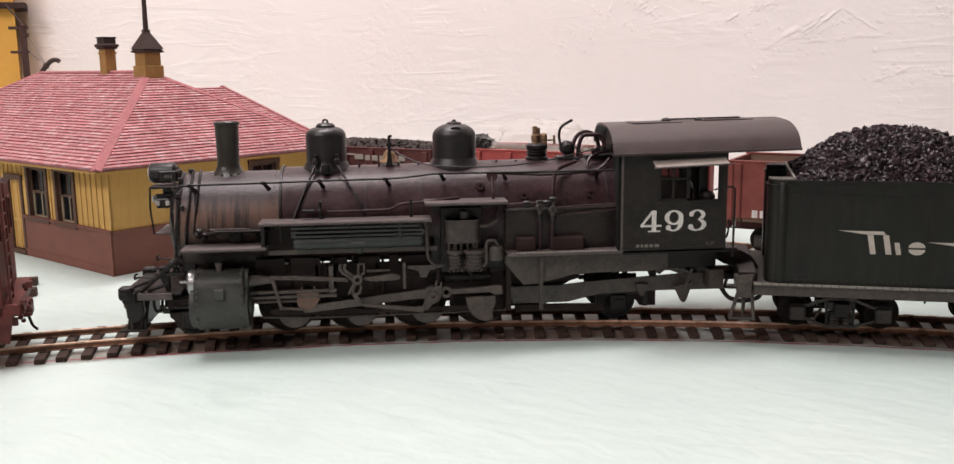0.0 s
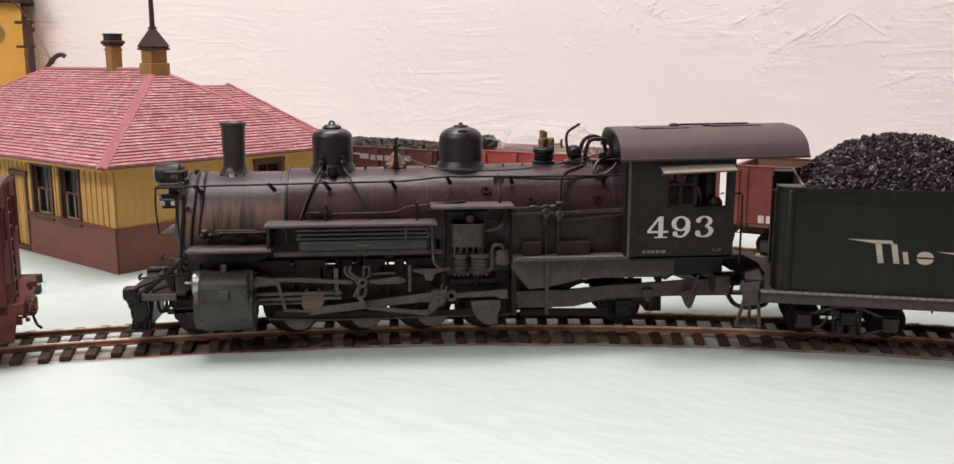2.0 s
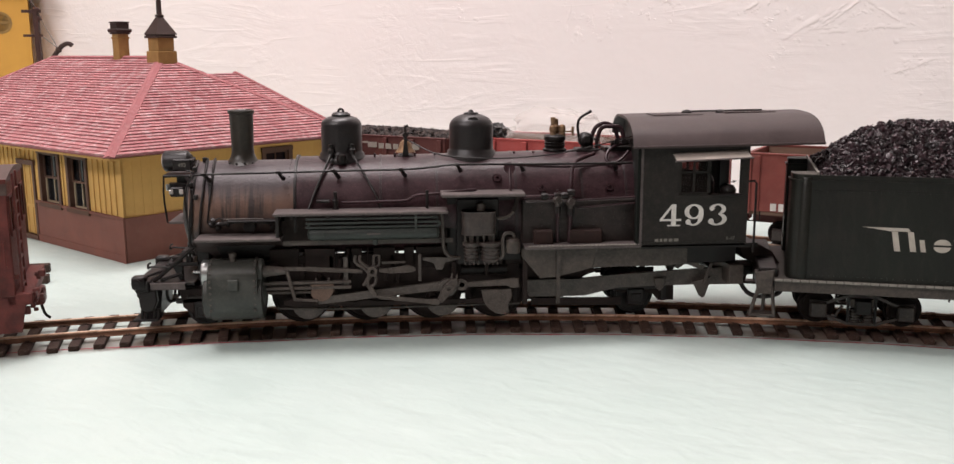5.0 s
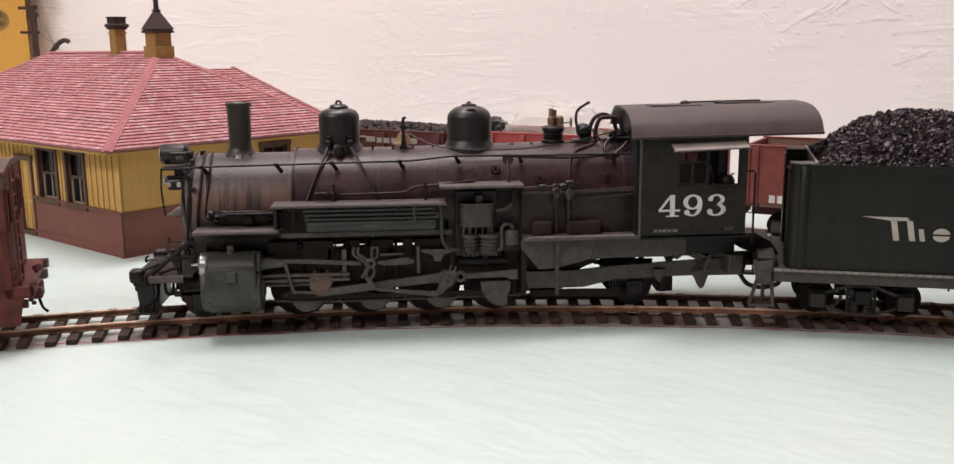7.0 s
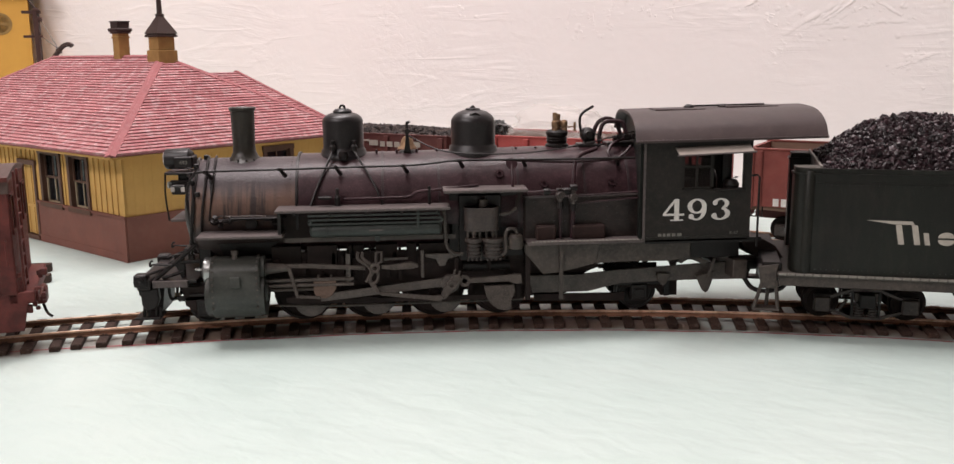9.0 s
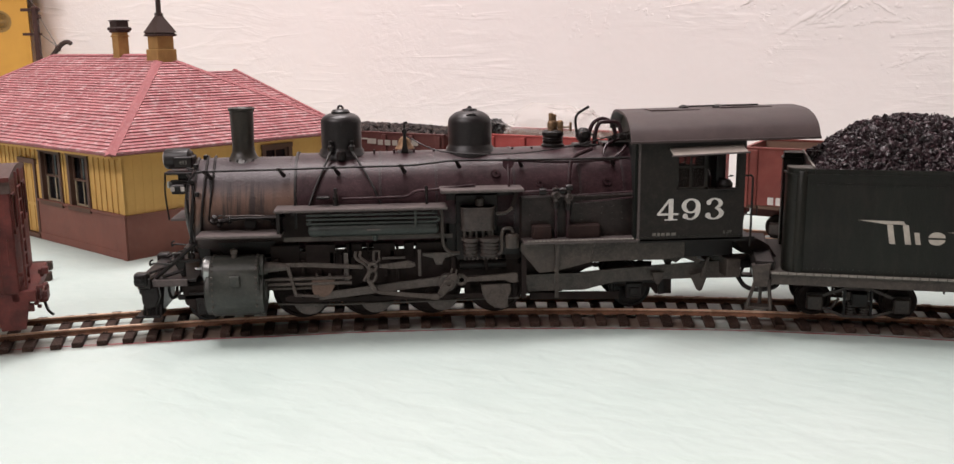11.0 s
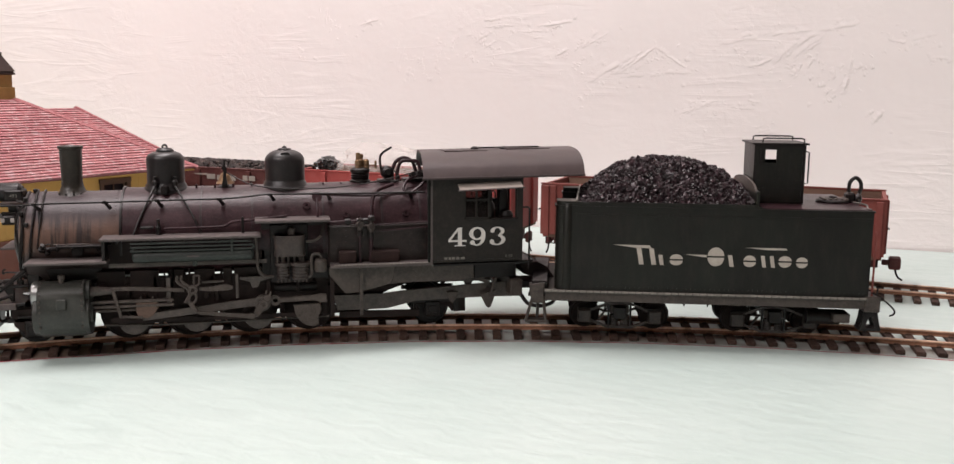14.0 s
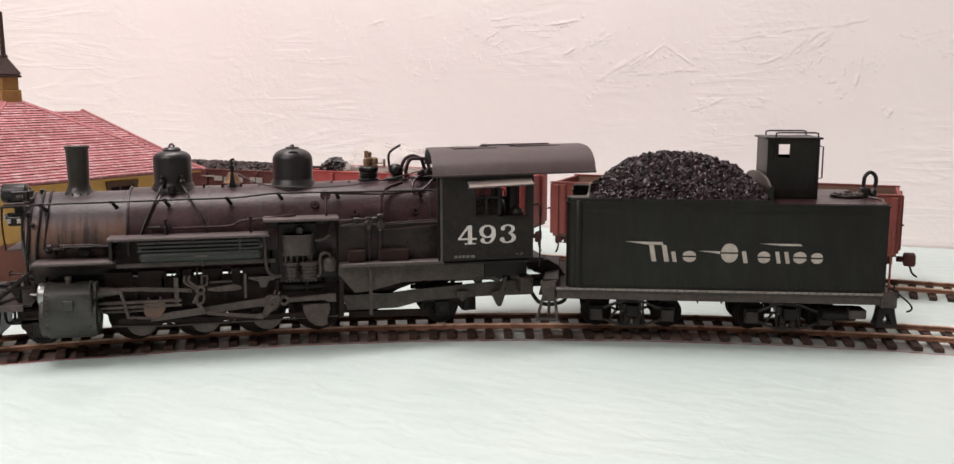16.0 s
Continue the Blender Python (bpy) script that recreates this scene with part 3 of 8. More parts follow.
def sweep_rail(bm, points, shape):
    rings = []
    for k, p in enumerate(points):
        way = (points[min(k + 1, len(points) - 1)] - points[max(k - 1, 0)]).normalized()
        side = Vector((-way.y, way.x, 0))
        rings.append([bm.verts.new(p + side * u + Vector((0, 0, TIE_TOP + w))) for u, w in shape])
    n = len(shape)
    for a, b in zip(rings, rings[1:]):
        for j in range(n):
            bm.faces.new((a[j], a[(j + 1) % n], b[(j + 1) % n], b[j]))
    bm.faces.new(rings[0][::-1])
    bm.faces.new(rings[-1])
    return bm


def tie_mesh():
    bm = box(B(), -2.05, 2.05, -0.19, 0.19, 0.0, TIE_TOP, 0.02)
    for u in (-0.97, 0.97):
        box(bm, u - 0.2, u + 0.2, -0.15, 0.15, TIE_TOP - 0.01, TIE_TOP + 0.025)
        for du in (-0.13, 0.13):
            box(bm, u + du - 0.035, u + du + 0.035, -0.08, -0.02, TIE_TOP, TIE_TOP + 0.06)
            box(bm, u + du - 0.035, u + du + 0.035, 0.02, 0.08, TIE_TOP, TIE_TOP + 0.06)
    return mesh_of("tie", bm, TIE)


def arc_point(r, a):
    return Vector((ARC[0] + r * math.sin(a), ARC[1] + r * math.cos(a), 0))


def front_track(tie):
    tr = thing("curved_track", "curved track, brown ties and rusty rails on foam board", "track")
    for r in (R_MID - 0.97, R_MID + 0.97):
        way = [arc_point(r, radians(-62 + 1.5 * k)) for k in range(80)]
        rail = part("rail", sweep_rail(B(), way, RAIL_FOOT), RAILWEB, tr)
        part("rail_head", sweep_rail(B(), way, RAIL_HEAD), RAIL, rail, "pale rail head with painted highlight")
    rnd = random.Random(2)
    step = 0.895 / R_MID
    for k in range(-42, 62):
        a = k * step + rnd.uniform(-0.0009, 0.0009)
        ob = new("tie", tie)
        ob.parent = tr
        p = arc_point(R_MID + rnd.uniform(-0.05, 0.05), a)
        ob.matrix_basis = pose(CM * p.x, CM * p.y, 0, 0, 0, 90 - math.degrees(a) + rnd.uniform(-1.2, 1.2))
    return tr


def back_track(tie):
    tr = thing("straight_track", "straight track behind, brown ties and rusty rails", "track", BACK_AT[0], BACK_AT[1], 0, BACK_TURN)
    for y in (-0.97, 0.97):
        way = [Vector((x, y, 0)) for x in (-62, 0, 34)]
        rail = part("rail", sweep_rail(B(), way, RAIL_FOOT), RAILWEB, tr)
        part("rail_head", sweep_rail(B(), way, RAIL_HEAD), RAIL, rail, "pale rail head with painted highlight")
    rnd = random.Random(3)
    for k in range(-66, 37):
        ob = new("tie", tie)
        ob.parent = tr
        ob.matrix_basis = pose(CM * 0.895 * k, CM * rnd.uniform(-0.05, 0.05), 0, 0, 0, 90 + rnd.uniform(-1.5, 1.5))
    return tr


TIE_DATA = tie_mesh()
front_track(TIE_DATA)
back_track(TIE_DATA)


def marker_line():
    rnd = random.Random(8)
    pts = [arc_point(64.82 + 0.03 * math.sin(k * 0.7) + 0.008 * max(0.0, 18 - 0.5 * k) ** 2, radians(-20 + 0.5 * k)) for k in range(150)]
    bm = B()
    prev = None
    for k, p in enumerate(pts):
        n = (p - Vector((ARC[0], ARC[1], 0))).normalized()
        w = 0.055 * rnd.uniform(0.6, 1.1)
        pair = [bm.verts.new(p + n * w + Vector((0, 0, 0.006))), bm.verts.new(p - n * w + Vector((0, 0, 0.006)))]
        if prev:
            bm.faces.new((prev[0], prev[1], pair[1], pair[0]))
        prev = pair
    ob = part("marker_line", bm, REDLINE)
    tagged(ob, "thin red marker line drawn along the track on the board", "line", kind="structure")


marker_line()


# ---- the depot ----
DEPOT_U, DEPOT_V, WALL_H, WAINSCOT = 28.0, 14.3, 5.75, 2.35


def wall_panels(bm, length, z0, z1, openings, thick, put):
    """One connected sheet with rectangular openings (a0, a1, z0, z1), given thickness; put(a, z, depth) lays its points into the depot's axes."""
    cuts_a = sorted({0.0, length, *(v for o in openings for v in o[:2])})
    cuts_z = sorted({z0, z1, *(min(max(v, z0), z1) for o in openings for v in o[2:])})
    inner = {(a, z): bm.verts.new(put(a, z, -0.35)) for a in cuts_a for z in cuts_z}
    outer = {(a, z): bm.verts.new(put(a, z, thick)) for a in cuts_a for z in cuts_z}
    cells = set()
    for i in range(len(cuts_a) - 1):
        for j in range(len(cuts_z) - 1):
            ca, cz = (cuts_a[i] + cuts_a[i + 1]) / 2, (cuts_z[j] + cuts_z[j + 1]) / 2
            if not any(o[0] < ca < o[1] and o[2] < cz < o[3] for o in openings):
                cells.add((i, j))
    for i, j in cells:
        q = [(cuts_a[i], cuts_z[j]), (cuts_a[i + 1], cuts_z[j]), (cuts_a[i + 1], cuts_z[j + 1]), (cuts_a[i], cuts_z[j + 1])]
        bm.faces.new([outer[k] for k in q])
        bm.faces.new([inner[k] for k in q[::-1]])
        for n, (di, dj) in enumerate(((0, -1), (1, 0), (0, 1), (-1, 0))):
            if (i + di, j + dj) not in cells:
                k, m = q[n], q[(n + 1) % 4]
                bm.faces.new((outer[k], inner[k], inner[m], outer[m]))
    bmesh.ops.delete(bm, geom=[v for v in bm.verts if not v.link_faces], context="VERTS")


def shingle_slope(verts, faces, origin, along, up, width, height, k_left, k_right, rnd, exposure=0.285):
    normal = along.cross(up).normalized()
    if normal.z < 0:
        normal = -normal
    rows = int(height / exposure)
    for i in range(rows + 1):
        b0, b1 = i * exposure, min((i + 1) * exposure + 0.12, height)
        left, right = b0 * k_left, width - b0 * k_right
        if right - left < 0.1 or b1 - b0 < 0.05:
            continue
        a = left + rnd.uniform(-0.3, 0)
        while a < right:
            w = rnd.uniform(0.8, 2.2)
            a0, a1 = max(a, left), min(a + w - 0.008, right)
            a += w
            if a1 - a0 < 0.05:
                continue
            drop, lift = rnd.uniform(-0.022, 0.014), rnd.uniform(0.085, 0.115)
            top_l, top_r = max(a0, b1 * k_left), min(a1, width - b1 * k_right)
            if top_r < top_l:
                top_l = top_r = (top_l + top_r) / 2
            n = len(verts)
            for aa, bb, h in ((a0, b0 + drop, 0.0), (a1, b0 + drop, 0.0), (a0, b0 + drop, lift), (a1, b0 + drop, lift), (top_l, b1, 0.012), (top_r, b1, 0.012)):
                verts.append(origin + along * aa + up * bb + normal * h)
            faces += [(n, n + 1, n + 3, n + 2), (n + 2, n + 3, n + 5, n + 4), (n, n + 2, n + 4), (n + 1, n + 5, n + 3)]


def hip_roof(parent, u0, u1, v0, v1, z_eave, z_top, rnd, name):
    """A hipped roof in the depot's own axes (x along the long side, inside at negative y): slabs, shingles, hip boards and fascia."""
    run = (v1 - v0) / 2
    rise = z_top - z_eave
    slope = math.hypot(run, rise)
    c = {"a": Vector((u0, -v0, z_eave)), "b": Vector((u1, -v0, z_eave)), "c": Vector((u1, -v1, z_eave)), "d": Vector((u0, -v1, z_eave)),
         "p": Vector((u0 + run, -(v0 + v1) / 2, z_top)), "q": Vector((u1 - run, -(v0 + v1) / 2, z_top))}
    bm = B()
    v = {k: bm.verts.new(p) for k, p in c.items()}
    low = {k: bm.verts.new(c[k] - Vector((0, 0, 0.08))) for k in "abcd"}
    for f in ("abqp", "bcq", "cdpq", "dap"):
        bm.faces.new([v[k] for k in f])
    for k, j in ("ab", "bc", "cd", "da"):
        bm.faces.new((v[k], v[j], low[j], low[k]))
    bm.faces.new([low[k] for k in "abcd"])
    roof = part(name, bm, HIPCAP, parent, "hipped roof of weathered red shingles")
    verts, faces = [], []
    flat = run / slope
    for p0, p1, width in (("a", "b", u1 - u0), ("b", "c", v1 - v0), ("c", "d", u1 - u0), ("d", "a", v1 - v0)):
        along = (c[p1] - c[p0]).normalized()
        inward = Vector((along.y, -along.x, 0))
        centre = (c["a"] + c["c"]) / 2
        if inward.dot(centre - c[p0]) < 0:
            inward = -inward
        up = (inward * run + Vector((0, 0, rise))).normalized()
        shingle_slope(verts, faces, c[p0], along, up, width, slope, flat, flat, rnd)
    me = bpy.data.meshes.new("shingles")
    me.from_pydata([tuple(p * CM) for p in verts], [], faces)
    me.materials.append(SHINGLE)
    ob = new("shingles", me)
    ob.parent = roof
    ob["kind"] = "stuff"
    for k, j in (("a", "p"), ("b", "q"), ("c", "q"), ("d", "p"), ("p", "q")):
        way = (c[j] - c[k])
        side = way.cross(Vector((0, 0, 1))).normalized()
        up = side.cross(way).normalized()
        bm = B()
        w, drop = (0.27, 0.09) if k != "p" else (0.2, 0.06)
        prof = [(-w, -drop + 0.10), (0, 0.13), (w, -drop + 0.10), (w, -drop + 0.03), (0, 0.05), (-w, -drop + 0.03)]
        ra = [bm.verts.new(c[k] - way.normalized() * 0.1 + side * s + up * h) for s, h in prof]
        rb = [bm.verts.new(c[j] + side * s + up * h) for s, h in prof]
        for n in range(6):
            bm.faces.new((ra[n], ra[(n + 1) % 6], rb[(n + 1) % 6], rb[n]))
        bm.faces.new(ra[::-1])
        bm.faces.new(rb)
        part("hip_board" if k != "p" else "ridge_board", bm, HIPCAP, roof)
    return roof


def depot_window(parent, put, a0, a1, z0, z1):
    """A double-hung window in an opening; put(a, depth, z) lays a point of the wall's own axes into the depot's."""
    def slab(bm, p0, p1, q0, q1, d0, d1):
        xs = [put(p0, d0), put(p1, d1)]
        x0, x1 = sorted((xs[0][0], xs[1][0]))
        y0, y1 = sorted((xs[0][1], xs[1][1]))
        return box(bm, x0, x1, y0, y1, q0, q1)
    win = part("window", slab(B(), a0 + 0.05, a1 - 0.05, z0 + 0.05, z1 - 0.05, -0.30, -0.26), GLASS_DARK, parent, "dark double-hung window")
    f = B()
    slab(f, a0 - 0.16, a0 + 0.10, z0 - 0.1, z1 + 0.12, -0.25, 0.10)
    slab(f, a1 - 0.10, a1 + 0.16, z0 - 0.1, z1 + 0.12, -0.25, 0.10)
    slab(f, a0 - 0.2, a1 + 0.2, z1 - 0.05, z1 + 0.22, -0.25, 0.13)
    slab(f, a0 - 0.22, a1 + 0.22, z0 - 0.18, z0 + 0.06, -0.25, 0.18)
    part("window_frame", f, TRIM, win)
    mid = (z0 + z1) / 2
    for za, zb, d in ((mid, z1 - 0.05, -0.16), (z0 + 0.06, mid + 0.1, -0.22)):
        s = B()
        slab(s, a0 + 0.10, a1 - 0.10, zb - 0.12, zb, d - 0.04, d + 0.04)
        slab(s, a0 + 0.10, a1 - 0.10, za, za + 0.1, d - 0.04, d + 0.04)
        slab(s, a0 + 0.10, a0 + 0.20, za, zb, d - 0.04, d + 0.04)
        slab(s, a1 - 0.20, a1 - 0.10, za, zb, d - 0.04, d + 0.04)
        slab(s, (a0 + a1) / 2 - 0.035, (a0 + a1) / 2 + 0.035, za, zb, d - 0.03, d + 0.03)
        part("sash", s, TRIM if d > -0.2 else SASH, win)
    return win


def depot():
    d = thing("depot", "yellow and brown wooden railway depot with red shingled hip roof", "building", -6.92, 12.25, 0, 135)
    rnd = random.Random(11)
    left_open = [(3.55, 5.55, WAINSCOT, 5.28), (6.65, 8.85, WAINSCOT, 5.28), (9.75, 11.35, 0.3, 4.45)]
    right_open = [(9.05, 10.95, 3.2, 5.15)]

    def put_left(a, z, t):
        return Vector((a, t, z))

    def put_right(a, z, t):
        return Vector((-t, -a, z))
    # upper boards, yellow
    bm = B()
    wall_panels(bm, DEPOT_U, WAINSCOT, WALL_H, left_open, 0.0, put_left)
    part("wall", bm, YELLOW, d, "mustard-yellow board and batten upper wall")
    bm = B()
    wall_panels(bm, DEPOT_V, WAINSCOT, WALL_H, right_open, 0.0, put_right)
    part("wall", bm, YELLOW, d, "plain mustard-yellow upper wall")
    # lower panels, brown
    bm = B()
    wall_panels(bm, DEPOT_U, 0.0, WAINSCOT, left_open, 0.06, put_left)
    part("wainscot", bm, BROWN, d, "brown lower wall")
    bm = B()
    wall_panels(bm, DEPOT_V, 0.0, WAINSCOT, [], 0.06, put_right)
    part("wainscot", bm, BROWN, d, "brown lower wall")
    # the two walls out of sight, and an added dark box standing in for the unlit interior
    part("wall", box(B(), 0.4, DEPOT_U, -DEPOT_V, -DEPOT_V + 0.3, 0, WALL_H), YELLOW, d)
    part("wall", box(B(), DEPOT_U - 0.3, DEPOT_U, -DEPOT_V + 0.3, -0.4, 0, WALL_H), YELLOW, d)
    part("dark_interior", box(B(), 0.7, DEPOT_U - 0.4, -DEPOT_V + 0.4, -0.7, 0.02, WALL_H - 0.05), CHIMCAP, d)
    # rails between the colours, base board, corner boards
    for a0, a1 in ((-0.1, 9.6), (11.5, DEPOT_U)):
        part("belt_rail", box(B(), a0, a1, 0.0, 0.15, WAINSCOT - 0.06, WAINSCOT + 0.1, 0.02), BROWN, d)
    part("belt_rail", box(B(), -0.13, 0.0, -DEPOT_V, 0.0, WAINSCOT - 0.04, WAINSCOT + 0.04), BROWN, d)
    part("base_board", box(B(), 0, 9.6, 0.06, 0.12, 0.0, 0.42, 0.02), BROWN, d)
    part("base_board", box(B(), 11.5, DEPOT_U, 0.06, 0.12, 0.0, 0.42, 0.02), BROWN, d)
    part("corner_board", box(B(), -0.10, 0.28, 0.0, 0.07, WAINSCOT + 0.1, WALL_H), YELLOW, d)
    part("corner_board", box(B(), -0.10, 0.28, 0.06, 0.13, 0.0, WAINSCOT - 0.06), BROWN, d)
    # battens of the long side
    full = mesh_of("batten", box(B(), -0.05, 0.05, 0.0, 0.07, WAINSCOT + 0.1, WALL_H, 0.012), BATTEN)
    short = mesh_of("batten_short", box(B(), -0.05, 0.05, 0.0, 0.07, 4.7, WALL_H, 0.012), BATTEN)
    a = 0.62
    while a < DEPOT_U - 0.3:
        if not any(o[0] - 0.25 < a < o[1] + 0.25 for o in left_open[:2]):
            over_door = left_open[2][0] - 0.2 < a < left_open[2][1] + 0.2
            ob = new("batten", short if over_door else full)
            ob.parent = d
            ob.location.x = CM * a
        a += 0.56
    # faint boards of the short side
    groove = mesh_of("board", box(B(), -0.015, 0.0, -0.526, 0.0, WAINSCOT + 0.04, WALL_H, 0.004), YELLOW)
    a = 0.1
    while a < DEPOT_V - 0.6:
        if not right_open[0][0] - 0.55 < a < right_open[0][1] + 0.05:
            ob = new("board", groove)
            ob.parent = d
            ob.location.y = -CM * a
        a += 0.53
    for a0, a1, z0, z1 in left_open[:2]:
        depot_window(d, lambda p, q: (p, q), a0, a1, z0, z1)
    for a0, a1, z0, z1 in right_open:
        depot_window(d, lambda p, q: (-q, -p), a0, a1, z0, z1)
    # door of vertical boards
    a0, a1, z0, z1 = left_open[2]
    door = part("door", box(B(), a0 + 0.05, a1 - 0.05, -0.25, -0.12, z0, z1), YELLOW, d, "yellow panelled door in a brown frame")
    fr = B()
    box(fr, a0 - 0.18, a0 + 0.06, -0.2, 0.11, 0.25, z1 + 0.1)
    box(fr, a1 - 0.06, a1 + 0.18, -0.2, 0.11, 0.25, z1 + 0.1)
    box(fr, a0 - 0.28, a1 + 0.28, -0.2, 0.16, z1, z1 + 0.3)
    box(fr, a0 - 0.18, a1 + 0.18, -0.2, 0.2, 0.05, 0.3)
    part("door_frame", fr, TRIM, door)
    dr = B()
    box(dr, a0 + 0.06, a1 - 0.06, -0.12, -0.07, 1.9, 2.1)
    for a in (a0 + 0.06, (a0 + a1) / 2 - 0.08, a1 - 0.22):
        box(dr, a, a + 0.16, -0.12, -0.07, z0, z1)
    part("door_rail", dr, BATTEN, door)
    # roofs
    hip_roof(d, -1.2, DEPOT_U + 1.2, -1.2, DEPOT_V + 1.2, 5.78, 10.55, rnd, "roof")
    part("soffit", box(B(), -1.1, DEPOT_U + 1.1, -DEPOT_V - 1.1, 1.1, 5.55, 5.66), YELLOW, d)
    # rear bay with its own lower roof
    part("bay_wall", box(B(), 4.8, 15.2, -17.1, -DEPOT_V - 0.02, 0.0, 5.7), YELLOW, d)
    bay_roof(d, rnd)
    # stove chimney and the large chimney with its flagpole
    ch = part("chimney", box(B(), 11.35, 12.10, -7.52, -6.78, 10.0, 12.15, 0.03), BRICKY, d, "ochre brick chimney with a dark cap")
    cap = B()
    box(cap, 11.25, 12.20, -7.62, -6.68, 12.02, 12.14, 0.03)
    box(cap, 11.16, 12.29, -7.71, -6.59, 12.14, 12.36, 0.06)
    box(cap, 11.30, 12.15, -7.57, -6.73, 12.34, 12.72, 0.03)
    box(cap, 11.25, 12.20, -7.62, -6.68, 12.72, 12.80, 0.02)
    part("chimney_cap", cap, CHIMCAP, ch)
    part("chimney_collar", box(B(), 11.30, 12.15, -7.57, -6.73, 11.74, 11.84, 0.02), BRICKY, ch)
    bc = part("chimney", box(B(), 6.40, 7.70, -7.80, -6.50, 9.4, 10.95, 0.03), BRICKY, d, "stout ochre chimney with a dark pointed cap and pole")
    part("chimney_shaft", box(B(), 6.50, 7.60, -7.70, -6.60, 10.95, 11.75, 0.03), BRICKY, bc)
    b2 = B()
    box(b2, 6.34, 7.76, -7.86, -6.44, 11.72, 11.86, 0.04)
    box(b2, 6.40, 7.70, -7.80, -6.50, 11.86, 12.05, 0.04)
    bmesh.ops.create_cone(b2, cap_ends=True, segments=4, radius1=1.00, radius2=0.17, depth=1.1,
                          matrix=Matrix.Translation((7.05, -7.15, 12.48)) @ Matrix.Rotation(radians(45), 4, "Z"))
    box(b2, 6.86, 7.24, -7.34, -6.96, 12.98, 13.10)
    part("chimney_cap", b2, CHIMCAP, bc, angle=20)
    part("flagpole", cyl(B(), (7.05, -7.15, 13.0), (7.05, -7.15, 15.75), 0.16, 0.12, 10), CHIMCAP, bc)
    return d


def bay_roof(d, rnd):
    z0, z1, run = 5.78, 9.45, 6.4
    c = {"a": Vector((10 - run, -9.0, z0)), "b": Vector((10 + run, -9.0, z0)), "c": Vector((10 + run, -18.3, z0)), "e": Vector((10 - run, -18.3, z0)),
         "p": Vector((10, -14.5, z1)), "q": Vector((10, -9.0, z1))}
    bm = B()
    v = {k: bm.verts.new(p) for k, p in c.items()}
    for f in ("aepq", "ecp", "bqpc", "abce", "aqb"):
        bm.faces.new([v[k] for k in f])
    roof = part("roof", bm, HIPCAP, d, "lower red shingled roof of the rear bay")
    verts, faces = [], []
    end_run = 3.8
    for p0, p1, ins, kl, kr in (("a", "e", Vector((run, 0, 0)), 0.0, end_run), ("e", "c", Vector((0, end_run, 0)), run, run), ("c", "b", Vector((-run, 0, 0)), end_run, 0.0)):
        along = (c[p1] - c[p0]).normalized()
        up = ins + Vector((0, 0, z1 - z0))
        high = up.length
        shingle_slope(verts, faces, c[p0], along, up.normalized(), (c[p1] - c[p0]).length, high, kl / high, kr / high, rnd)
    me = bpy.data.meshes.new("shingles")
    me.from_pydata([tuple(p * CM) for p in verts], [], faces)
    me.materials.append(SHINGLE)
    ob = new("shingles", me)
    ob.parent = roof
    ob["kind"] = "stuff"
    for k in "ec":
        way = c["p"] - c[k]
        part("hip_board", tube(B(), [c[k], c["p"]], 0.16, 6, smooth=False), HIPCAP, roof)


depot()


# ---- lettering ----
def lettering(name, words, height, material, parent, place, bold=0.0, squeeze=1.0, label="", spacing=1.0):
    """Flat raised letters in the built-in face, laid by the pose place (its xy plane is the sign's face)."""
    cu = bpy.data.curves.new(name, "FONT")
    cu.body, cu.size, cu.extrude, cu.offset, cu.space_character = words, 1.0, 0.0, bold, spacing
    tmp = bpy.data.objects.new(name, cu)
    scene.collection.objects.link(tmp)
    me = bpy.data.meshes.new_from_object(tmp.evaluated_get(bpy.context.evaluated_depsgraph_get()))
    bpy.data.objects.remove(tmp)
    bpy.data.curves.remove(cu)
    xs = [v.co.x for v in me.vertices]
    ys = [v.co.y for v in me.vertices]
    k = height / (max(ys) - min(ys))
    for v in me.vertices:
        v.co = Vector(((v.co.x - min(xs)) * k * squeeze * CM, (v.co.y - min(ys)) * k * CM, 0))
    me.materials.append(material)
    ob = new(name, me)
    ob.parent = parent
    ob.matrix_basis = place
    if label:
        ob["label"] = label
    return ob


def side_face(x, y, z):
    """A pose whose face looks towards -y, at a place in centimetres."""
    return pose(CM * x, CM * y, CM * z, 90, 0, 0)


# ---- the locomotive ----
BZ = 4.72                    # height of the boiler's axis
RAILZ = RAIL_TOP


def wheel(bm, x, y, r, width, z=None, spokes=0):
    z = RAILZ + r if z is None else z
    lathe(bm, [(0.0, -width / 2), (r + 0.06, -width / 2), (r + 0.06, -width / 2 + 0.05), (r, -width / 2 + 0.07), (r - 0.02, width / 2), (r - 0.12, width / 2), (r - 0.14, width / 2 - 0.05), (0.0, width / 2 - 0.05)], (x, y, z), (0, -1, 0), 28)


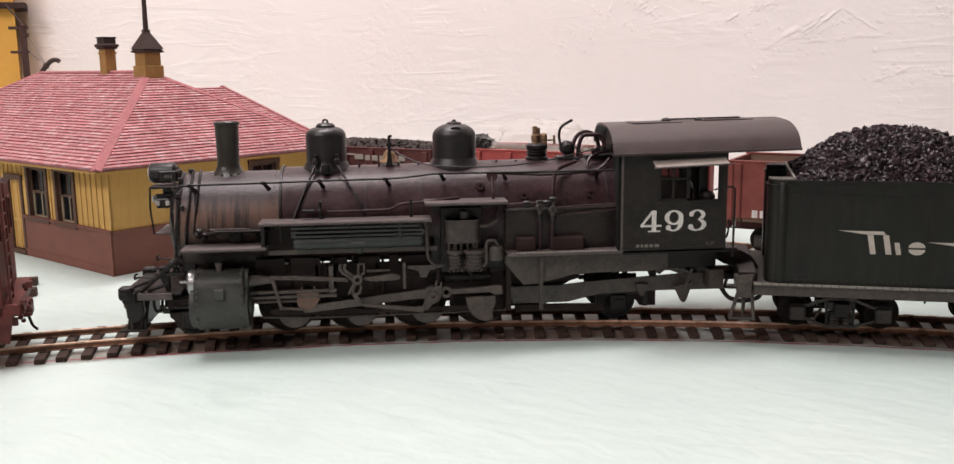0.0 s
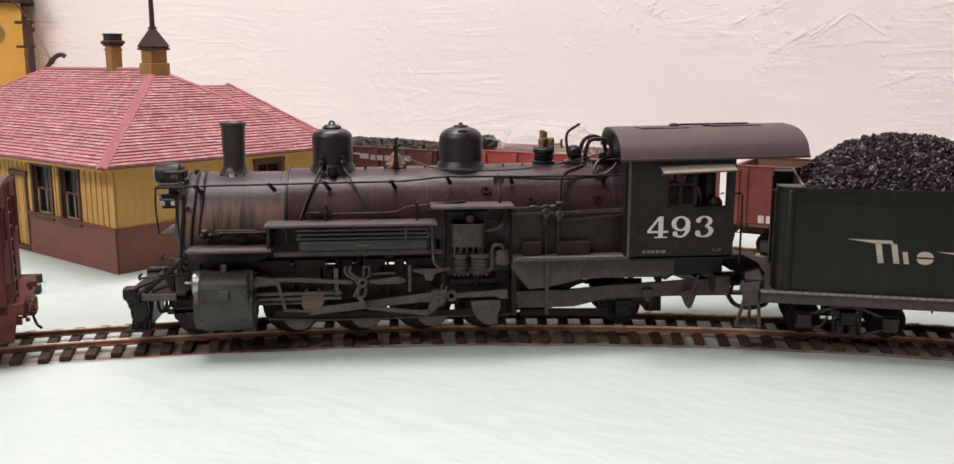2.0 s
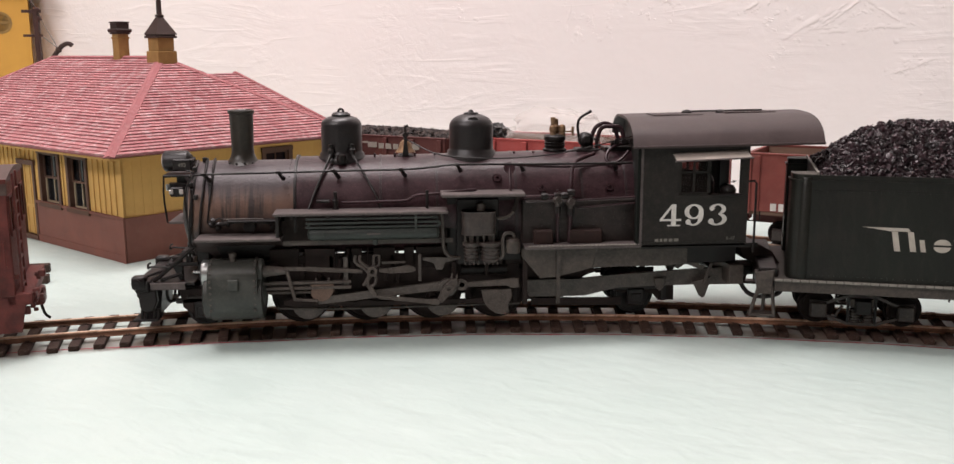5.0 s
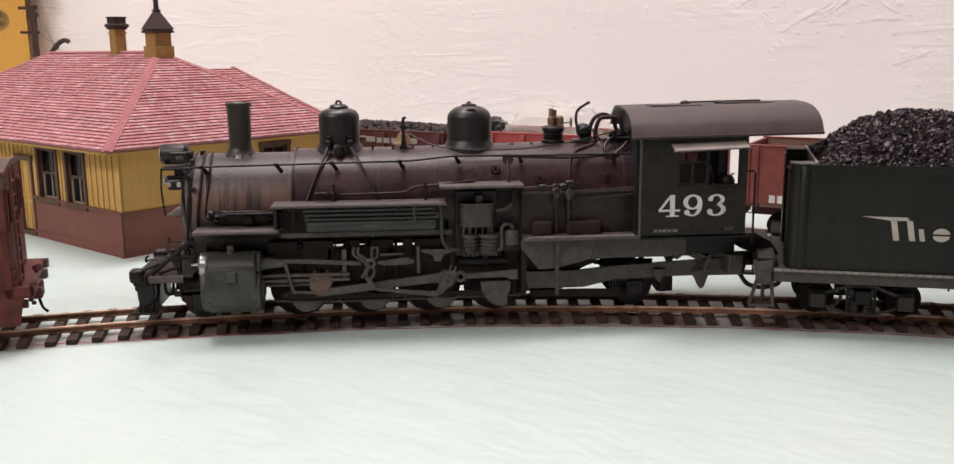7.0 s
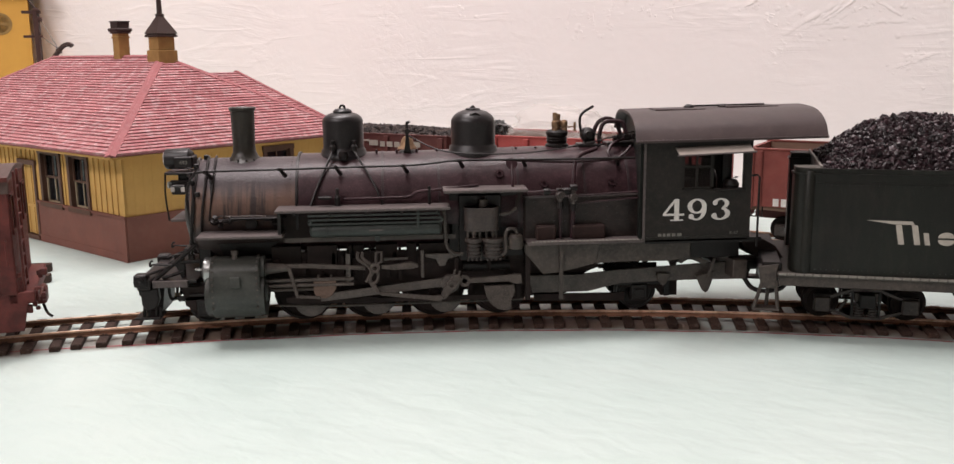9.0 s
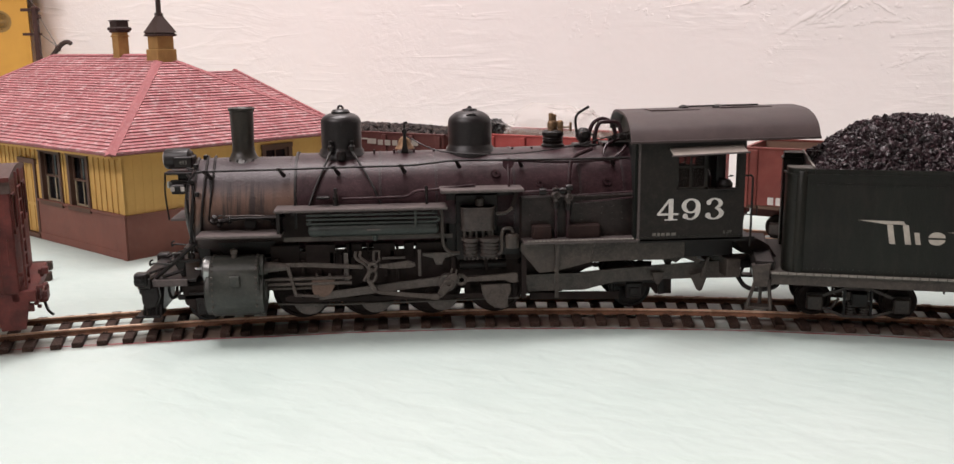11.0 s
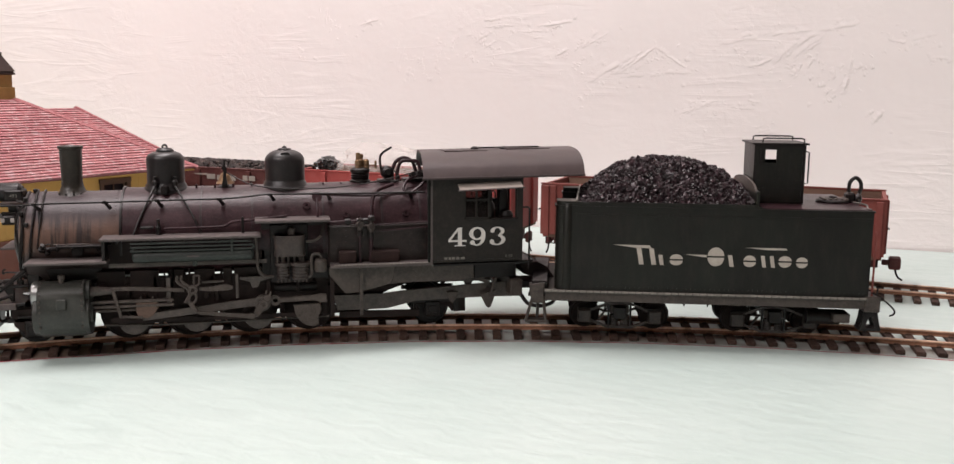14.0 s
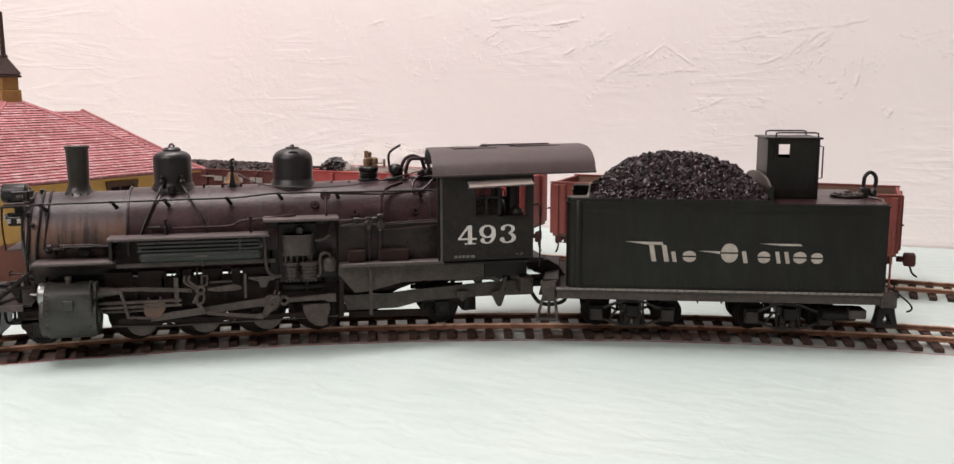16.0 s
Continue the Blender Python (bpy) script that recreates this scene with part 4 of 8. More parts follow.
def dome(parent, name, x, r, z_base, z_top, flare, label):
    prof = [(flare, -0.12), (flare + 0.01, 0.12), (flare - 0.03, 0.20), (r + 0.08, 0.25), (r + 0.07, 0.34), (r + 0.01, 0.40), (r, 0.48)]
    h = z_top - z_base
    shoulder = r * (0.62 if x < 8 else 0.80)
    for k in range(0, 10):
        a = radians(90 * k / 9)
        prof.append((r - shoulder * (1 - math.cos(a)), h - shoulder * 0.72 + shoulder * 0.72 * math.sin(a)))
    prof += [(0.30, h + 0.0), (0.28, h + 0.05), (0.0, h + 0.09)]
    return part(name, lathe(B(), prof, (x, 0, z_base), (0, 0, 1), 40), DOME, parent, label, angle=50)


def locomotive():
    L = thing("steam_locomotive", "weathered black narrow-gauge steam locomotive model standing on the track", "locomotive")
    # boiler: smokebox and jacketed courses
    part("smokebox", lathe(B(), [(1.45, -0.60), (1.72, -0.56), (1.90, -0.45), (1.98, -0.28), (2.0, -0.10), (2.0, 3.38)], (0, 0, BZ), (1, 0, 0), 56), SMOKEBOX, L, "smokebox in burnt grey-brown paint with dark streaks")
    part("smokebox_door", lathe(B(), [(0.0, 0.42), (0.9, 0.34), (1.45, 0.16), (1.55, 0.08), (1.55, 0.0)], (-0.58, 0, BZ), (-1, 0, 0), 40), BLACK, L)
    jacket = lathe(B(), [(2.05, 3.40), (2.12, 3.46), (2.13, 7.0), (2.20, 11.0), (2.24, 13.2), (2.26, 17.3)], (0, 0, BZ), (1, 0, 0), 56)
    for v in jacket.verts:
        v.co.z = max(v.co.z, 3.30)
    part("boiler", jacket, BOILER, L, "violet-grey jacketed boiler with bands")
    for x, r in ((3.42, 2.18), (6.62, 2.155), (8.75, 2.18), (11.75, 2.235), (14.3, 2.265), (16.0, 2.275)):
        band = lathe(B(), [(r - 0.06, -0.05), (r, -0.045), (r, 0.045), (r - 0.06, 0.05)], (x, 0, BZ), (1, 0, 0), 56)
        for v in band.verts:
            v.co.z = max(v.co.z, 3.29)
        part("boiler_band", band, BANDGREY if x > 3.5 else BLACK, L)
    # rivet rows of the smokebox
    for x in (-0.55, 3.18):
        bm = B()
        for k in range(46):
            a = radians(-70 + 320 * k / 45)
            c = Vector((x, 2.0 * math.sin(a), BZ + 2.0 * math.cos(a)))
            bmesh.ops.create_cube(bm, size=0.036, matrix=Matrix.Translation(c))
        part("rivet_row", bm, SMOKEBOX, L)["kind"] = "stuff"
    for k in range(13):
        x = 6.4 + 0.78 * k
        if abs(x - 10.2) > 1.2 and abs(x - 13.55) > 0.6:
            part("crown_bolt", cyl(B(), (x, -0.35, BZ + 2.05), (x, -0.35, BZ + 2.25), 0.045, seg=8), BOILER, L)
    # firebox below the boiler, red brick-coloured panels at its foot
    part("firebox", prism(B(), [(11.9, 3.5), (17.2, 3.5), (17.2, 5.36), (11.9, 5.30)], -2.31, 2.31, "xz", 0.08), FIREBOX, L)
    for s in (-1, 1):
        stay = B()
        for n in range(11):
            for m in range(4):
                bmesh.ops.create_cube(stay, size=0.045, matrix=Matrix.Translation((12.3 + 0.4 * n, s * 2.31, 4.32 + 0.25 * m)))
        part("staybolt_row", stay, FIREBOX, L)["kind"] = "stuff"
    for x0, x1 in ((12.35, 13.10), (13.72, 14.98)):
        part("washout_panel", box(B(), x0, x1, -2.66, -2.3, 3.66, 4.20, 0.05), RUSTRED, L, "rusty red panel")
    # stack
    part("smokestack", lathe(B(), [(0.76, -0.28), (0.76, -0.02), (0.68, 0.06), (0.53, 0.18), (0.44, 0.38), (0.42, 0.60), (0.455, 1.94), (0.50, 1.97), (0.505, 2.07), (0.46, 2.09), (0.41, 2.05), (0.39, 0.6)], (1.30, 0, 6.58), (0, 0, 1), 36), STACKBROWN, L, "straight black smokestack")
    bm = B()
    for k in range(14):
        a = radians(360 * k / 14)
        cyl(bm, (1.30 + 0.70 * math.cos(a), 0.68 * math.sin(a), 6.56), (1.30 + 0.70 * math.cos(a), 0.68 * math.sin(a), 6.70), 0.035, seg=6)
    part("stack_bolts", bm, DOME, L)["kind"] = "stuff"
    # domes
    sd = dome(L, "sand_dome", 5.12, 0.79, 6.62, 8.40, 0.97, "black sand dome")
    st = dome(L, "steam_dome", 10.2, 0.87, 6.66, 8.44, 1.04, "black steam dome")
    for d, x, y, z in ((sd, 5.12, -0.02, 8.55), (st, 10.22, -0.62, 8.20)):
        w = 0.10 if y > -0.5 else 0.20
        part("lifting_ring", tube(B(), [(x - w, y, z - 0.04), (x - w * 0.8, y - 0.04, z + 0.08), (x, y - 0.05, z + 0.13), (x + w * 0.8, y - 0.04, z + 0.08), (x + w, y, z - 0.04)], 0.042, 6), BLACK, d)
    part("dome_knob", lathe(B(), [(0.1, 8.44), (0.1, 8.54), (0.05, 8.6), (0.0, 8.61)], (10.2, 0, 0), (0, 0, 1), 12), DOME, st)
    # lid of the sand dome, with its lower valves and sand pipes
    part("lid", lathe(B(), [(0.36, 8.36), (0.37, 8.46), (0.28, 8.54), (0.0, 8.57)], (5.12, 0, 0), (0, 0, 1), 24), DOME, sd)
    for x in (4.75, 5.55):
        bm = lathe(B(), [(0.0, -0.05), (0.13, -0.05), (0.13, 0.12), (0.06, 0.2), (0.09, 0.32), (0.0, 0.36)], (x, -0.86, 7.05), (0, 0, 1), 12)
        part("sand_valve", bm, BLACK, L)
    part("sand_trap", lathe(B(), [(0.0, -0.22), (0.16, -0.16), (0.2, 0), (0.16, 0.16), (0.0, 0.2)], (5.15, -0.98, 6.82), (0, 0, 1), 14), BLACK, L)
    part("sand_pipe", tube(B(), [(4.75, -0.92, 7.0), (4.55, -1.35, 6.55), (4.2, -1.95, 5.75), (3.95, -2.2, 5.1)], 0.05, 8), BLACK, L)
    part("sand_pipe", tube(B(), [(5.55, -0.92, 7.0), (5.85, -1.35, 6.55), (6.35, -1.95, 5.75), (6.6, -2.22, 5.1)], 0.045, 8), BLACK, L)
    # bell between the domes
    bell = part("bell", lathe(B(), [(0.40, 0.0), (0.37, 0.04), (0.31, 0.10), (0.26, 0.20), (0.21, 0.36), (0.12, 0.46), (0.0, 0.49)], (7.60, 0.1, 6.96), (0, 0, 1), 24), BRASS, L, "tarnished brass bell in a dark yoke")
    bm = box(B(), 7.30, 7.90, -0.42, 0.5, 6.72, 6.86, 0.03)
    prism(bm, [(7.46, 6.84), (7.74, 6.84), (7.66, 7.20), (7.65, 7.72), (7.55, 7.72), (7.54, 7.20)], -0.44, -0.34, "xz", 0.02)
    prism(bm, [(7.46, 6.84), (7.74, 6.84), (7.66, 7.20), (7.65, 7.72), (7.55, 7.72), (7.54, 7.20)], 0.50, 0.60, "xz", 0.02)
    box(bm, 7.53, 7.67, -0.46, 0.62, 7.62, 7.74, 0.03)
    cyl(bm, (7.60, -0.46, 7.68), (7.60, -0.58, 7.68), 0.11, seg=10)
    cyl(bm, (7.60, -0.40, 7.74), (7.60, -0.40, 8.04), 0.07, 0.05, 8)
    cyl(bm, (7.56, -0.40, 7.98), (7.72, -0.40, 8.03), 0.05, seg=6)
    part("bell_yoke", bm, BLACK, bell)
    # safety valves in brass
    sv = part("safety_valve", lathe(B(), [(0.46, 6.85), (0.47, 7.02), (0.38, 7.08), (0.40, 7.14), (0.43, 7.18), (0.38, 7.22), (0.43, 7.28), (0.38, 7.33), (0.44, 7.40), (0.44, 7.52), (0.34, 7.60), (0.0, 7.62)], (13.55, 0, 0), (0, 0, 1), 20), BLACK, L, "dark turret with brass safety valves")
    for x, y, top in ((13.44, -0.18, 8.28), (13.62, 0.16, 8.20), (13.82, -0.08, 7.98)):
        part("valve_body", lathe(B(), [(0.12, 7.4), (0.15, 7.6), (0.11, 7.68), (0.15, 7.76), (0.14, 7.92), (0.09, 7.98), (0.10, top), (0.0, top + 0.02)], (x, y, 0), (0, 0, 1), 12), BRASS, sv)
    bm = cyl(B(), (13.86, -0.05, 7.7), (14.25, -0.1, 7.72), 0.03, seg=8)
    cyl(bm, (14.25, -0.1, 7.55), (14.25, -0.1, 7.9), 0.05, seg=8)
    part("valve_lever", bm, BRASS, sv)
    # turbo generator, its exhaust pipe and the pipes over the firebox
    gen = part("turbo_generator", lathe(B(), [(0.0, -0.34), (0.12, -0.34), (0.14, -0.26), (0.24, -0.22), (0.29, -0.10), (0.29, 0.10), (0.24, 0.20), (0.16, 0.24), (0.15, 0.34), (0.0, 0.36)], (14.75, -0.15, 7.40), (0.2, -1, 0), 24), DOME, L, "small dark turbine generator", angle=70)
    bm = box(B(), 14.35, 15.15, -0.45, 0.3, 6.86, 7.06, 0.03)
    box(bm, 14.62, 14.90, -0.30, 0.10, 7.04, 7.20, 0.03)
    tube(bm, [(14.2, -0.6, 7.00), (14.5, -0.62, 7.02), (14.9, -0.60, 7.00), (15.3, -0.55, 7.05)], 0.04, 6)
    tube(bm, [(14.95, -0.2, 7.45), (15.2, -0.3, 7.35), (15.35, -0.5, 7.0)], 0.035, 6)
    cyl(bm, (14.72, -0.5, 7.45), (14.72, -0.64, 7.45), 0.12, seg=12)
    part("generator_base", bm, BLACK, gen)
    part("exhaust_pipe", tube(B(), [(14.5, -0.15, 7.45), (14.44, -0.15, 7.95), (14.55, -0.15, 8.25), (14.98, -0.15, 8.52)], 0.055, 8), BLACK, gen)
    for dx, dy, top in ((-0.25, 0.0, 8.02), (-0.05, -0.2, 7.9)):
        part("steam_pipe", tube(B(), [(15.28 + dx, 0.0 + dy, 6.85), (15.28 + dx, 0.0 + dy, 7.4), (15.45 + dx, 0.0 + dy, 7.85), (15.8 + dx, 0.0 + dy, top), (16.2 + dx, 0.0 + dy, 7.85), (16.35 + dx, 0.0 + dy, 7.45), (16.5 + dx, dy, 7.3)], 0.085, 10), BOILER, L)
    part("steam_pipe", tube(B(), [(16.3, -0.5, 7.3), (15.6, -0.95, 7.1), (15.35, -1.3, 6.75), (15.55, -1.45, 6.55), (16.0, -1.25, 6.75), (16.3, -1.0, 7.0)], 0.06, 8), BOILER, L)
    tur = B()
    box(tur, 15.5, 16.6, -0.45, 0.45, 6.86, 7.1, 0.03)
    cyl(tur, (15.7, -0.5, 7.25), (16.8, -0.55, 7.35), 0.12, seg=10)
    for x in (15.85, 16.15, 16.45):
        cyl(tur, (x, -0.5, 7.25), (x, -0.85, 7.35), 0.05, seg=8)
        cyl(tur, (x, -0.85, 7.35), (x, -0.92, 7.36), 0.11, seg=10)
    part("turret", tur, BLACK, L)
    # injector and air piping along the boiler
    part("feed_pipe", tube(B(), [(14.9, -1.2, 6.95), (14.15, -1.62, 6.72), (13.85, -2.15, 6.35), (13.78, -2.45, 5.6), (13.74, -2.5, 3.7)], 0.085, 10), BOILER, L)
    part("feed_pipe", tube(B(), [(13.78, -2.5, 5.42), (13.5, -2.52, 5.50), (12.8, -2.5, 5.49), (12.0, -2.46, 5.46)], 0.065, 8), BOILER, L)
    part("feed_pipe", tube(B(), [(13.25, -2.5, 5.72), (13.26, -2.52, 5.4), (13.28, -2.52, 3.7)], 0.06, 8), BOILER, L)
    for x, z in ((13.25, 5.50), (13.76, 5.62), (13.26, 4.98), (13.74, 4.90), (12.75, 5.49), (13.52, 5.50)):
        part("pipe_union", lathe(B(), [(0.0, -0.13), (0.12, -0.13), (0.14, 0.0), (0.12, 0.13), (0.0, 0.13)], (x, -2.53, z), (0, 0, 1) if z < 5.4 else (1, 0, 0), 10), BLACK, L)
    for x, z in ((13.25, 5.36), (13.74, 5.26)):
        vb = lathe(B(), [(0.0, -0.24), (0.10, -0.24), (0.11, -0.14), (0.17, -0.08), (0.19, 0.02), (0.14, 0.12), (0.08, 0.16), (0.09, 0.26), (0.0, 0.28)], (x, -2.56, z), (0, 0, 1), 14)
        cyl(vb, (x, -2.58, z), (x, -2.84, z + 0.04), 0.05, seg=8)
        lathe(vb, [(0.08, 0.0), (0.13, 0.0), (0.13, 0.04), (0.08, 0.04), (0.08, 0.0)], (x, -2.82, z + 0.04), (0, -1, 0.1), 14)
        part("globe_valve", vb, PUMPGREY, L)
    part("flange", lathe(B(), [(0.0, 0.0), (0.22, 0.0), (0.22, 0.05), (0.0, 0.05)], (11.48, -2.06, 6.52), (0, -1, 0.4), 14), BOILER, L)
    part("thin_pipe", tube(B(), [(14.0, -2.44, 5.30), (15.2, -2.5, 5.38), (17.0, -2.6, 5.46)], 0.04, 6), BOILER, L)
    part("thin_pipe", tube(B(), [(14.0, -2.46, 5.02), (15.2, -2.52, 5.12), (17.0, -2.6, 5.26)], 0.04, 6), BOILER, L)
    part("thin_pipe", tube(B(), [(11.48, -2.42, 5.66), (11.48, -2.34, 6.0), (11.48, -2.12, 6.42), (11.56, -2.02, 6.58), (11.85, -1.99, 6.63), (13.0, -1.98, 6.56), (14.2, -1.98, 6.55), (15.8, -1.98, 6.64)], 0.055, 8), BOILER, L)
    for x in (11.05, 12.72, 15.35):
        part("washout_plug", lathe(B(), [(0.0, 0.0), (0.07, 0.0), (0.07, 0.07), (0.15, 0.07), (0.15, 0.0), (0.19, 0.0)], (x, -2.02 if x > 11.5 else -1.78, 5.72 if x > 11.5 else 6.1), (0, -1, 0.55), 14), BOILER, L)
    # handrail with its posts
    part("handrail", tube(B(), [(-0.52, -2.05, 4.85), (-0.58, -1.98, 5.4), (-0.52, -1.86, 5.95), (-0.28, -1.88, 6.30), (0.1, -1.92, 6.42), (2.8, -1.95, 6.46), (5.6, -1.95, 6.50), (7.6, -1.95, 6.52), (8.6, -1.98, 6.60), (9.6, -2.02, 6.68), (12.6, -2.05, 6.66), (16.2, -2.05, 6.66)], 0.045, 8), BLACK, L)
    for x, z in ((0.15, 6.42), (2.85, 6.46), (4.9, 6.49), (7.4, 6.51), (9.5, 6.67), (11.9, 6.66), (15.5, 6.66)):
        bm = lathe(B(), [(0.0, -0.08), (0.09, -0.05), (0.10, 0.0), (0.09, 0.05), (0.0, 0.08)], (x, -1.95, z), (0, 0, 1), 10)
        cyl(bm, (x, -1.95, z), (x + 0.16, -1.62, z - 0.28), 0.05, 0.09, 8)
        part("handrail_post", bm, BLACK, L)
    part("bell_cord", tube(B(), [(7.6, -0.3, 7.5), (9.0, -1.2, 6.95), (11.4, -1.35, 6.82), (13.8, -1.1, 7.0), (16.6, -0.6, 7.55)], 0.028, 6), BLACK, L)
    for x, r, a0, a1, m in ((-0.44, 1.97, -15, 125, 0.065), (-0.06, 2.05, -5, 118, 0.05), (0.22, 2.05, -10, 74, 0.045)):
        hoop = [(x + 0.12 * math.sin(radians(k * 2)), -r * math.sin(radians(k)), BZ + r * math.cos(radians(k))) for k in range(a0, a1, 8)]
        part("smokebox_hoop", tube(B(), hoop, m, 8), BLACK, L)
    for x, a in ((-0.1, 8), (-0.35, 30), (-0.42, 52), (-0.2, 66)):
        part("hoop_clamp", box(B(), x - 0.09, x + 0.09, -2.1 * math.sin(radians(a)) - 0.07, -2.1 * math.sin(radians(a)) + 0.07, BZ + 2.06 * math.cos(radians(a)) - 0.07, BZ + 2.06 * math.cos(radians(a)) + 0.12, 0.03), BLACK, L)
    part("smokebox_cable", tube(B(), [(-0.72, -0.9, 6.45), (-0.2, -1.15, 6.36), (0.15, -1.4, 6.22), (0.3, -1.85, 5.6), (0.2, -2.02, 4.6)], 0.04, 6), BLACK, L)
    part("smokebox_cable", tube(B(), [(-0.7, -1.0, 6.2), (-0.45, -1.5, 6.0), (-0.35, -1.95, 5.3), (-0.4, -2.0, 4.5)], 0.05, 6), BLACK, L)
    part("smokebox_step", box(B(), 1.0, 3.05, -2.5, -2.02, 4.70, 4.76, 0.02), BLACK, L)
    part("blow_rod", cyl(B(), (0.85, -2.32, 4.80), (2.3, -2.34, 4.78), 0.03, seg=8), STEEL, L)
    part("smokebox_pipe", tube(B(), [(0.35, -2.15, 4.55), (0.9, -2.2, 4.62), (1.4, -2.2, 4.72), (2.2, -2.2, 4.70), (2.9, -2.2, 4.55)], 0.09, 8), BLACK, L)
    for x, z, r in ((0.42, 4.62, 0.15), (0.62, 4.46, 0.11), (0.98, 4.60, 0.09), (2.62, 4.50, 0.12)):
        part("cock", lathe(B(), [(0.0, -0.10), (r, -0.08), (r * 1.05, 0.04), (r * 0.5, 0.1), (r * 0.55, 0.24), (0.0, 0.26)], (x, -2.2, z), (0.2, -0.6, 0.8), 10), BLACK, L)
    part("cock_lever", tube(B(), [(0.40, -2.35, 4.66), (0.70, -2.40, 4.85), (0.85, -2.40, 4.72)], 0.03, 6), BLACK, L)
    part("blow_valve", lathe(B(), [(0.0, -0.1), (0.22, -0.1), (0.22, 0.1), (0.0, 0.16)], (1.75, -2.15, 4.48), (0, -1, 0.1), 14), BLACK, L)
    # number lamp and headlight on the smokebox front
    hl = part("headlight", lathe(B(), [(0.0, 0.60), (0.36, 0.60), (0.40, 0.54), (0.40, -0.30), (0.35, -0.34), (0.26, -0.44), (0.0, -0.44)], (-1.10, 0, 6.72), (-1, 0, 0), 28), DOME, L, "black cylindrical headlight with number boards")
    bm = B()
    box(bm, -1.32, -0.60, -0.46, 0.46, 6.38, 6.84, 0.05)
    part("lamp_case", bm, BLACK, hl)
    lettering("number_board", "493", 0.15, DIMPAINT, hl, side_face(-1.10, -0.47, 6.54), 0.02)
    part("lens", lathe(B(), [(0.35, 0.0), (0.26, 0.06), (0.0, 0.08)], (-1.70, 0, 6.72), (-1, 0, 0), 24), LENS, hl)
    bm = B()
    box(bm, -1.65, -0.55, -0.65, 0.65, 6.16, 6.26, 0.02)
    box(bm, -1.2, -0.7, -0.40, 0.40, 5.55, 6.16, 0.03)
    box(bm, -1.45, -0.8, -0.62, -0.42, 5.58, 5.95, 0.03)
    part("headlight_bracket", bm, BLACK, hl)
    part("class_lamp", lathe(B(), [(0.0, 0.0), (0.13, 0.0), (0.13, 0.1), (0.0, 0.12)], (-1.45, -0.55, 5.78), (-1, -0.6, 0), 14), BRIGHT, hl)
    part("lamp_box", box(B(), -1.35, -0.85, -0.95, -0.45, 5.45, 5.82, 0.04), BLACK, hl)
    for x in (-1.36, -0.98):
        part("lamp_glass", box(B(), x - 0.02, x + 0.14, -0.975, -0.945, 5.56, 5.74, 0.02), LENS, hl)
    part("front_rail", tube(B(), [(-1.62, -0.62, 6.2), (-1.66, -0.62, 5.4), (-1.58, -0.62, 4.4)], 0.04, 6), BLACK, L)
    part("front_step", box(B(), -1.45, -0.7, -1.0, 1.0, 4.42, 4.52, 0.02), BOARD, L)
    # running boards
    part("front_deck", box(B(), -0.12, 2.98, -3.1, -1.5, 4.08, 4.20, 0.03), BOARD, L, "grey front running board plate")
    part("front_deck_far", box(B(), -0.12, 2.98, 1.5, 3.1, 4.08, 4.20, 0.03), BOARD, L)
    for s in (-1, 1):
        y0, y1 = sorted((s * 1.7, s * 3.08))
        part("running_board", box(B(), 2.72, 9.1, y0, y1, 4.98, 5.10, 0.03), BOARD, L, "grey running board")
        part("pump_shelf", box(B(), 8.85, 11.98, y0, y1, 5.58, 5.70, 0.03), BOARD, L, "grey shelf over the air pumps")
        part("running_board", box(B(), 11.95, 20.4, y0 if s < 0 else 1.8, y1 + (0 if s < 0 else 0.12) if s > 0 else -1.8, 3.56, 3.68, 0.02), BOARD, L, "grey rear running board")
        # boards' upright faces
        part("board_bracket", box(B(), 2.80, 2.92, *sorted((s * 1.75, s * 3.0)), 4.2, 4.98), BLACK, L)
        part("back_plate", box(B(), 2.9, 9.2, *sorted((s * 2.0, s * 2.12)), 3.75, 5.0), DULLBLACK, L)
        tank = part("air_tank", lathe(B(), [(0.0, -2.42), (0.14, -2.40), (0.22, -2.32), (0.23, -2.2), (0.23, 2.2), (0.22, 2.32), (0.14, 2.40), (0.0, 2.42)], (6.35, s * 2.84, 4.27), (1, 0, 0), 24), TANKGREEN, L, "dark green air tank")
        for x in (4.5, 8.1):
            part("tank_strap", lathe(B(), [(0.22, -0.05), (0.25, -0.05), (0.25, 0.05), (0.22, 0.05)], (x, s * 2.84, 4.27), (1, 0, 0), 24), TANKGREEN, tank)
        part("tank_plate", box(B(), 6.1, 6.6, *sorted((s * 3.075, s * 3.07)), 4.26, 4.32), BOARD, tank)
        part("tank_drain", lathe(B(), [(0.0, -0.1), (0.09, -0.1), (0.1, 0.1), (0.0, 0.1)], (6.4, s * 2.9, 3.96), (0, 0, 1), 10), TANKGREEN, tank)
        for z, yq in ((4.54, 2.98), (4.70, 2.99), (4.86, 3.0)):
            part("cooling_pipe", tube(B(), [(3.9, s * yq, z), (8.7, s * yq, z)], 0.042, 8, smooth=False), TANKGREEN, L)
        for x in (3.9, 8.68):
            part("pipe_bend", tube(B(), [(x, s * 2.98, 4.54), (x + 0.1, s * 2.98, 4.6), (x + 0.1, s * 2.99, 4.66), (x, s * 2.99, 4.72)], 0.045, 8), TANKGREEN, L)
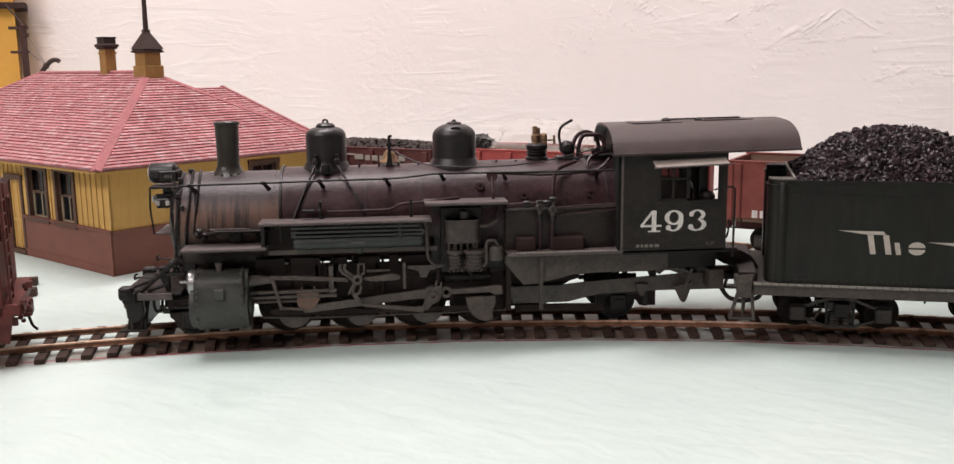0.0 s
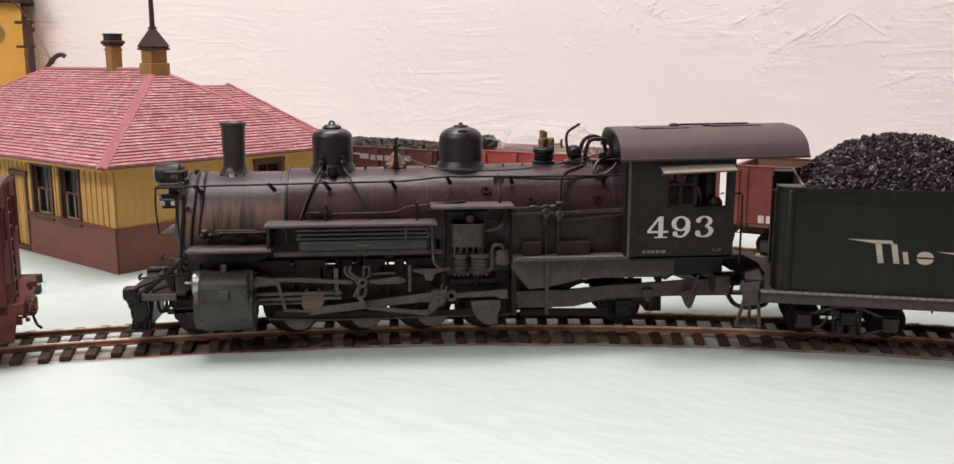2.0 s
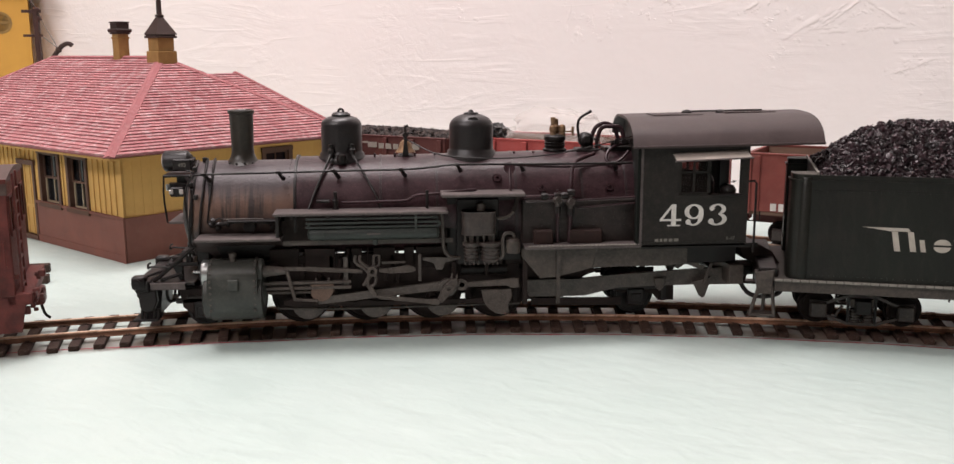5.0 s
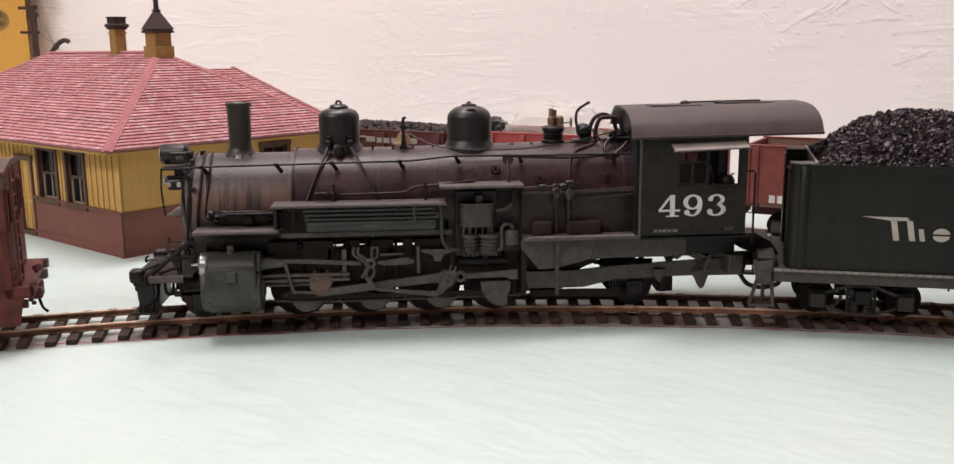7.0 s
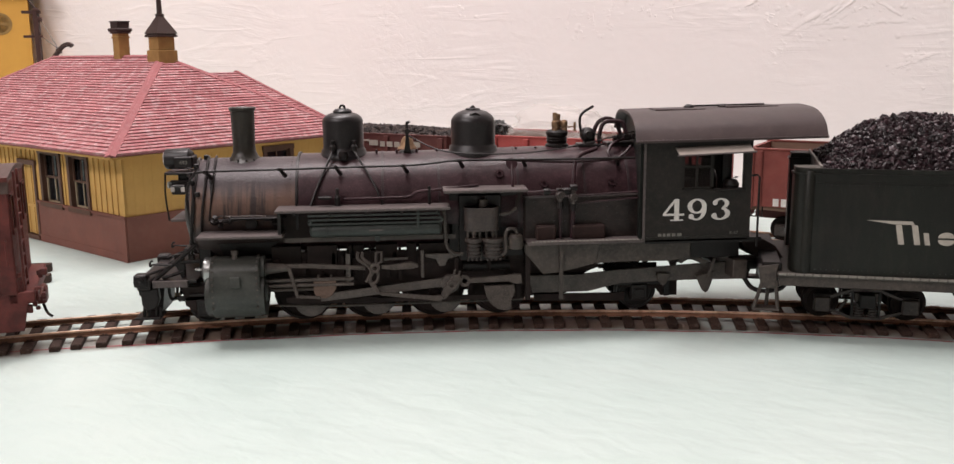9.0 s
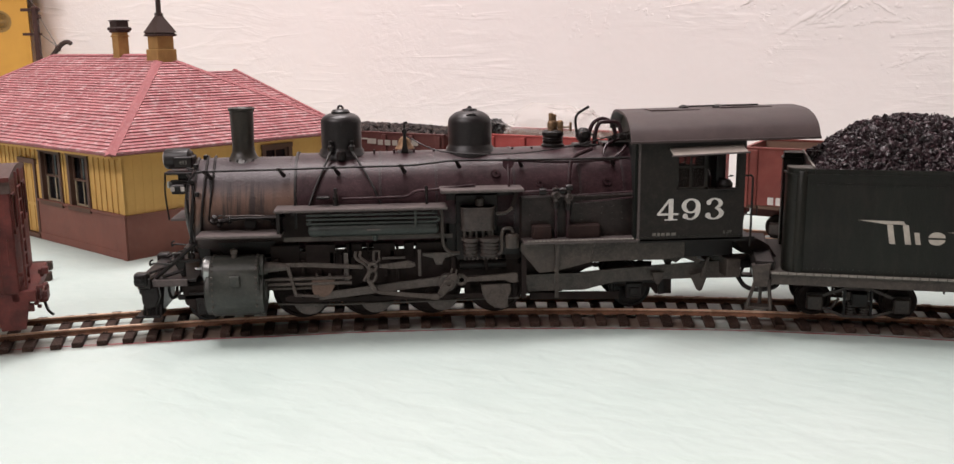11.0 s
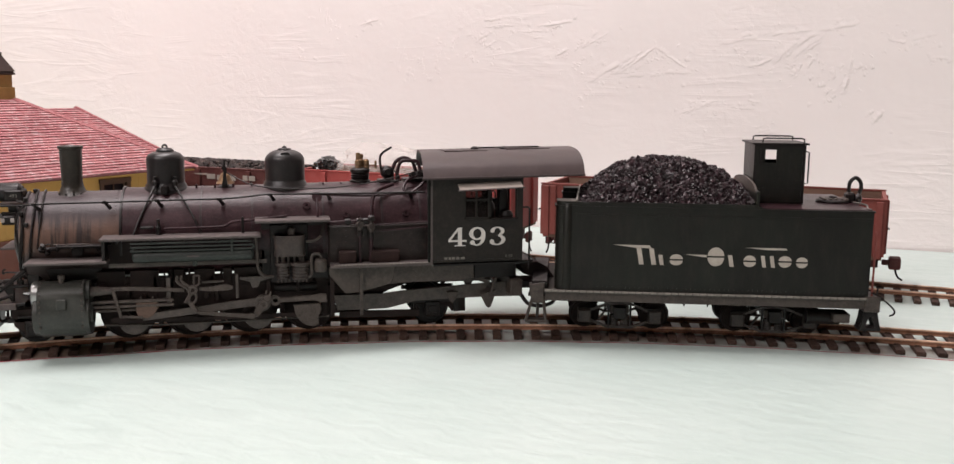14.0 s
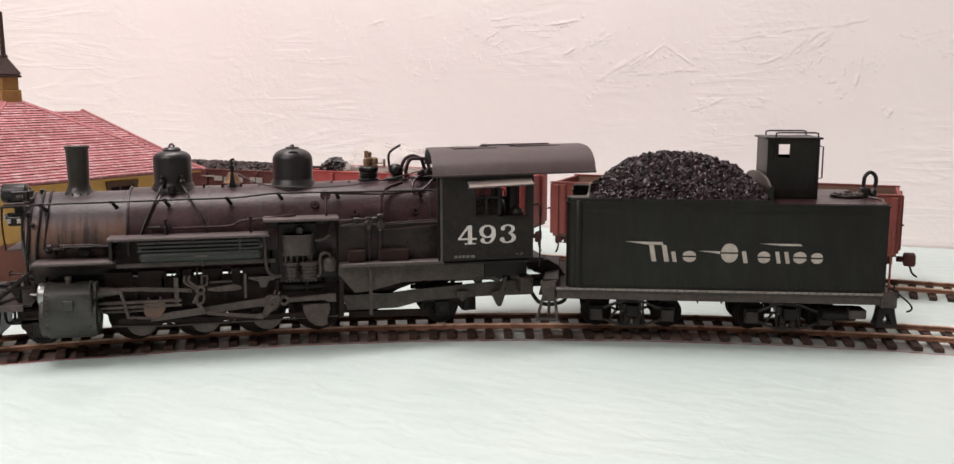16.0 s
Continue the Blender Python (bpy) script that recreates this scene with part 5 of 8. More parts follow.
        part("tank_rail", box(B(), 3.0, 9.3, *sorted((s * 2.55, s * 2.62)), 3.82, 3.98), GREENBLACK, L)
        part("pipe_clamp", box(B(), 7.86, 7.95, *sorted((s * 2.9, s * 3.06)), 4.35, 4.98), TANKGREEN, L)
    # ledge clips along the boards and treads of the rear board
    for x in (3.4, 4.7, 6.0, 7.3, 8.6):
        part("board_clip", box(B(), x - 0.05, x + 0.05, -3.10, -3.02, 4.88, 5.0, 0.01), BLACK, L)
    tread = B()
    for n in range(56):
        box(tread, 12.1 + 0.148 * n, 12.2 + 0.148 * n, -3.105, -2.95, 3.675, 3.70)
    part("board_tread", tread, EDGELIGHT, L)["kind"] = "stuff"
    part("reach_rod", tube(B(), [(5.2, -2.3, 5.34), (7.0, -2.3, 5.36), (7.6, -2.32, 5.40), (7.95, -2.35, 5.58), (8.7, -2.38, 5.64), (10.2, -2.4, 5.78)], 0.055, 8), BOILER, L)
    part("lubricator", box(B(), 4.25, 4.75, -2.45, -2.15, 5.36, 5.46, 0.02), BLACK, L)
    part("check_valve", lathe(B(), [(0.0, 0.0), (0.13, 0.0), (0.09, 0.1), (0.12, 0.3), (0.06, 0.4), (0.07, 0.62), (0.0, 0.66)], (4.95, -2.3, 5.12), (0, 0, 1), 12), BLACK, L)
    part("board_post", cyl(B(), (8.35, -2.4, 5.1), (8.35, -2.4, 5.78), 0.06, seg=8), BLACK, L)
    # air pumps
    pump = part("air_pump", box(B(), 9.45, 11.05, -2.3, -2.05, 2.9, 5.4, 0.03), BLACK, L, "dusty dark grey twin air pump under its shelf")
    drum = [(9.62 + 0.33 - 0.33 * math.sin(radians(a)), -2.62 - 0.33 * math.cos(radians(a))) for a in range(0, 181, 15)]
    drum += [(10.9 - 0.33 + 0.33 * math.sin(radians(a)), -2.62 + 0.33 * math.cos(radians(a))) for a in range(0, 181, 15)]
    part("steam_cylinder", prism(B(), drum, 4.12, 5.0, "xy", 0.02), PUMPGREY, pump, angle=40)
    for z in (4.12, 4.92):
        part("drum_rim", prism(B(), [(10.26 + (x - 10.26) * 1.03, -2.62 + (y + 2.62) * 1.06) for x, y in drum], z, z + 0.08, "xy"), PUMPGREY, pump, angle=40)
    for x, r in ((9.98, 0.28), (10.70, 0.37)):
        fins = [(0.0, 3.08), (r - 0.04, 3.08)]
        for z in (3.16, 3.30, 3.44, 3.58):
            fins += [(r, z - 0.03), (r, z + 0.03), (r - 0.035, z + 0.045), (r - 0.035, z + 0.09)]
        fins += [(r + 0.06, 3.70), (r + 0.06, 3.82), (0.0, 3.84)]
        part("air_cylinder", lathe(B(), fins, (x, -2.62, 0), (0, 0, 1), 20), PUMPGREY, pump)
        part("piston_rod", cyl(B(), (x, -2.62, 3.78), (x, -2.62, 4.3), 0.10, seg=10), STEEL, pump)
        for k in range(4):
            part("pump_bolt", cyl(B(), (x - 0.24 + 0.16 * k, -2.9, 3.0), (x - 0.24 + 0.16 * k, -2.9, 3.1), 0.04, seg=6), PUMPGREY, pump)
    for x in (9.75, 10.2, 10.45, 10.8):
        part("pump_post", cyl(B(), (x, -2.72, 3.8), (x, -2.72, 4.3), 0.05, seg=8), GREENBLACK, pump)
    part("pump_cap", lathe(B(), [(0.0, 0.0), (0.17, 0.0), (0.17, 0.28), (0.08, 0.34), (0.0, 0.34)], (10.35, -2.5, 4.98), (0, 0, 1), 14), GREENBLACK, pump)
    part("pump_pipe", tube(B(), [(9.55, -2.75, 3.25), (9.2, -2.8, 3.3), (8.95, -2.8, 3.6), (8.9, -2.8, 4.3), (8.85, -2.8, 4.95), (8.6, -2.8, 5.0)], 0.065, 8), GREENBLACK, pump)
    part("pump_pipe", tube(B(), [(10.9, -2.75, 3.15), (11.15, -2.8, 3.3), (11.15, -2.8, 3.9), (11.25, -2.8, 4.15), (11.5, -2.8, 4.15), (11.6, -2.75, 3.95)], 0.065, 8), GREENBLACK, pump)
    part("pump_pipe", tube(B(), [(10.95, -2.6, 4.7), (11.3, -2.6, 4.72), (11.6, -2.5, 4.9)], 0.06, 8), GREENBLACK, pump)
    part("drain_pot", lathe(B(), [(0.0, 3.4), (0.26, 3.4), (0.28, 3.5), (0.28, 3.85), (0.2, 3.95), (0.0, 3.97)], (11.55, -2.7, 0), (0, 0, 1), 16), GREENBLACK, L)
    part("shelf_bracket", prism(B(), [(11.72, 5.58), (11.86, 5.58), (11.66, 4.9), (11.5, 4.9)], -2.5, -2.4, "xz"), DULLBLACK, L)
    part("shelf_plate", box(B(), 9.1, 11.9, -2.12, -2.02, 3.0, 5.58), BLACK, L)
    # cylinders and valve chests
    for s in (-1, 1):
        outline = []
        for a in range(0, 181, 12):
            outline.append((s * (2.42 - 0.76 * math.cos(radians(a))), 2.70 + 0.62 * math.sin(radians(a))))
        low = [(s * (2.40 + 0.85 * math.cos(radians(a))), 1.98 - 0.97 * math.sin(radians(a))) for a in range(-20, 201, 11)]
        body = part("cylinder", prism(B(), outline + low, 0.28, 2.08, "yz", 0.05), CYLGREEN, L, "dark green cylinder block with rivets")
        for x, r, z, w in ((0.04, 0.50, 2.80, 0.26), (0.12, 0.84, 1.92, 0.2)):
            part("cylinder_head", lathe(B(), [(0.0, 0.10), (r * 0.5, 0.10), (r * 0.9, 0.05), (r, 0.0), (r, -w)], (x, s * 2.40, z), (-1, 0, 0), 28), BRIGHT if r < 0.6 else CYLGREEN, body)
            part("cylinder_head", lathe(B(), [(0.0, 0.14), (r * 0.45, 0.14), (r * 0.5, 0.06), (r * 1.02, 0.05), (r * 1.02, -w)], (2.16, s * 2.40, z), (1, 0, 0), 28), CYLGREEN, body)
        part("inspection_plate", box(B(), 1.02, 1.40, *sorted((s * 3.2, s * 3.28)), 2.30, 2.72, 0.03), CYLGREEN, body)
        part("relief_valve", lathe(B(), [(0.0, 3.2), (0.13, 3.2), (0.11, 3.42), (0.14, 3.46), (0.14, 3.58), (0.06, 3.62), (0.0, 3.62)], (1.15, s * 2.6, 0), (0, 0, 1), 12), GREENBLACK, body)
        bm = B()
        for x in (0.38, 1.98):
            for k in range(9):
                a = radians(20 + 17 * k)
                bmesh.ops.create_cube(bm, size=0.075, matrix=Matrix.Translation((x, s * (2.42 + 0.76 * math.cos(a)), 2.70 + 0.62 * math.sin(a))))
            for k in range(6):
                bmesh.ops.create_cube(bm, size=0.075, matrix=Matrix.Translation((x, s * 3.22, 1.55 + 0.22 * k)))
        part("rivet_row", bm, GEAR, body)["kind"] = "stuff"
        part("valve_rod", cyl(B(), (-0.35, s * 2.4, 2.85), (0.2, s * 2.4, 2.85), 0.05, seg=8), BRIGHT, body)
        part("valve_stem_guide", cyl(B(), (2.2, s * 2.45, 2.84), (3.15, s * 2.45, 2.84), 0.24, 0.12, 14), GEAR, L)
        # steam pipe to the smokebox saddle
        part("saddle", prism(B(), [(0.2, 4.1), (2.9, 4.1), (2.3, 3.2), (0.6, 3.2)], *sorted((s * 0.5, s * 1.7)), "xz"), BLACK, L)
        # guides, crosshead, rods and valve gear, each in its own layer
        def flat(name, pts, y0, y1, material, bevel=0.015):
            return part(name, prism(B(), pts, *sorted((s * y0, s * y1)), "xz", bevel), material, L)

        def eye(name, x, z, r, y0, y1, material):
            bm = lathe(B(), [(r * 0.45, 0.0), (r, 0.0), (r, y1 - y0), (r * 0.45, y1 - y0), (r * 0.45, 0.0)], (x, s * y0, z), (0, s, 0), 18)
            return part(name, bm, material, L)
        for z in (2.36, 2.16):
            part("crosshead_guide", box(B(), 2.2, 5.45, *sorted((s * 2.36, s * 2.52)), z - 0.055, z + 0.055, 0.012), STEEL, L)
        flat("crosshead", [(3.95, 2.30), (4.8, 2.30), (4.8, 2.0), (4.62, 1.72), (4.4, 1.62), (4.05, 1.66), (3.95, 1.9)], 2.2, 2.5, RUSTSTEEL, 0.02)
        part("piston_rod", cyl(B(), (2.2, s * 2.35, 1.98), (4.0, s * 2.35, 1.98), 0.07, seg=10), STEEL, L)
        flat("combination_lever", [(3.02, 2.86), (3.16, 2.86), (3.42, 1.72), (3.30, 1.70)], 2.54, 2.60, STEEL)
        flat("union_link", [(3.30, 1.80), (3.32, 1.68), (4.2, 1.62), (4.2, 1.72)], 2.50, 2.56, STEEL)
        flat("main_rod", [(4.2, 1.78), (5.0, 1.86), (8.5, 2.24), (8.9, 2.3), (8.9, 1.9), (8.5, 1.94), (5.0, 1.58), (4.2, 1.5)], 2.38, 2.48, GEAR, 0.02)
        eye("rod_end", 9.08, 2.06, 0.34, 2.36, 2.60, GEAR)
        flat("side_rod", [(2.9, 1.62), (3.3, 1.68), (3.6, 1.52), (5.6, 1.50), (6.0, 1.62), (6.4, 1.50), (8.2, 1.50), (8.6, 1.60), (9.0, 1.50), (10.8, 1.50), (11.15, 1.60), (11.4, 1.45), (11.15, 1.28), (10.8, 1.36), (3.3, 1.36), (2.9, 1.45)], 2.16, 2.26, DULLBLACK, 0.02)
        flat("eccentric_crank", [(8.62, 1.55), (8.86, 1.50), (9.30, 1.95), (9.50, 2.30), (9.42, 2.44), (9.20, 2.42), (8.9, 2.1)], 2.62, 2.72, STEEL, 0.02)
        eye("crank_pin", 9.12, 2.06, 0.18, 2.70, 2.80, STEEL)
        for dx, dz in ((0.30, 0.36), (0.12, 0.42), (0.42, 0.2)):
            part("crank_bolt", cyl(B(), (9.1 + dx, s * 2.66, 2.05 + dz), (9.14 + dx, s * 2.68, 2.22 + dz), 0.04, seg=6), STEEL, L)
        flat("eccentric_rod", [(6.36, 1.84), (6.5, 1.88), (8.4, 1.66), (8.7, 1.70), (8.82, 1.58), (8.7, 1.42), (8.4, 1.50), (6.5, 1.74)], 2.72, 2.79, STEEL)
        eye("rod_end", 9.62, 2.16, 0.22, 2.48, 2.62, STEEL)
        flat("rear_rod", [(9.75, 2.26), (11.3, 2.32), (11.5, 2.38), (11.78, 2.36), (11.82, 2.0), (11.5, 1.98), (11.3, 2.12), (9.75, 2.06)], 2.48, 2.58, STEEL, 0.02)
        # curved link with its open loops and hook
        part("expansion_link", tube(B(), [(5.66, s * 2.66, 3.40), (5.62, s * 2.66, 3.22), (5.74, s * 2.66, 3.05), (5.98, s * 2.66, 2.90), (6.12, s * 2.66, 2.66), (6.02, s * 2.66, 2.42), (5.92, s * 2.66, 2.25)], 0.06, 8), STEEL, L)
        part("expansion_link", tube(B(), [(5.82, s * 2.66, 3.40), (5.80, s * 2.66, 3.2), (5.95, s * 2.66, 3.05), (6.22, s * 2.66, 2.86)], 0.055, 8), STEEL, L)
        part("expansion_link", tube(B(), [(6.32, s * 2.62, 3.38), (6.52, s * 2.62, 3.38), (6.52, s * 2.62, 3.02), (6.36, s * 2.62, 2.92), (6.30, s * 2.62, 3.05), (6.32, s * 2.62, 3.38)], 0.05, 8, smooth=False), STEEL, L)
        part("expansion_link", tube(B(), [(6.24, s * 2.66, 2.78), (6.38, s * 2.66, 2.55), (6.32, s * 2.66, 2.28), (6.14, s * 2.66, 2.22), (6.08, s * 2.66, 2.4), (6.2, s * 2.66, 2.66)], 0.055, 8), STEEL, L)
        flat("link_tail", [(6.0, 2.26), (6.18, 2.28), (6.48, 1.84), (6.36, 1.76), (6.2, 1.92)], 2.62, 2.70, STEEL)
        eye("link_trunnion", 6.26, 2.80, 0.19, 2.64, 2.80, STEEL)
        flat("radius_rod", [(3.0, 3.00), (3.9, 2.98), (5.9, 2.84), (5.9, 2.68), (3.9, 2.82), (3.0, 2.84)], 2.48, 2.55, STEEL)
        flat("lifting_arm", [(6.5, 2.86), (6.9, 2.86), (7.6, 2.96), (7.86, 2.86), (7.88, 2.74), (7.7, 2.68), (6.9, 2.66), (6.5, 2.72)], 2.46, 2.54, STEEL)
        flat("reach_arm", [(6.6, 3.08), (7.5, 3.08), (7.5, 3.0), (6.6, 2.98)], 2.3, 2.36, GEAR)
        part("guide_yoke", box(B(), 5.18, 5.34, *sorted((s * 1.5, s * 2.45)), 2.2, 3.3), GEAR, L)
        part("gear_post", box(B(), 7.98, 8.1, *sorted((s * 2.3, s * 2.42)), 2.3, 3.35, 0.02), GEAR, L)
        flat("spring_hanger", [(8.15, 3.18), (9.5, 3.18), (9.5, 3.08), (9.0, 2.98), (8.9, 2.70), (8.66, 2.70), (8.58, 2.98), (8.15, 3.08)], 2.2, 2.28, GEAR)
        part("frame_rail", box(B(), 2.4, 11.9, *sorted((s * 1.9, s * 1.98)), 2.0, 3.30 if s < 0 else 2.3), DULLBLACK, L)
        for a, b in () if s > 0 else ((2.4, 3.5), (3.72, 4.85), (5.25, 5.40), (5.46, 5.86), (6.04, 6.12), (6.28, 7.12), (7.46, 7.84), (7.93, 12.0)):
            part("spring_saddle", box(B(), a, b, *sorted((s * 1.86, s * 2.02)), 2.8, 3.55, 0.02), DULLBLACK, L)
        for x in (4.7, 5.75, 7.0, 9.9, 11.3):
            part("frame_upright", box(B(), x - 0.06, x + 0.06, *sorted((s * 1.92, s * 2.02)), 2.0, 3.25 if s < 0 else 2.3), DULLBLACK, L)
        part("brake_cylinder", cyl(B(), (9.6, s * 1.9, 2.62), (11.4, s * 1.9, 2.62), 0.22, seg=16), BLACK, L)
        for x, z0, z1, w in ((2.62, 2.5, 3.1, 0.10), (3.62, 2.45, 3.0, 0.07), (4.25, 2.42, 2.62, 0.09), (5.05, 2.42, 3.2, 0.06), (5.52, 2.5, 3.1, 0.10), (6.75, 2.3, 2.7, 0.08), (7.2, 2.2, 3.0, 0.06), (9.35, 2.4, 3.0, 0.08), (10.6, 2.42, 3.0, 0.07), (11.7, 1.3, 2.0, 0.10)):
            part("gear_bracket", box(B(), x - w, x + w, *sorted((s * 2.06, s * 2.2)), z0, z1, 0.02), DULLBLACK, L)
        for x in (4.15, 4.62, 5.2):
            part("guide_bolt", cyl(B(), (x, s * 2.44, 2.40), (x, s * 2.44, 2.52), 0.045, seg=6), STEEL, L)
        part("brake_rod", tube(B(), [(2.6, s * 2.12, 1.30), (5.0, s * 2.12, 1.22), (11.9, s * 2.12, 1.26)], 0.045, 6, smooth=False), GEAR, L)
        for x in (4.75, 7.3, 9.85):
            part("brake_shoe", prism(B(), [(x, 2.0), (x + 0.16, 2.0), (x + 0.10, 1.55), (x + 0.2, 1.1), (x + 0.02, 1.05), (x - 0.06, 1.5)], *sorted((s * 1.6, s * 1.8)), "xz", 0.02), DULLBLACK, L)
        # outside frame
        fr = [(2.2, 2.5), (12.2, 2.5), (12.2, 1.75), (11.8, 1.55), (2.6, 1.55), (2.2, 1.75)]
        part("frame_plate", prism(B(), fr, *sorted((s * 1.42, s * 1.52)), "xz"), DULLBLACK, L)
        # rear frame below the firebox
        part("rear_frame", prism(B(), [(12.13, 2.11), (13.52, 2.11), (14.25, 2.10), (15.70, 2.23), (17.94, 2.34), (20.74, 2.48), (20.75, 1.73), (18.79, 1.76), (17.23, 1.75), (15.76, 1.73), (14.52, 1.42), (12.30, 1.42)], *sorted((s * 1.7, s * 1.86)), "xz", 0.02), GEAR, L)
        part("lower_frame_bar", prism(B(), [(12.40, 1.35), (15.72, 1.25), (16.00, 1.32), (16.00, 0.95), (12.39, 1.05)], *sorted((s * 1.6, s * 1.72)), "xz", 0.02), DULLBLACK, L)
        part("pan_side", prism(B(), [(12.27, 2.79), (15.19, 2.40), (14.64, 2.22), (14.28, 2.04), (12.15, 2.00)], *sorted((s * 1.5, s * 1.6)), "xz"), DULLBLACK, L)
        part("pan_bottom", prism(B(), [(12.1, 1.6), (14.1, 1.6), (13.7, 1.30), (12.1, 1.22)], *sorted((s * 1.4, s * 1.5)), "xz"), DULLBLACK, L)
        part("truck_cross_beam", prism(B(), [(15.85, 1.78), (18.16, 1.73), (18.17, 1.06), (17.52, 1.08), (17.33, 1.37), (15.85, 1.44)], *sorted((s * 1.4, s * 1.52)), "xz", 0.02), DULLBLACK, L)
        part("frame_post", box(B(), 11.95, 12.12, *sorted((s * 2.3, s * 2.6)), 1.35, 3.3), DULLBLACK, L)
        part("frame_post", box(B(), 13.2, 13.34, *sorted((s * 2.74, s * 2.84)), 1.4, 3.6), GREENBLACK, L)
        part("ash_pan", prism(B(), [(11.9, 3.56), (14.8, 3.56), (14.6, 2.74), (14.1, 2.62), (13.2, 2.42), (12.6, 2.36), (11.9, 3.2)], *sorted((s * 2.35, s * 2.72)), "xz", 0.03), GREENBLACK, L)
        part("cab_sill", prism(B(), [(13.6, 3.56), (18.3, 3.56), (18.3, 2.84), (17.5, 2.74), (15.6, 2.76), (14.5, 2.74), (14.1, 2.66)], *sorted((s * 2.5, s * 2.66)), "xz", 0.02), GREENBLACK, L)
        part("cab_underframe", box(B(), 18.4, 20.35, *sorted((s * 1.6, s * 2.3)), 2.75, 3.56, 0.02), BLACK, L)
        part("cab_step_hanger", prism(B(), [(18.70, 1.98), (18.86, 1.66), (18.98, 1.40), (19.10, 1.30), (19.22, 1.36), (19.36, 1.80), (19.42, 2.16), (19.20, 2.06)], *sorted((s * 2.1, s * 2.2)), "xz", 0.02), GREENBLACK, L)
        part("hanger_bar", prism(B(), [(19.10, 1.90), (19.22, 1.90), (19.48, 2.70), (19.34, 2.70)], *sorted((s * 2.2, s * 2.28)), "xz", 0.02), GREENBLACK, L)
        part("brake_hanger", prism(B(), [(17.2, 2.1), (17.7, 2.1), (17.62, 1.75), (17.45, 1.55), (17.28, 1.75)], *sorted((s * 1.95, s * 2.05)), "xz", 0.02), GREENBLACK, L)
        part("spring_hanger", box(B(), 17.6, 17.8, *sorted((s * 1.5, s * 1.7)), 1.1, 2.1), BLACK, L)
        part("equaliser", prism(B(), [(17.9, 2.6), (18.4, 2.9), (19.2, 2.55), (19.0, 2.45), (18.4, 2.7), (18.1, 2.5)], *sorted((s * 2.1, s * 2.2)), "xz"), GREENBLACK, L)
    # wheels on the drivers' axles with outside cranks
    for x in (3.45, 6.0, 8.55, 11.1):
        bm = B()
        wheel(bm, x, -0.98, 1.12, 0.28)
        wheel(bm, x, 0.98, 1.12, 0.28)
        cyl(bm, (x, -1.9, RAILZ + 1.12), (x, 1.9, RAILZ + 1.12), 0.18, seg=12)
        ds = part("driver_wheelset", bm, DULLBLACK, L)
        for s in (-1, 1):
            if x > 11:
                fan = [(10.37, 1.92), (11.52, 1.93), (11.58, 1.66), (11.50, 1.44), (11.38, 1.33), (11.44, 1.16), (11.46, 0.97), (11.2, 0.90), (10.9, 0.96), (10.62, 1.18), (10.46, 1.46)]
                part("counterweight", prism(B(), fan, *sorted((s * 2.28, s * 2.42)), "xz", 0.03), STEEL, ds, "dusty grey fan-shaped counterweight")
            else:
                cw = disc_outline(x + 0.35, RAILZ + 1.0, 0.62, 14, 200, 340)
                part("counterweight", prism(B(), cw, *sorted((s * 1.95, s * 2.1)), "xz", 0.02), GEAR, ds)
            part("axle_cap", lathe(B(), [(0.0, 0.16), (0.16, 0.16), (0.2, 0.10), (0.3, 0.08), (0.3, 0.0)], (x, s * 1.95, RAILZ + 1.12), (0, s, 0), 14), DULLBLACK, ds)
    for x, r in ((-0.25, 0.70), (16.62, 0.80)):
        bm = B()
        wheel(bm, x, -0.98, r, 0.26)
        wheel(bm, x, 0.98, r, 0.26)
        cyl(bm, (x, -1.5, RAILZ + r), (x, 1.5, RAILZ + r), 0.14, seg=12)
        ts = part("truck_wheelset", bm, BLACK, L)
        for s in (-1, 1):
            fr = B()
            box(fr, x - 0.35, x + 0.35, *sorted((s * 1.35, s * 1.62)), RAILZ + r - 0.35, RAILZ + r + 0.35, 0.06)
            box(fr, x - 0.2, x + 0.2, *sorted((s * 1.6, s * 1.68)), RAILZ + r - 0.2, RAILZ + r + 0.15, 0.03)
            box(fr, x - 1.0, x + 1.0, *sorted((s * 1.42, s * 1.56)), RAILZ + r + 0.28, RAILZ + r + 0.48, 0.03)
            part("journal_box", fr, BLACK, ts)
    part("frame_centre", box(B(), 0.2, 12.6, -0.6, 0.6, 1.7, 2.6, 0.03), BLACK, L)
    part("lead_truck_frame", box(B(), -0.95, 0.5, -1.5, 1.5, 1.5, 2.1, 0.05), BLACK, L)
    pilot(L)
    cab(L)
    return L


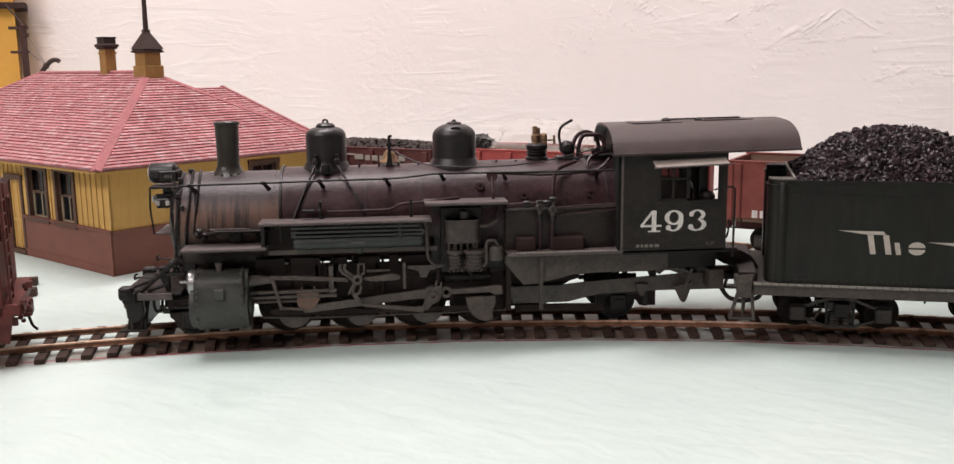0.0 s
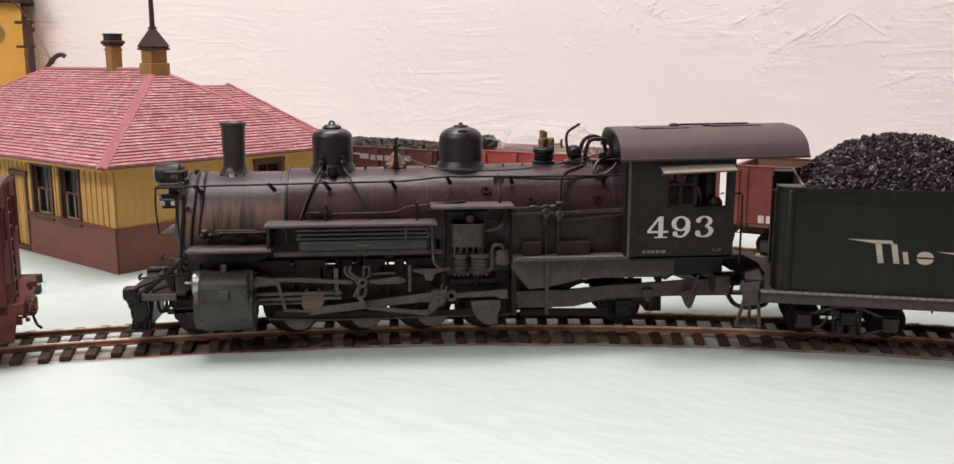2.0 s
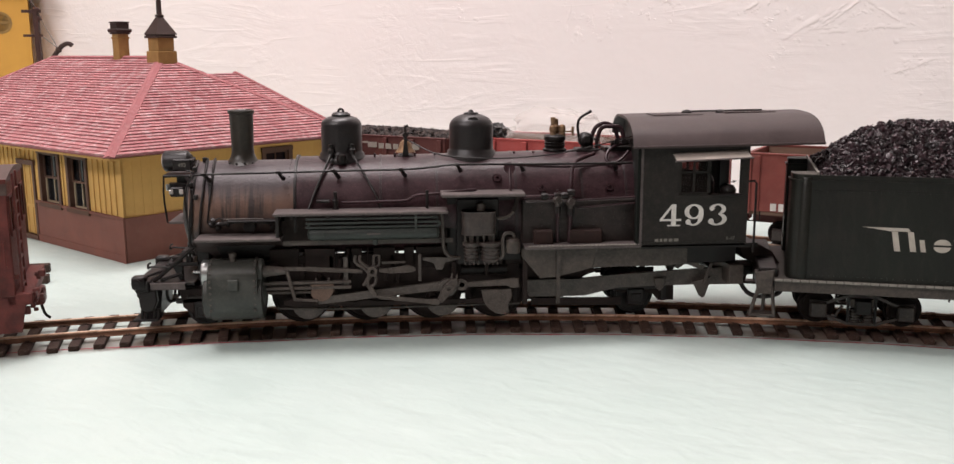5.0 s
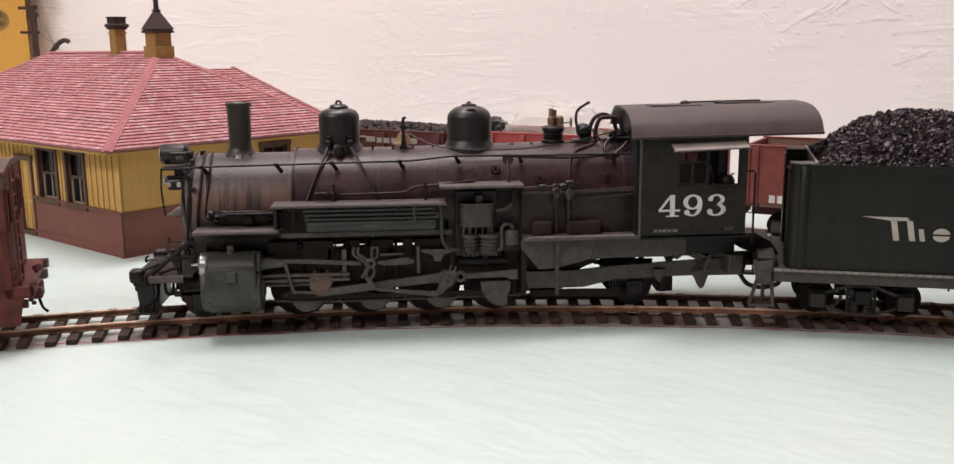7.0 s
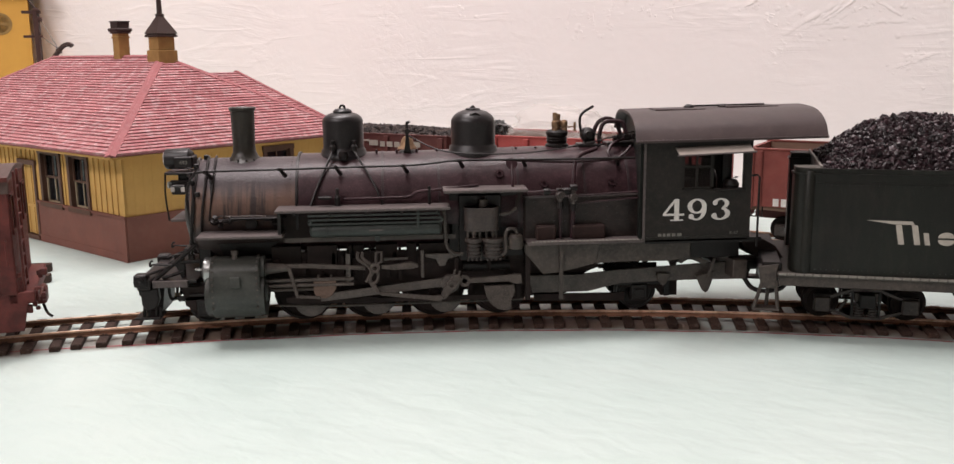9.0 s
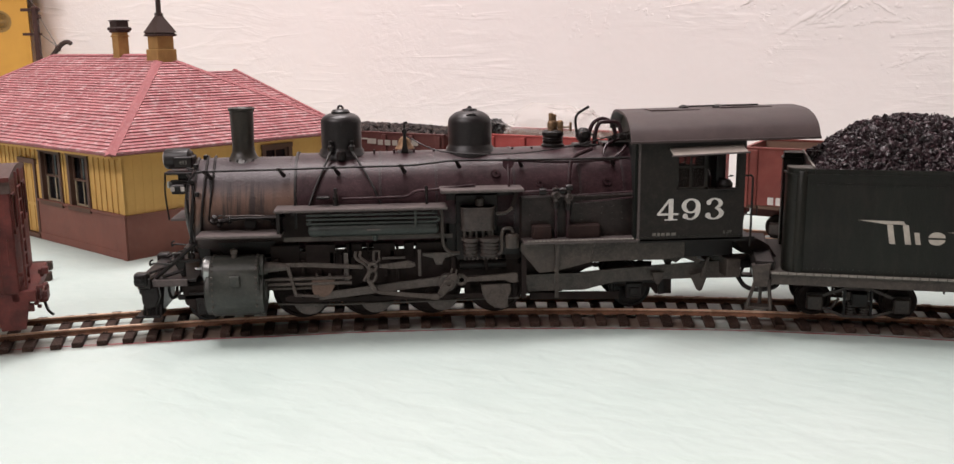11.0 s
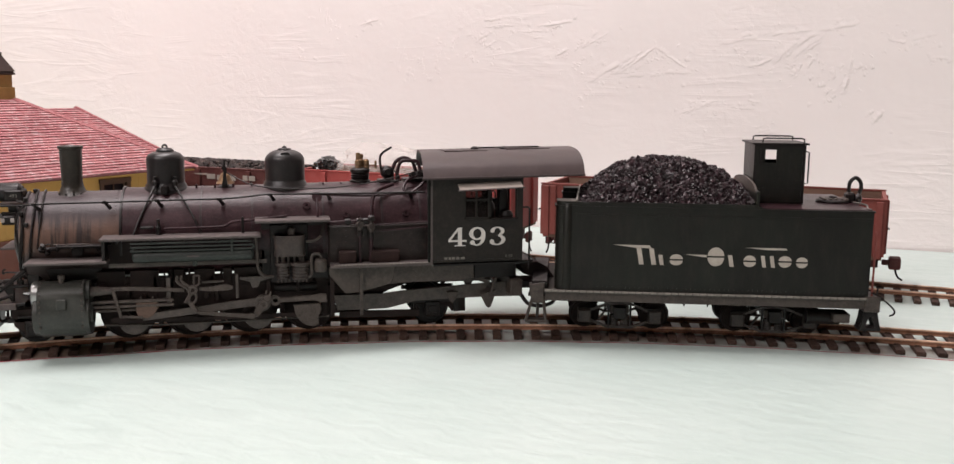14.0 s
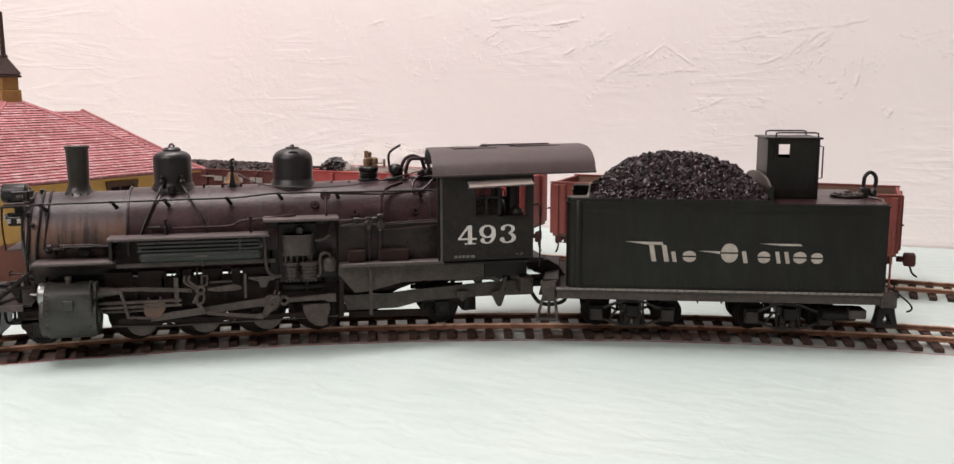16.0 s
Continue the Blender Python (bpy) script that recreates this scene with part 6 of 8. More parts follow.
def pilot(L):
    """The front deck, beam, braces, coupler and footboards."""
    part("pilot_deck", box(B(), -2.15, -0.45, -1.80, 1.80, 2.20, 2.32, 0.02), BLACK, L)
    beam = part("pilot_beam", box(B(), -2.62, -2.10, -2.0, 2.0, 1.98, 2.42, 0.05), BLACK, L, "black pilot beam")
    for s in (-1, 1):
        part("deck_edge", box(B(), -2.08, -0.78, *sorted((s * 1.80, s * 1.90)), 2.06, 2.33, 0.02), BOARD, L, "dusty grey edge of the pilot deck")
        part("beam_cap", box(B(), -2.74, -2.20, *sorted((s * 1.55, s * 2.06)), 2.10, 2.62, 0.12, 3), BLACK, beam)
        part("pocket", lathe(B(), [(0.0, 0.0), (0.16, 0.0), (0.18, 0.08), (0.1, 0.1), (0.0, 0.06)], (-2.5, s * 2.12, 2.38), (0, s, 0), 12), BLACK, beam)
        part("footboard_hanger", prism(B(), [(-2.56, 2.06), (-1.90, 2.06), (-1.86, 1.62), (-2.02, 1.24), (-2.36, 1.14), (-2.52, 1.40)], *sorted((s * 1.55, s * 1.85)), "xz", 0.05), BLACK, beam)
        for x in (-2.46, -2.30, -2.02, -1.86):
            part("step_rod", cyl(B(), (x, s * 1.72, 1.3), (x - 0.03, s * 1.74, 0.90), 0.06, seg=8), BLACK, beam)
        part("footboard", box(B(), -2.80, -1.86, *sorted((s * 0.95, s * 1.90)), 0.84, 0.94, 0.02), BLACK, beam)
        part("deck_brace", tube(B(), [(-2.0, s * 1.62, 2.34), (-0.42, s * 1.62, 3.66)], 0.085, 8, smooth=False), BLACK, L)
        part("deck_brace", tube(B(), [(-2.28, s * 1.45, 2.50), (-1.85, s * 1.45, 2.66), (-1.30, s * 1.40, 2.84)], 0.05, 8, smooth=False), BLACK, L)
        part("deck_brace", tube(B(), [(-1.75, s * 1.55, 2.36), (-0.95, s * 1.55, 2.62)], 0.07, 8, smooth=False), BLACK, L)
        part("uncoupling_lever", tube(B(), [(-1.35, s * 1.75, 2.90), (-1.98, s * 1.78, 2.95), (-2.12, s * 1.78, 2.88), (-2.12, s * 1.78, 3.02), (-2.02, s * 1.78, 3.10)], 0.04, 6), BLACK, L)
        part("upper_deck", box(B(), -1.40, -0.30, *sorted((s * 0.5, s * 1.66)), 2.92, 3.06, 0.03), BLACK, L)
        part("deck_bracket", prism(B(), [(-1.32, 2.94), (-0.9, 2.94), (-0.9, 2.34), (-1.05, 2.34)], *sorted((s * 1.40, s * 1.54)), "xz", 0.03), BLACK, L)
        part("cylinder_cock", tube(B(), [(-0.95, s * 1.5, 3.06), (-0.95, s * 1.5, 3.30), (-0.84, s * 1.5, 3.38), (-0.74, s * 1.5, 3.28), (-0.74, s * 1.5, 3.06)], 0.05, 6), BLACK, L)
        part("oil_cup", lathe(B(), [(0.0, 0.0), (0.11, 0.0), (0.11, 0.14), (0.05, 0.2), (0.06, 0.42), (0.0, 0.44)], (-0.62, s * 1.5, 3.06), (0, 0, 1), 10), BLACK, L)
        part("oil_cup", lathe(B(), [(0.0, 0.0), (0.16, 0.0), (0.16, 0.18), (0.0, 0.22)], (-1.18, s * 1.35, 3.06), (0, 0, 1), 10), BLACK, L)
        part("truck_frame", prism(B(), [(-1.12, 2.02), (0.22, 2.06), (0.26, 1.30), (0.02, 1.00), (-0.25, 0.94), (-0.60, 0.98), (-0.98, 1.26)], *sorted((s * 1.38, s * 1.56)), "xz", 0.05), DULLBLACK, L)
        part("truck_spring", box(B(), -0.80, 0.10, *sorted((s * 1.56, s * 1.66)), 1.62, 1.74, 0.03), BLACK, L)
        part("air_hose", tube(B(), [(-1.62, s * 1.2, 2.1), (-1.64, s * 1.2, 1.7), (-1.55, s * 1.2, 1.45), (-1.35, s * 1.2, 1.5)], 0.06, 8), BLACK, beam)
    part("valve_cover", box(B(), -0.38, 0.1, -1.5, 1.5, 2.3, 4.1, 0.04), BLACK, L)
    part("coupler", box(B(), -3.05, -2.45, -0.3, 0.3, 1.35, 1.85, 0.06), BLACK, beam)
    part("pilot_wedge", prism(B(), [(-2.5, 0.85), (-2.0, 0.85), (-1.85, 1.9), (-2.5, 1.95)], -1.0, 1.0, "xz", 0.03), BLACK, beam)


def roof_outline(half, z_edge, z_top, n=26, power=0.62):
    pts = []
    for k in range(n + 1):
        y = -half + 2 * half * k / n
        pts.append((y, z_edge + (z_top - z_edge) * max(0.0, 1 - (abs(y) / half) ** 3.1) ** power))
    return pts


def cab(L):
    """The cab: sides with windows, front and rear sheets, curved roof, awning, numbers."""
    x0, x1, z0, z1 = 16.3, 20.3, 3.68, 7.44
    for s in (-1, 1):
        x1 = 20.38 if s < 0 else 21.45
        x0 = 16.27 if s < 0 else 17.05      # the front sheet stands a little askew
        wx0, wx1, wz0, wz1 = (17.72, 20.12, 5.55, 6.98) if s < 0 else (18.90, 20.85, 5.66, 6.98)
        bm = B()
        y0, y1 = sorted((s * 3.10, s * 3.20))
        cuts_x, cuts_z = [x0, wx0, wx1, x1], [z0, wz0, wz1, z1]
        vs = {(a, b, y): bm.verts.new((a, y, b)) for a in cuts_x for b in cuts_z for y in (y0, y1)}
        cells = {(i, j) for i in range(3) for j in range(3)} - {(1, 1)}
        for i, j in cells:
            q = [(cuts_x[i], cuts_z[j]), (cuts_x[i + 1], cuts_z[j]), (cuts_x[i + 1], cuts_z[j + 1]), (cuts_x[i], cuts_z[j + 1])]
            bm.faces.new([vs[(*k, y0)] for k in q])
            bm.faces.new([vs[(*k, y1)] for k in q[::-1]])
            for n, (di, dj) in enumerate(((0, -1), (1, 0), (0, 1), (-1, 0))):
                if (i + di, j + dj) not in cells:
                    k, m = q[n], q[(n + 1) % 4]
                    bm.faces.new((vs[(*k, y0)], vs[(*k, y1)], vs[(*m, y1)], vs[(*m, y0)]))
        side = part("cab_side", bm, CABSIDE, L, "dark green-black cab side with white road number")
        # sashes: the forward one shut, the rear one slid open
        ys = s * 3.14
        ya, yb = sorted((ys - 0.03, ys + 0.03))
        sash = B()
        for a, b in ((wx0, wx0 + 0.09), (wx0 + 0.52, wx0 + 0.60), (wx0 + 1.08, wx0 + 1.20)):
            box(sash, a, b, ya, yb, wz0, wz1)
        for b0, b1 in ((wz0, wz0 + 0.09), ((wz0 + wz1) / 2 + 0.1, (wz0 + wz1) / 2 + 0.17), (wz1 - 0.08, wz1)):
            box(sash, wx0, wx0 + 1.2, ya, yb, b0, b1)
        box(sash, wx1 - 0.08, wx1, ya, yb, wz0, wz1)
        part("sash", sash, CABSIDE, side)
        if s < 0:
            part("pane", box(B(), wx0 + 0.09, wx0 + 1.08, -3.145, -3.135, wz0 + 0.09, wz1 - 0.08), PANE, side)
        part("arm_rest", box(B(), wx0 + 1.2, wx1, *sorted((s * 3.08, s * 3.3)), wz0 - 0.06, wz0 + 0.04, 0.02), BLACK, side)
        part("edge_strip", box(B(), x0 - 0.02, x0 + 0.07, *sorted((s * 3.2, s * 3.235)), z0, z1 - 0.05), BOARD if s < 0 else CABSIDE, side)
        bm = prism(B(), [(s * 3.22, 7.10), (s * 3.24, 7.14), (s * 3.78, 6.92), (s * 3.76, 6.88)], 17.42, 20.22, "yz")
        for v in bm.verts:
            v.co.z += 0.035 * (v.co.x - 17.4)
        part("awning", bm, AWNING, side, "grey-beige canvas awning")
        part("awning_rod", tube(B(), [(17.35, s * 3.78, 6.89), (20.3, s * 3.78, 6.99)], 0.035, 6, smooth=False), BOARD, side)
        part("rivet_strip", box(B(), x0, x1, *sorted((s * 3.2, s * 3.22)), z0, z0 + 0.1), CABSIDE, side)
        hr = tube(B(), [(20.3, s * 3.15, 6.02), (20.62, s * 3.15, 6.05), (20.7, s * 3.15, 5.95), (20.7, s * 3.15, 3.3)], 0.045, 6, smooth=False)
        part("grab_rail", hr, BLACK, side)
        riv = B()
        for n in range(16):
            bmesh.ops.create_cube(riv, size=0.035, matrix=Matrix.Translation((x0 + 0.06, s * 3.24, z0 + 0.12 + 0.232 * n)))
        for n in range(17):
            bmesh.ops.create_cube(riv, size=0.035, matrix=Matrix.Translation((x0 + 0.2 + 0.235 * n, s * 3.22, z0 + 0.05)))
        part("rivet_row", riv, CABSIDE, side)["kind"] = "stuff"
        if s < 0:
            road_number(side)
    x0, x1 = 16.3, 20.3
    front = prism(B(), [(-3.1, z0), (3.1, z0), *roof_outline(3.1, 7.42, 8.2)[::-1]], x0, x0 + 0.1, "yz")
    for v in front.verts:
        v.co.x += 0.32 + 0.15 * v.co.y
    part("cab_front", front, CABGREEN, L, "dark green cab front sheet")
    # floor, seats, crew figure and backhead inside
    part("cab_floor", box(B(), x0 + 0.1, x1 + 0.6, -3.08, 3.08, 3.5, 3.66), BLACK, L)
    part("backhead", lathe(B(), [(2.1, 0.0), (2.1, 1.2), (1.9, 1.35), (0.0, 1.4)], (16.4, 0, BZ), (1, 0, 0), 32), BLACK, L)
    for s in (-1, 1):
        part("seat_box", box(B(), 18.6, 20.0, *sorted((s * 2.0, s * 3.05)), 3.66, 5.2, 0.04), BLACK, L)
    # plain turned shape standing for the crew figure
    figure = B()
    lathe(figure, [(0.0, 5.2), (0.36, 5.25), (0.38, 5.9), (0.3, 6.15), (0.22, 6.25), (0.24, 6.4), (0.24, 6.62), (0.0, 6.8)], (18.95, -2.35, 0), (0, 0, 1), 14)
    part("dark_cab_shape", figure, BLACK, L)
    # upright pad of the seat, also hiding the red car beyond
    part("dark_cab_shape", box(B(), 19.44, 19.84, -2.62, -2.40, 5.2, 6.86, 0.08, 2), BLACK, L)
    part("seat_cushion", lathe(B(), [(0.0, 5.55), (0.28, 5.55), (0.30, 5.7), (0.2, 5.86), (0.0, 5.9)], (19.72, -2.85, 0), (0, 0, 1), 14), BLACK, L)
    # roof
    outer, inner = roof_outline(3.5, 7.40, 8.35), roof_outline(3.42, 7.38, 8.25)
    shell = prism(B(), outer + inner[::-1], 16.12, 23.34, "yz")
    for v in shell.verts:
        front_end = v.co.x < 18
        v.co.x += 0.16 + 0.115 * v.co.y if front_end else 0.36 + 0.168 * v.co.y
        v.co.z += -0.02 if front_end else 0.10
    roof = part("cab_roof", shell, ROOFGREY, L, "brown-grey curved cab roof", angle=40)
    for s, xa, xb in ((-1, 15.85, 23.13), (1, 16.70, 24.29)):
        eave = box(B(), xa, xb, *sorted((s * 3.46, s * 3.54)), 7.33, 7.43, 0.02)
        for v in eave.verts:
            v.co.z += 0.09 * (v.co.x - 16) / 7.3
        part("roof_edge", eave, ROOFGREY, roof)
    part("roof_hatch", box(B(), 17.3, 19.3, -0.9, 0.2, 8.33, 8.40, 0.02), ROOFGREY, roof)
    part("roof_hatch", box(B(), 20.3, 22.4, -0.5, 0.5, 8.38, 8.46, 0.02), ROOFGREY, roof)
    for x in (18.9, 20.3):
        part("hatch_knob", lathe(B(), [(0.0, 0.0), (0.22, 0.0), (0.2, 0.08), (0.1, 0.14), (0.0, 0.15)], (x, 0, 8.38), (0, 0, 1), 14), BLACK, roof)
    part("hatch_rail", tube(B(), [(18.9, 0.0, 8.46), (22.0, 0.0, 8.50)], 0.035, 6, smooth=False), BLACK, roof)
    # apron between engine and tender
    part("apron_plate", prism(B(), [(20.6, 3.26), (21.45, 3.34), (21.95, 3.06), (22.3, 2.55), (21.8, 2.45), (20.8, 2.80)], -2.0, 1.8, "xz", 0.04), DULLBLACK, L)
    part("drawbar", box(B(), 19.8, 22.8, -1.0, 0.2, 1.9, 2.25, 0.03), BLACK, L)
    part("injector_hose", tube(B(), [(20.6, -2.3, 1.9), (20.9, -2.4, 1.5), (21.4, -2.6, 1.4), (21.9, -2.9, 1.6), (22.0, -3.0, 1.95)], 0.09, 8), BLACK, L)
    part("cab_beam", box(B(), 20.0, 20.55, -2.7, 2.4, 1.95, 2.7, 0.03), GREENBLACK, L)


def arc_stroke(bm, cx, cz, rx, rz, a0, a1, thin, thick, put, n=26):
    """A stroke along part of an oval, thick at its flanks and thin at top and bottom."""
    outer, inner = [], []
    for k in range(n + 1):
        a = radians(a0 + (a1 - a0) * k / n)
        w = thin + (thick - thin) * abs(math.cos(a)) ** 1.3
        outer.append(bm.verts.new(put(cx + rx * math.cos(a), cz + rz * math.sin(a))))
        inner.append(bm.verts.new(put(cx + (rx - w) * math.cos(a), cz + (rz - min(w, rz * 0.8)) * math.sin(a))))
    for k in range(n):
        bm.faces.new((outer[k], outer[k + 1], inner[k + 1], inner[k]))


def numeral(ch, x, y, z, k, parent):
    """A bold numeral with serifs, about 0.81 k high, facing -y."""
    bm = B()
    layer = [0.0]

    def put(u, v):
        return Vector((x + u * k, y - layer[0], z + v * k))

    def area(points):
        bm.faces.new([bm.verts.new(put(u, v)) for u, v in points])
        layer[0] += 0.0012

    def ball(u, v, r):
        area([(u + r * math.cos(radians(24 * q)), v + r * math.sin(radians(24 * q))) for q in range(15)])
    if ch == "4":
        area([(0.42, 0.81), (0.60, 0.81), (0.60, 0.0), (0.42, 0.0)])
        area([(0.42, 0.81), (0.42, 0.66), (0.11, 0.27), (0.0, 0.27)])
        area([(0.0, 0.27), (0.80, 0.27), (0.80, 0.19), (0.0, 0.19)])
        area([(0.28, 0.05), (0.76, 0.05), (0.76, 0.0), (0.28, 0.0)])
    elif ch == "9":
        arc_stroke(bm, 0.36, 0.53, 0.36, 0.28, 0, 360, 0.06, 0.18, put)
        layer[0] += 0.0012
        arc_stroke(bm, 0.35, 0.41, 0.37, 0.41, 25, -125, 0.06, 0.18, put)
        layer[0] += 0.0012
        ball(0.15, 0.15, 0.10)
    else:
        arc_stroke(bm, 0.35, 0.61, 0.31, 0.20, 150, -75, 0.055, 0.16, put)
        layer[0] += 0.0012
        arc_stroke(bm, 0.33, 0.235, 0.38, 0.235, 82, -140, 0.055, 0.18, put)
        layer[0] += 0.0012
        ball(0.13, 0.64, 0.095)
        ball(0.11, 0.16, 0.105)
    ob = part("road_number", bm, WHITEPAINT, parent, "white road number digit")
    return ob


def road_number(side):
    """The white road number and the small lines of lettering on the cab side."""
    for ch, x in (("4", 17.02), ("9", 17.95), ("3", 18.87)):
        numeral(ch, x, -3.206, 4.385, 1.02, side)
    x = 16.85
    for w in (0.14, 0.10, 0.14, 0.15, 0.18):
        part("lettering_bar", box(B(), x, x + w, -3.207, -3.203, 3.80, 3.91), DIMPAINT, side)
        x += w + 0.05
    lettering("class_lettering", "K-37", 0.12, DIMPAINT, side, side_face(19.6, -3.224, 3.83), 0.005)


locomotive()


# ---- the tender ----
TENDER_AT, TENDER_TURN = (21.497, -4.506), -17.9
TW = 6.1                      # width; the near side lies at y = 0, the centre line at 3.05


def arch_bar_truck(parent, x, wheel_r=0.80, half=1.62, mid=3.05):
    """A two-axle truck with arch bars, boxes and springs."""
    tr = part("truck", box(B(), x - 0.28, x + 0.28, mid - 2.0, mid + 2.0, RAILZ + wheel_r - 0.02, RAILZ + wheel_r + 0.5, 0.03), BLACK, parent, "dark arch-bar truck")
    for dx in (-half, half):
        bm = B()
        wheel(bm, x + dx, mid - 0.98, wheel_r, 0.26)
        wheel(bm, x + dx, mid + 0.98, wheel_r, 0.26)
        cyl(bm, (x + dx, mid - 1.5, RAILZ + wheel_r), (x + dx, mid + 1.5, RAILZ + wheel_r), 0.12, seg=10)
        part("wheelset", bm, DULLBLACK, tr)
    zc = RAILZ + wheel_r
    for s in (-1, 1):
        y0, y1 = sorted((mid + s * 1.42, mid + s * 1.56))
        top = [(x - half - 0.3, zc + 0.34), (x - half + 0.35, zc + 0.34), (x - 0.5, zc + 0.62), (x + 0.5, zc + 0.62), (x + half - 0.35, zc + 0.34), (x + half + 0.3, zc + 0.34),
               (x + half + 0.3, zc + 0.24), (x + half - 0.38, zc + 0.24), (x + 0.48, zc + 0.52), (x - 0.48, zc + 0.52), (x - half + 0.38, zc + 0.24), (x - half - 0.3, zc + 0.24)]
        part("arch_bar", prism(B(), top, y0, y1, "xz"), PUMPGREY, tr)
        low = [(x - half - 0.3, zc - 0.18), (x - half + 0.3, zc - 0.18), (x - 0.5, zc - 0.46), (x + 0.5, zc - 0.46), (x + half - 0.3, zc - 0.18), (x + half + 0.3, zc - 0.18),
               (x + half + 0.3, zc - 0.28), (x + half - 0.28, zc - 0.28), (x + 0.52, zc - 0.56), (x - 0.52, zc - 0.56), (x - half + 0.28, zc - 0.28), (x - half - 0.3, zc - 0.28)]
        part("arch_bar", prism(B(), low, y0, y1, "xz"), PUMPGREY, tr)
        for dx in (-half, half):
            bm = box(B(), x + dx - 0.3, x + dx + 0.3, *sorted((mid + s * 1.36, mid + s * 1.72)), zc - 0.3, zc + 0.3, 0.06)
            part("journal_box", bm, PUMPGREY, tr)
        coil = [(0.0, 0.0)]
        for k in range(5):
            coil += [(0.15, 0.11 * k), (0.2, 0.11 * k + 0.015), (0.2, 0.11 * k + 0.06), (0.15, 0.11 * k + 0.075)]
        for dx in (-0.24, 0.24):
            part("spring", lathe(B(), coil + [(0.0, 0.515)], (x + dx, mid + s * 1.5, zc - 0.42), (0, 0, 1), 12), PUMPGREY, tr)
        part("bolster_end", box(B(), x - 0.42, x + 0.42, *sorted((mid + s * 1.4, mid + s * 1.66)), zc + 0.14, zc + 0.5, 0.03), GREENBLACK, tr)
        for dx in (-0.52, 0.46):
            part("column", box(B(), x + dx, x + dx + 0.08, *sorted((mid + s * 1.4, mid + s * 1.58)), zc - 0.5, zc + 0.55), BLACK, tr)
        part("brake_beam", tube(B(), [(x - 0.7, mid + s * 1.6, zc + 0.2), (x - 0.95, mid + s * 1.6, zc - 0.2)], 0.06, 6, smooth=False), GREENBLACK, tr)
    return tr


def tank_outline(g):
    """The tank in plan, grown by g: two legs with rounded fronts, and a notch for the coal gate between them."""
    r = 0.42
    leg = [(-0.02 + r - (r + g) * math.sin(radians(15 * k)), r - (r + g) * math.cos(radians(15 * k))) for k in range(7)]
    far = [(0.70 - (r + g) * math.cos(radians(15 * k)), TW - r + (r + g) * math.sin(radians(15 * k))) for k in range(7)]
    return [(13.24 + g, -g), *leg, (-0.02 - g, 0.95 + g), (0.90 - g, 0.95 + g), (1.10 - g, TW - 0.95 - g), (0.28 - g, TW - 0.95 - g), *far, (13.24 + g, TW + g)]


def leg_outline(near):
    """The top of one front leg in plan."""
    pts = tank_outline(-0.03)
    return [(0.92, 0.03), *pts[1:9], (0.92, 0.92)] if near else [(1.12, TW - 0.92), *pts[11:19], (1.12, TW - 0.03)]


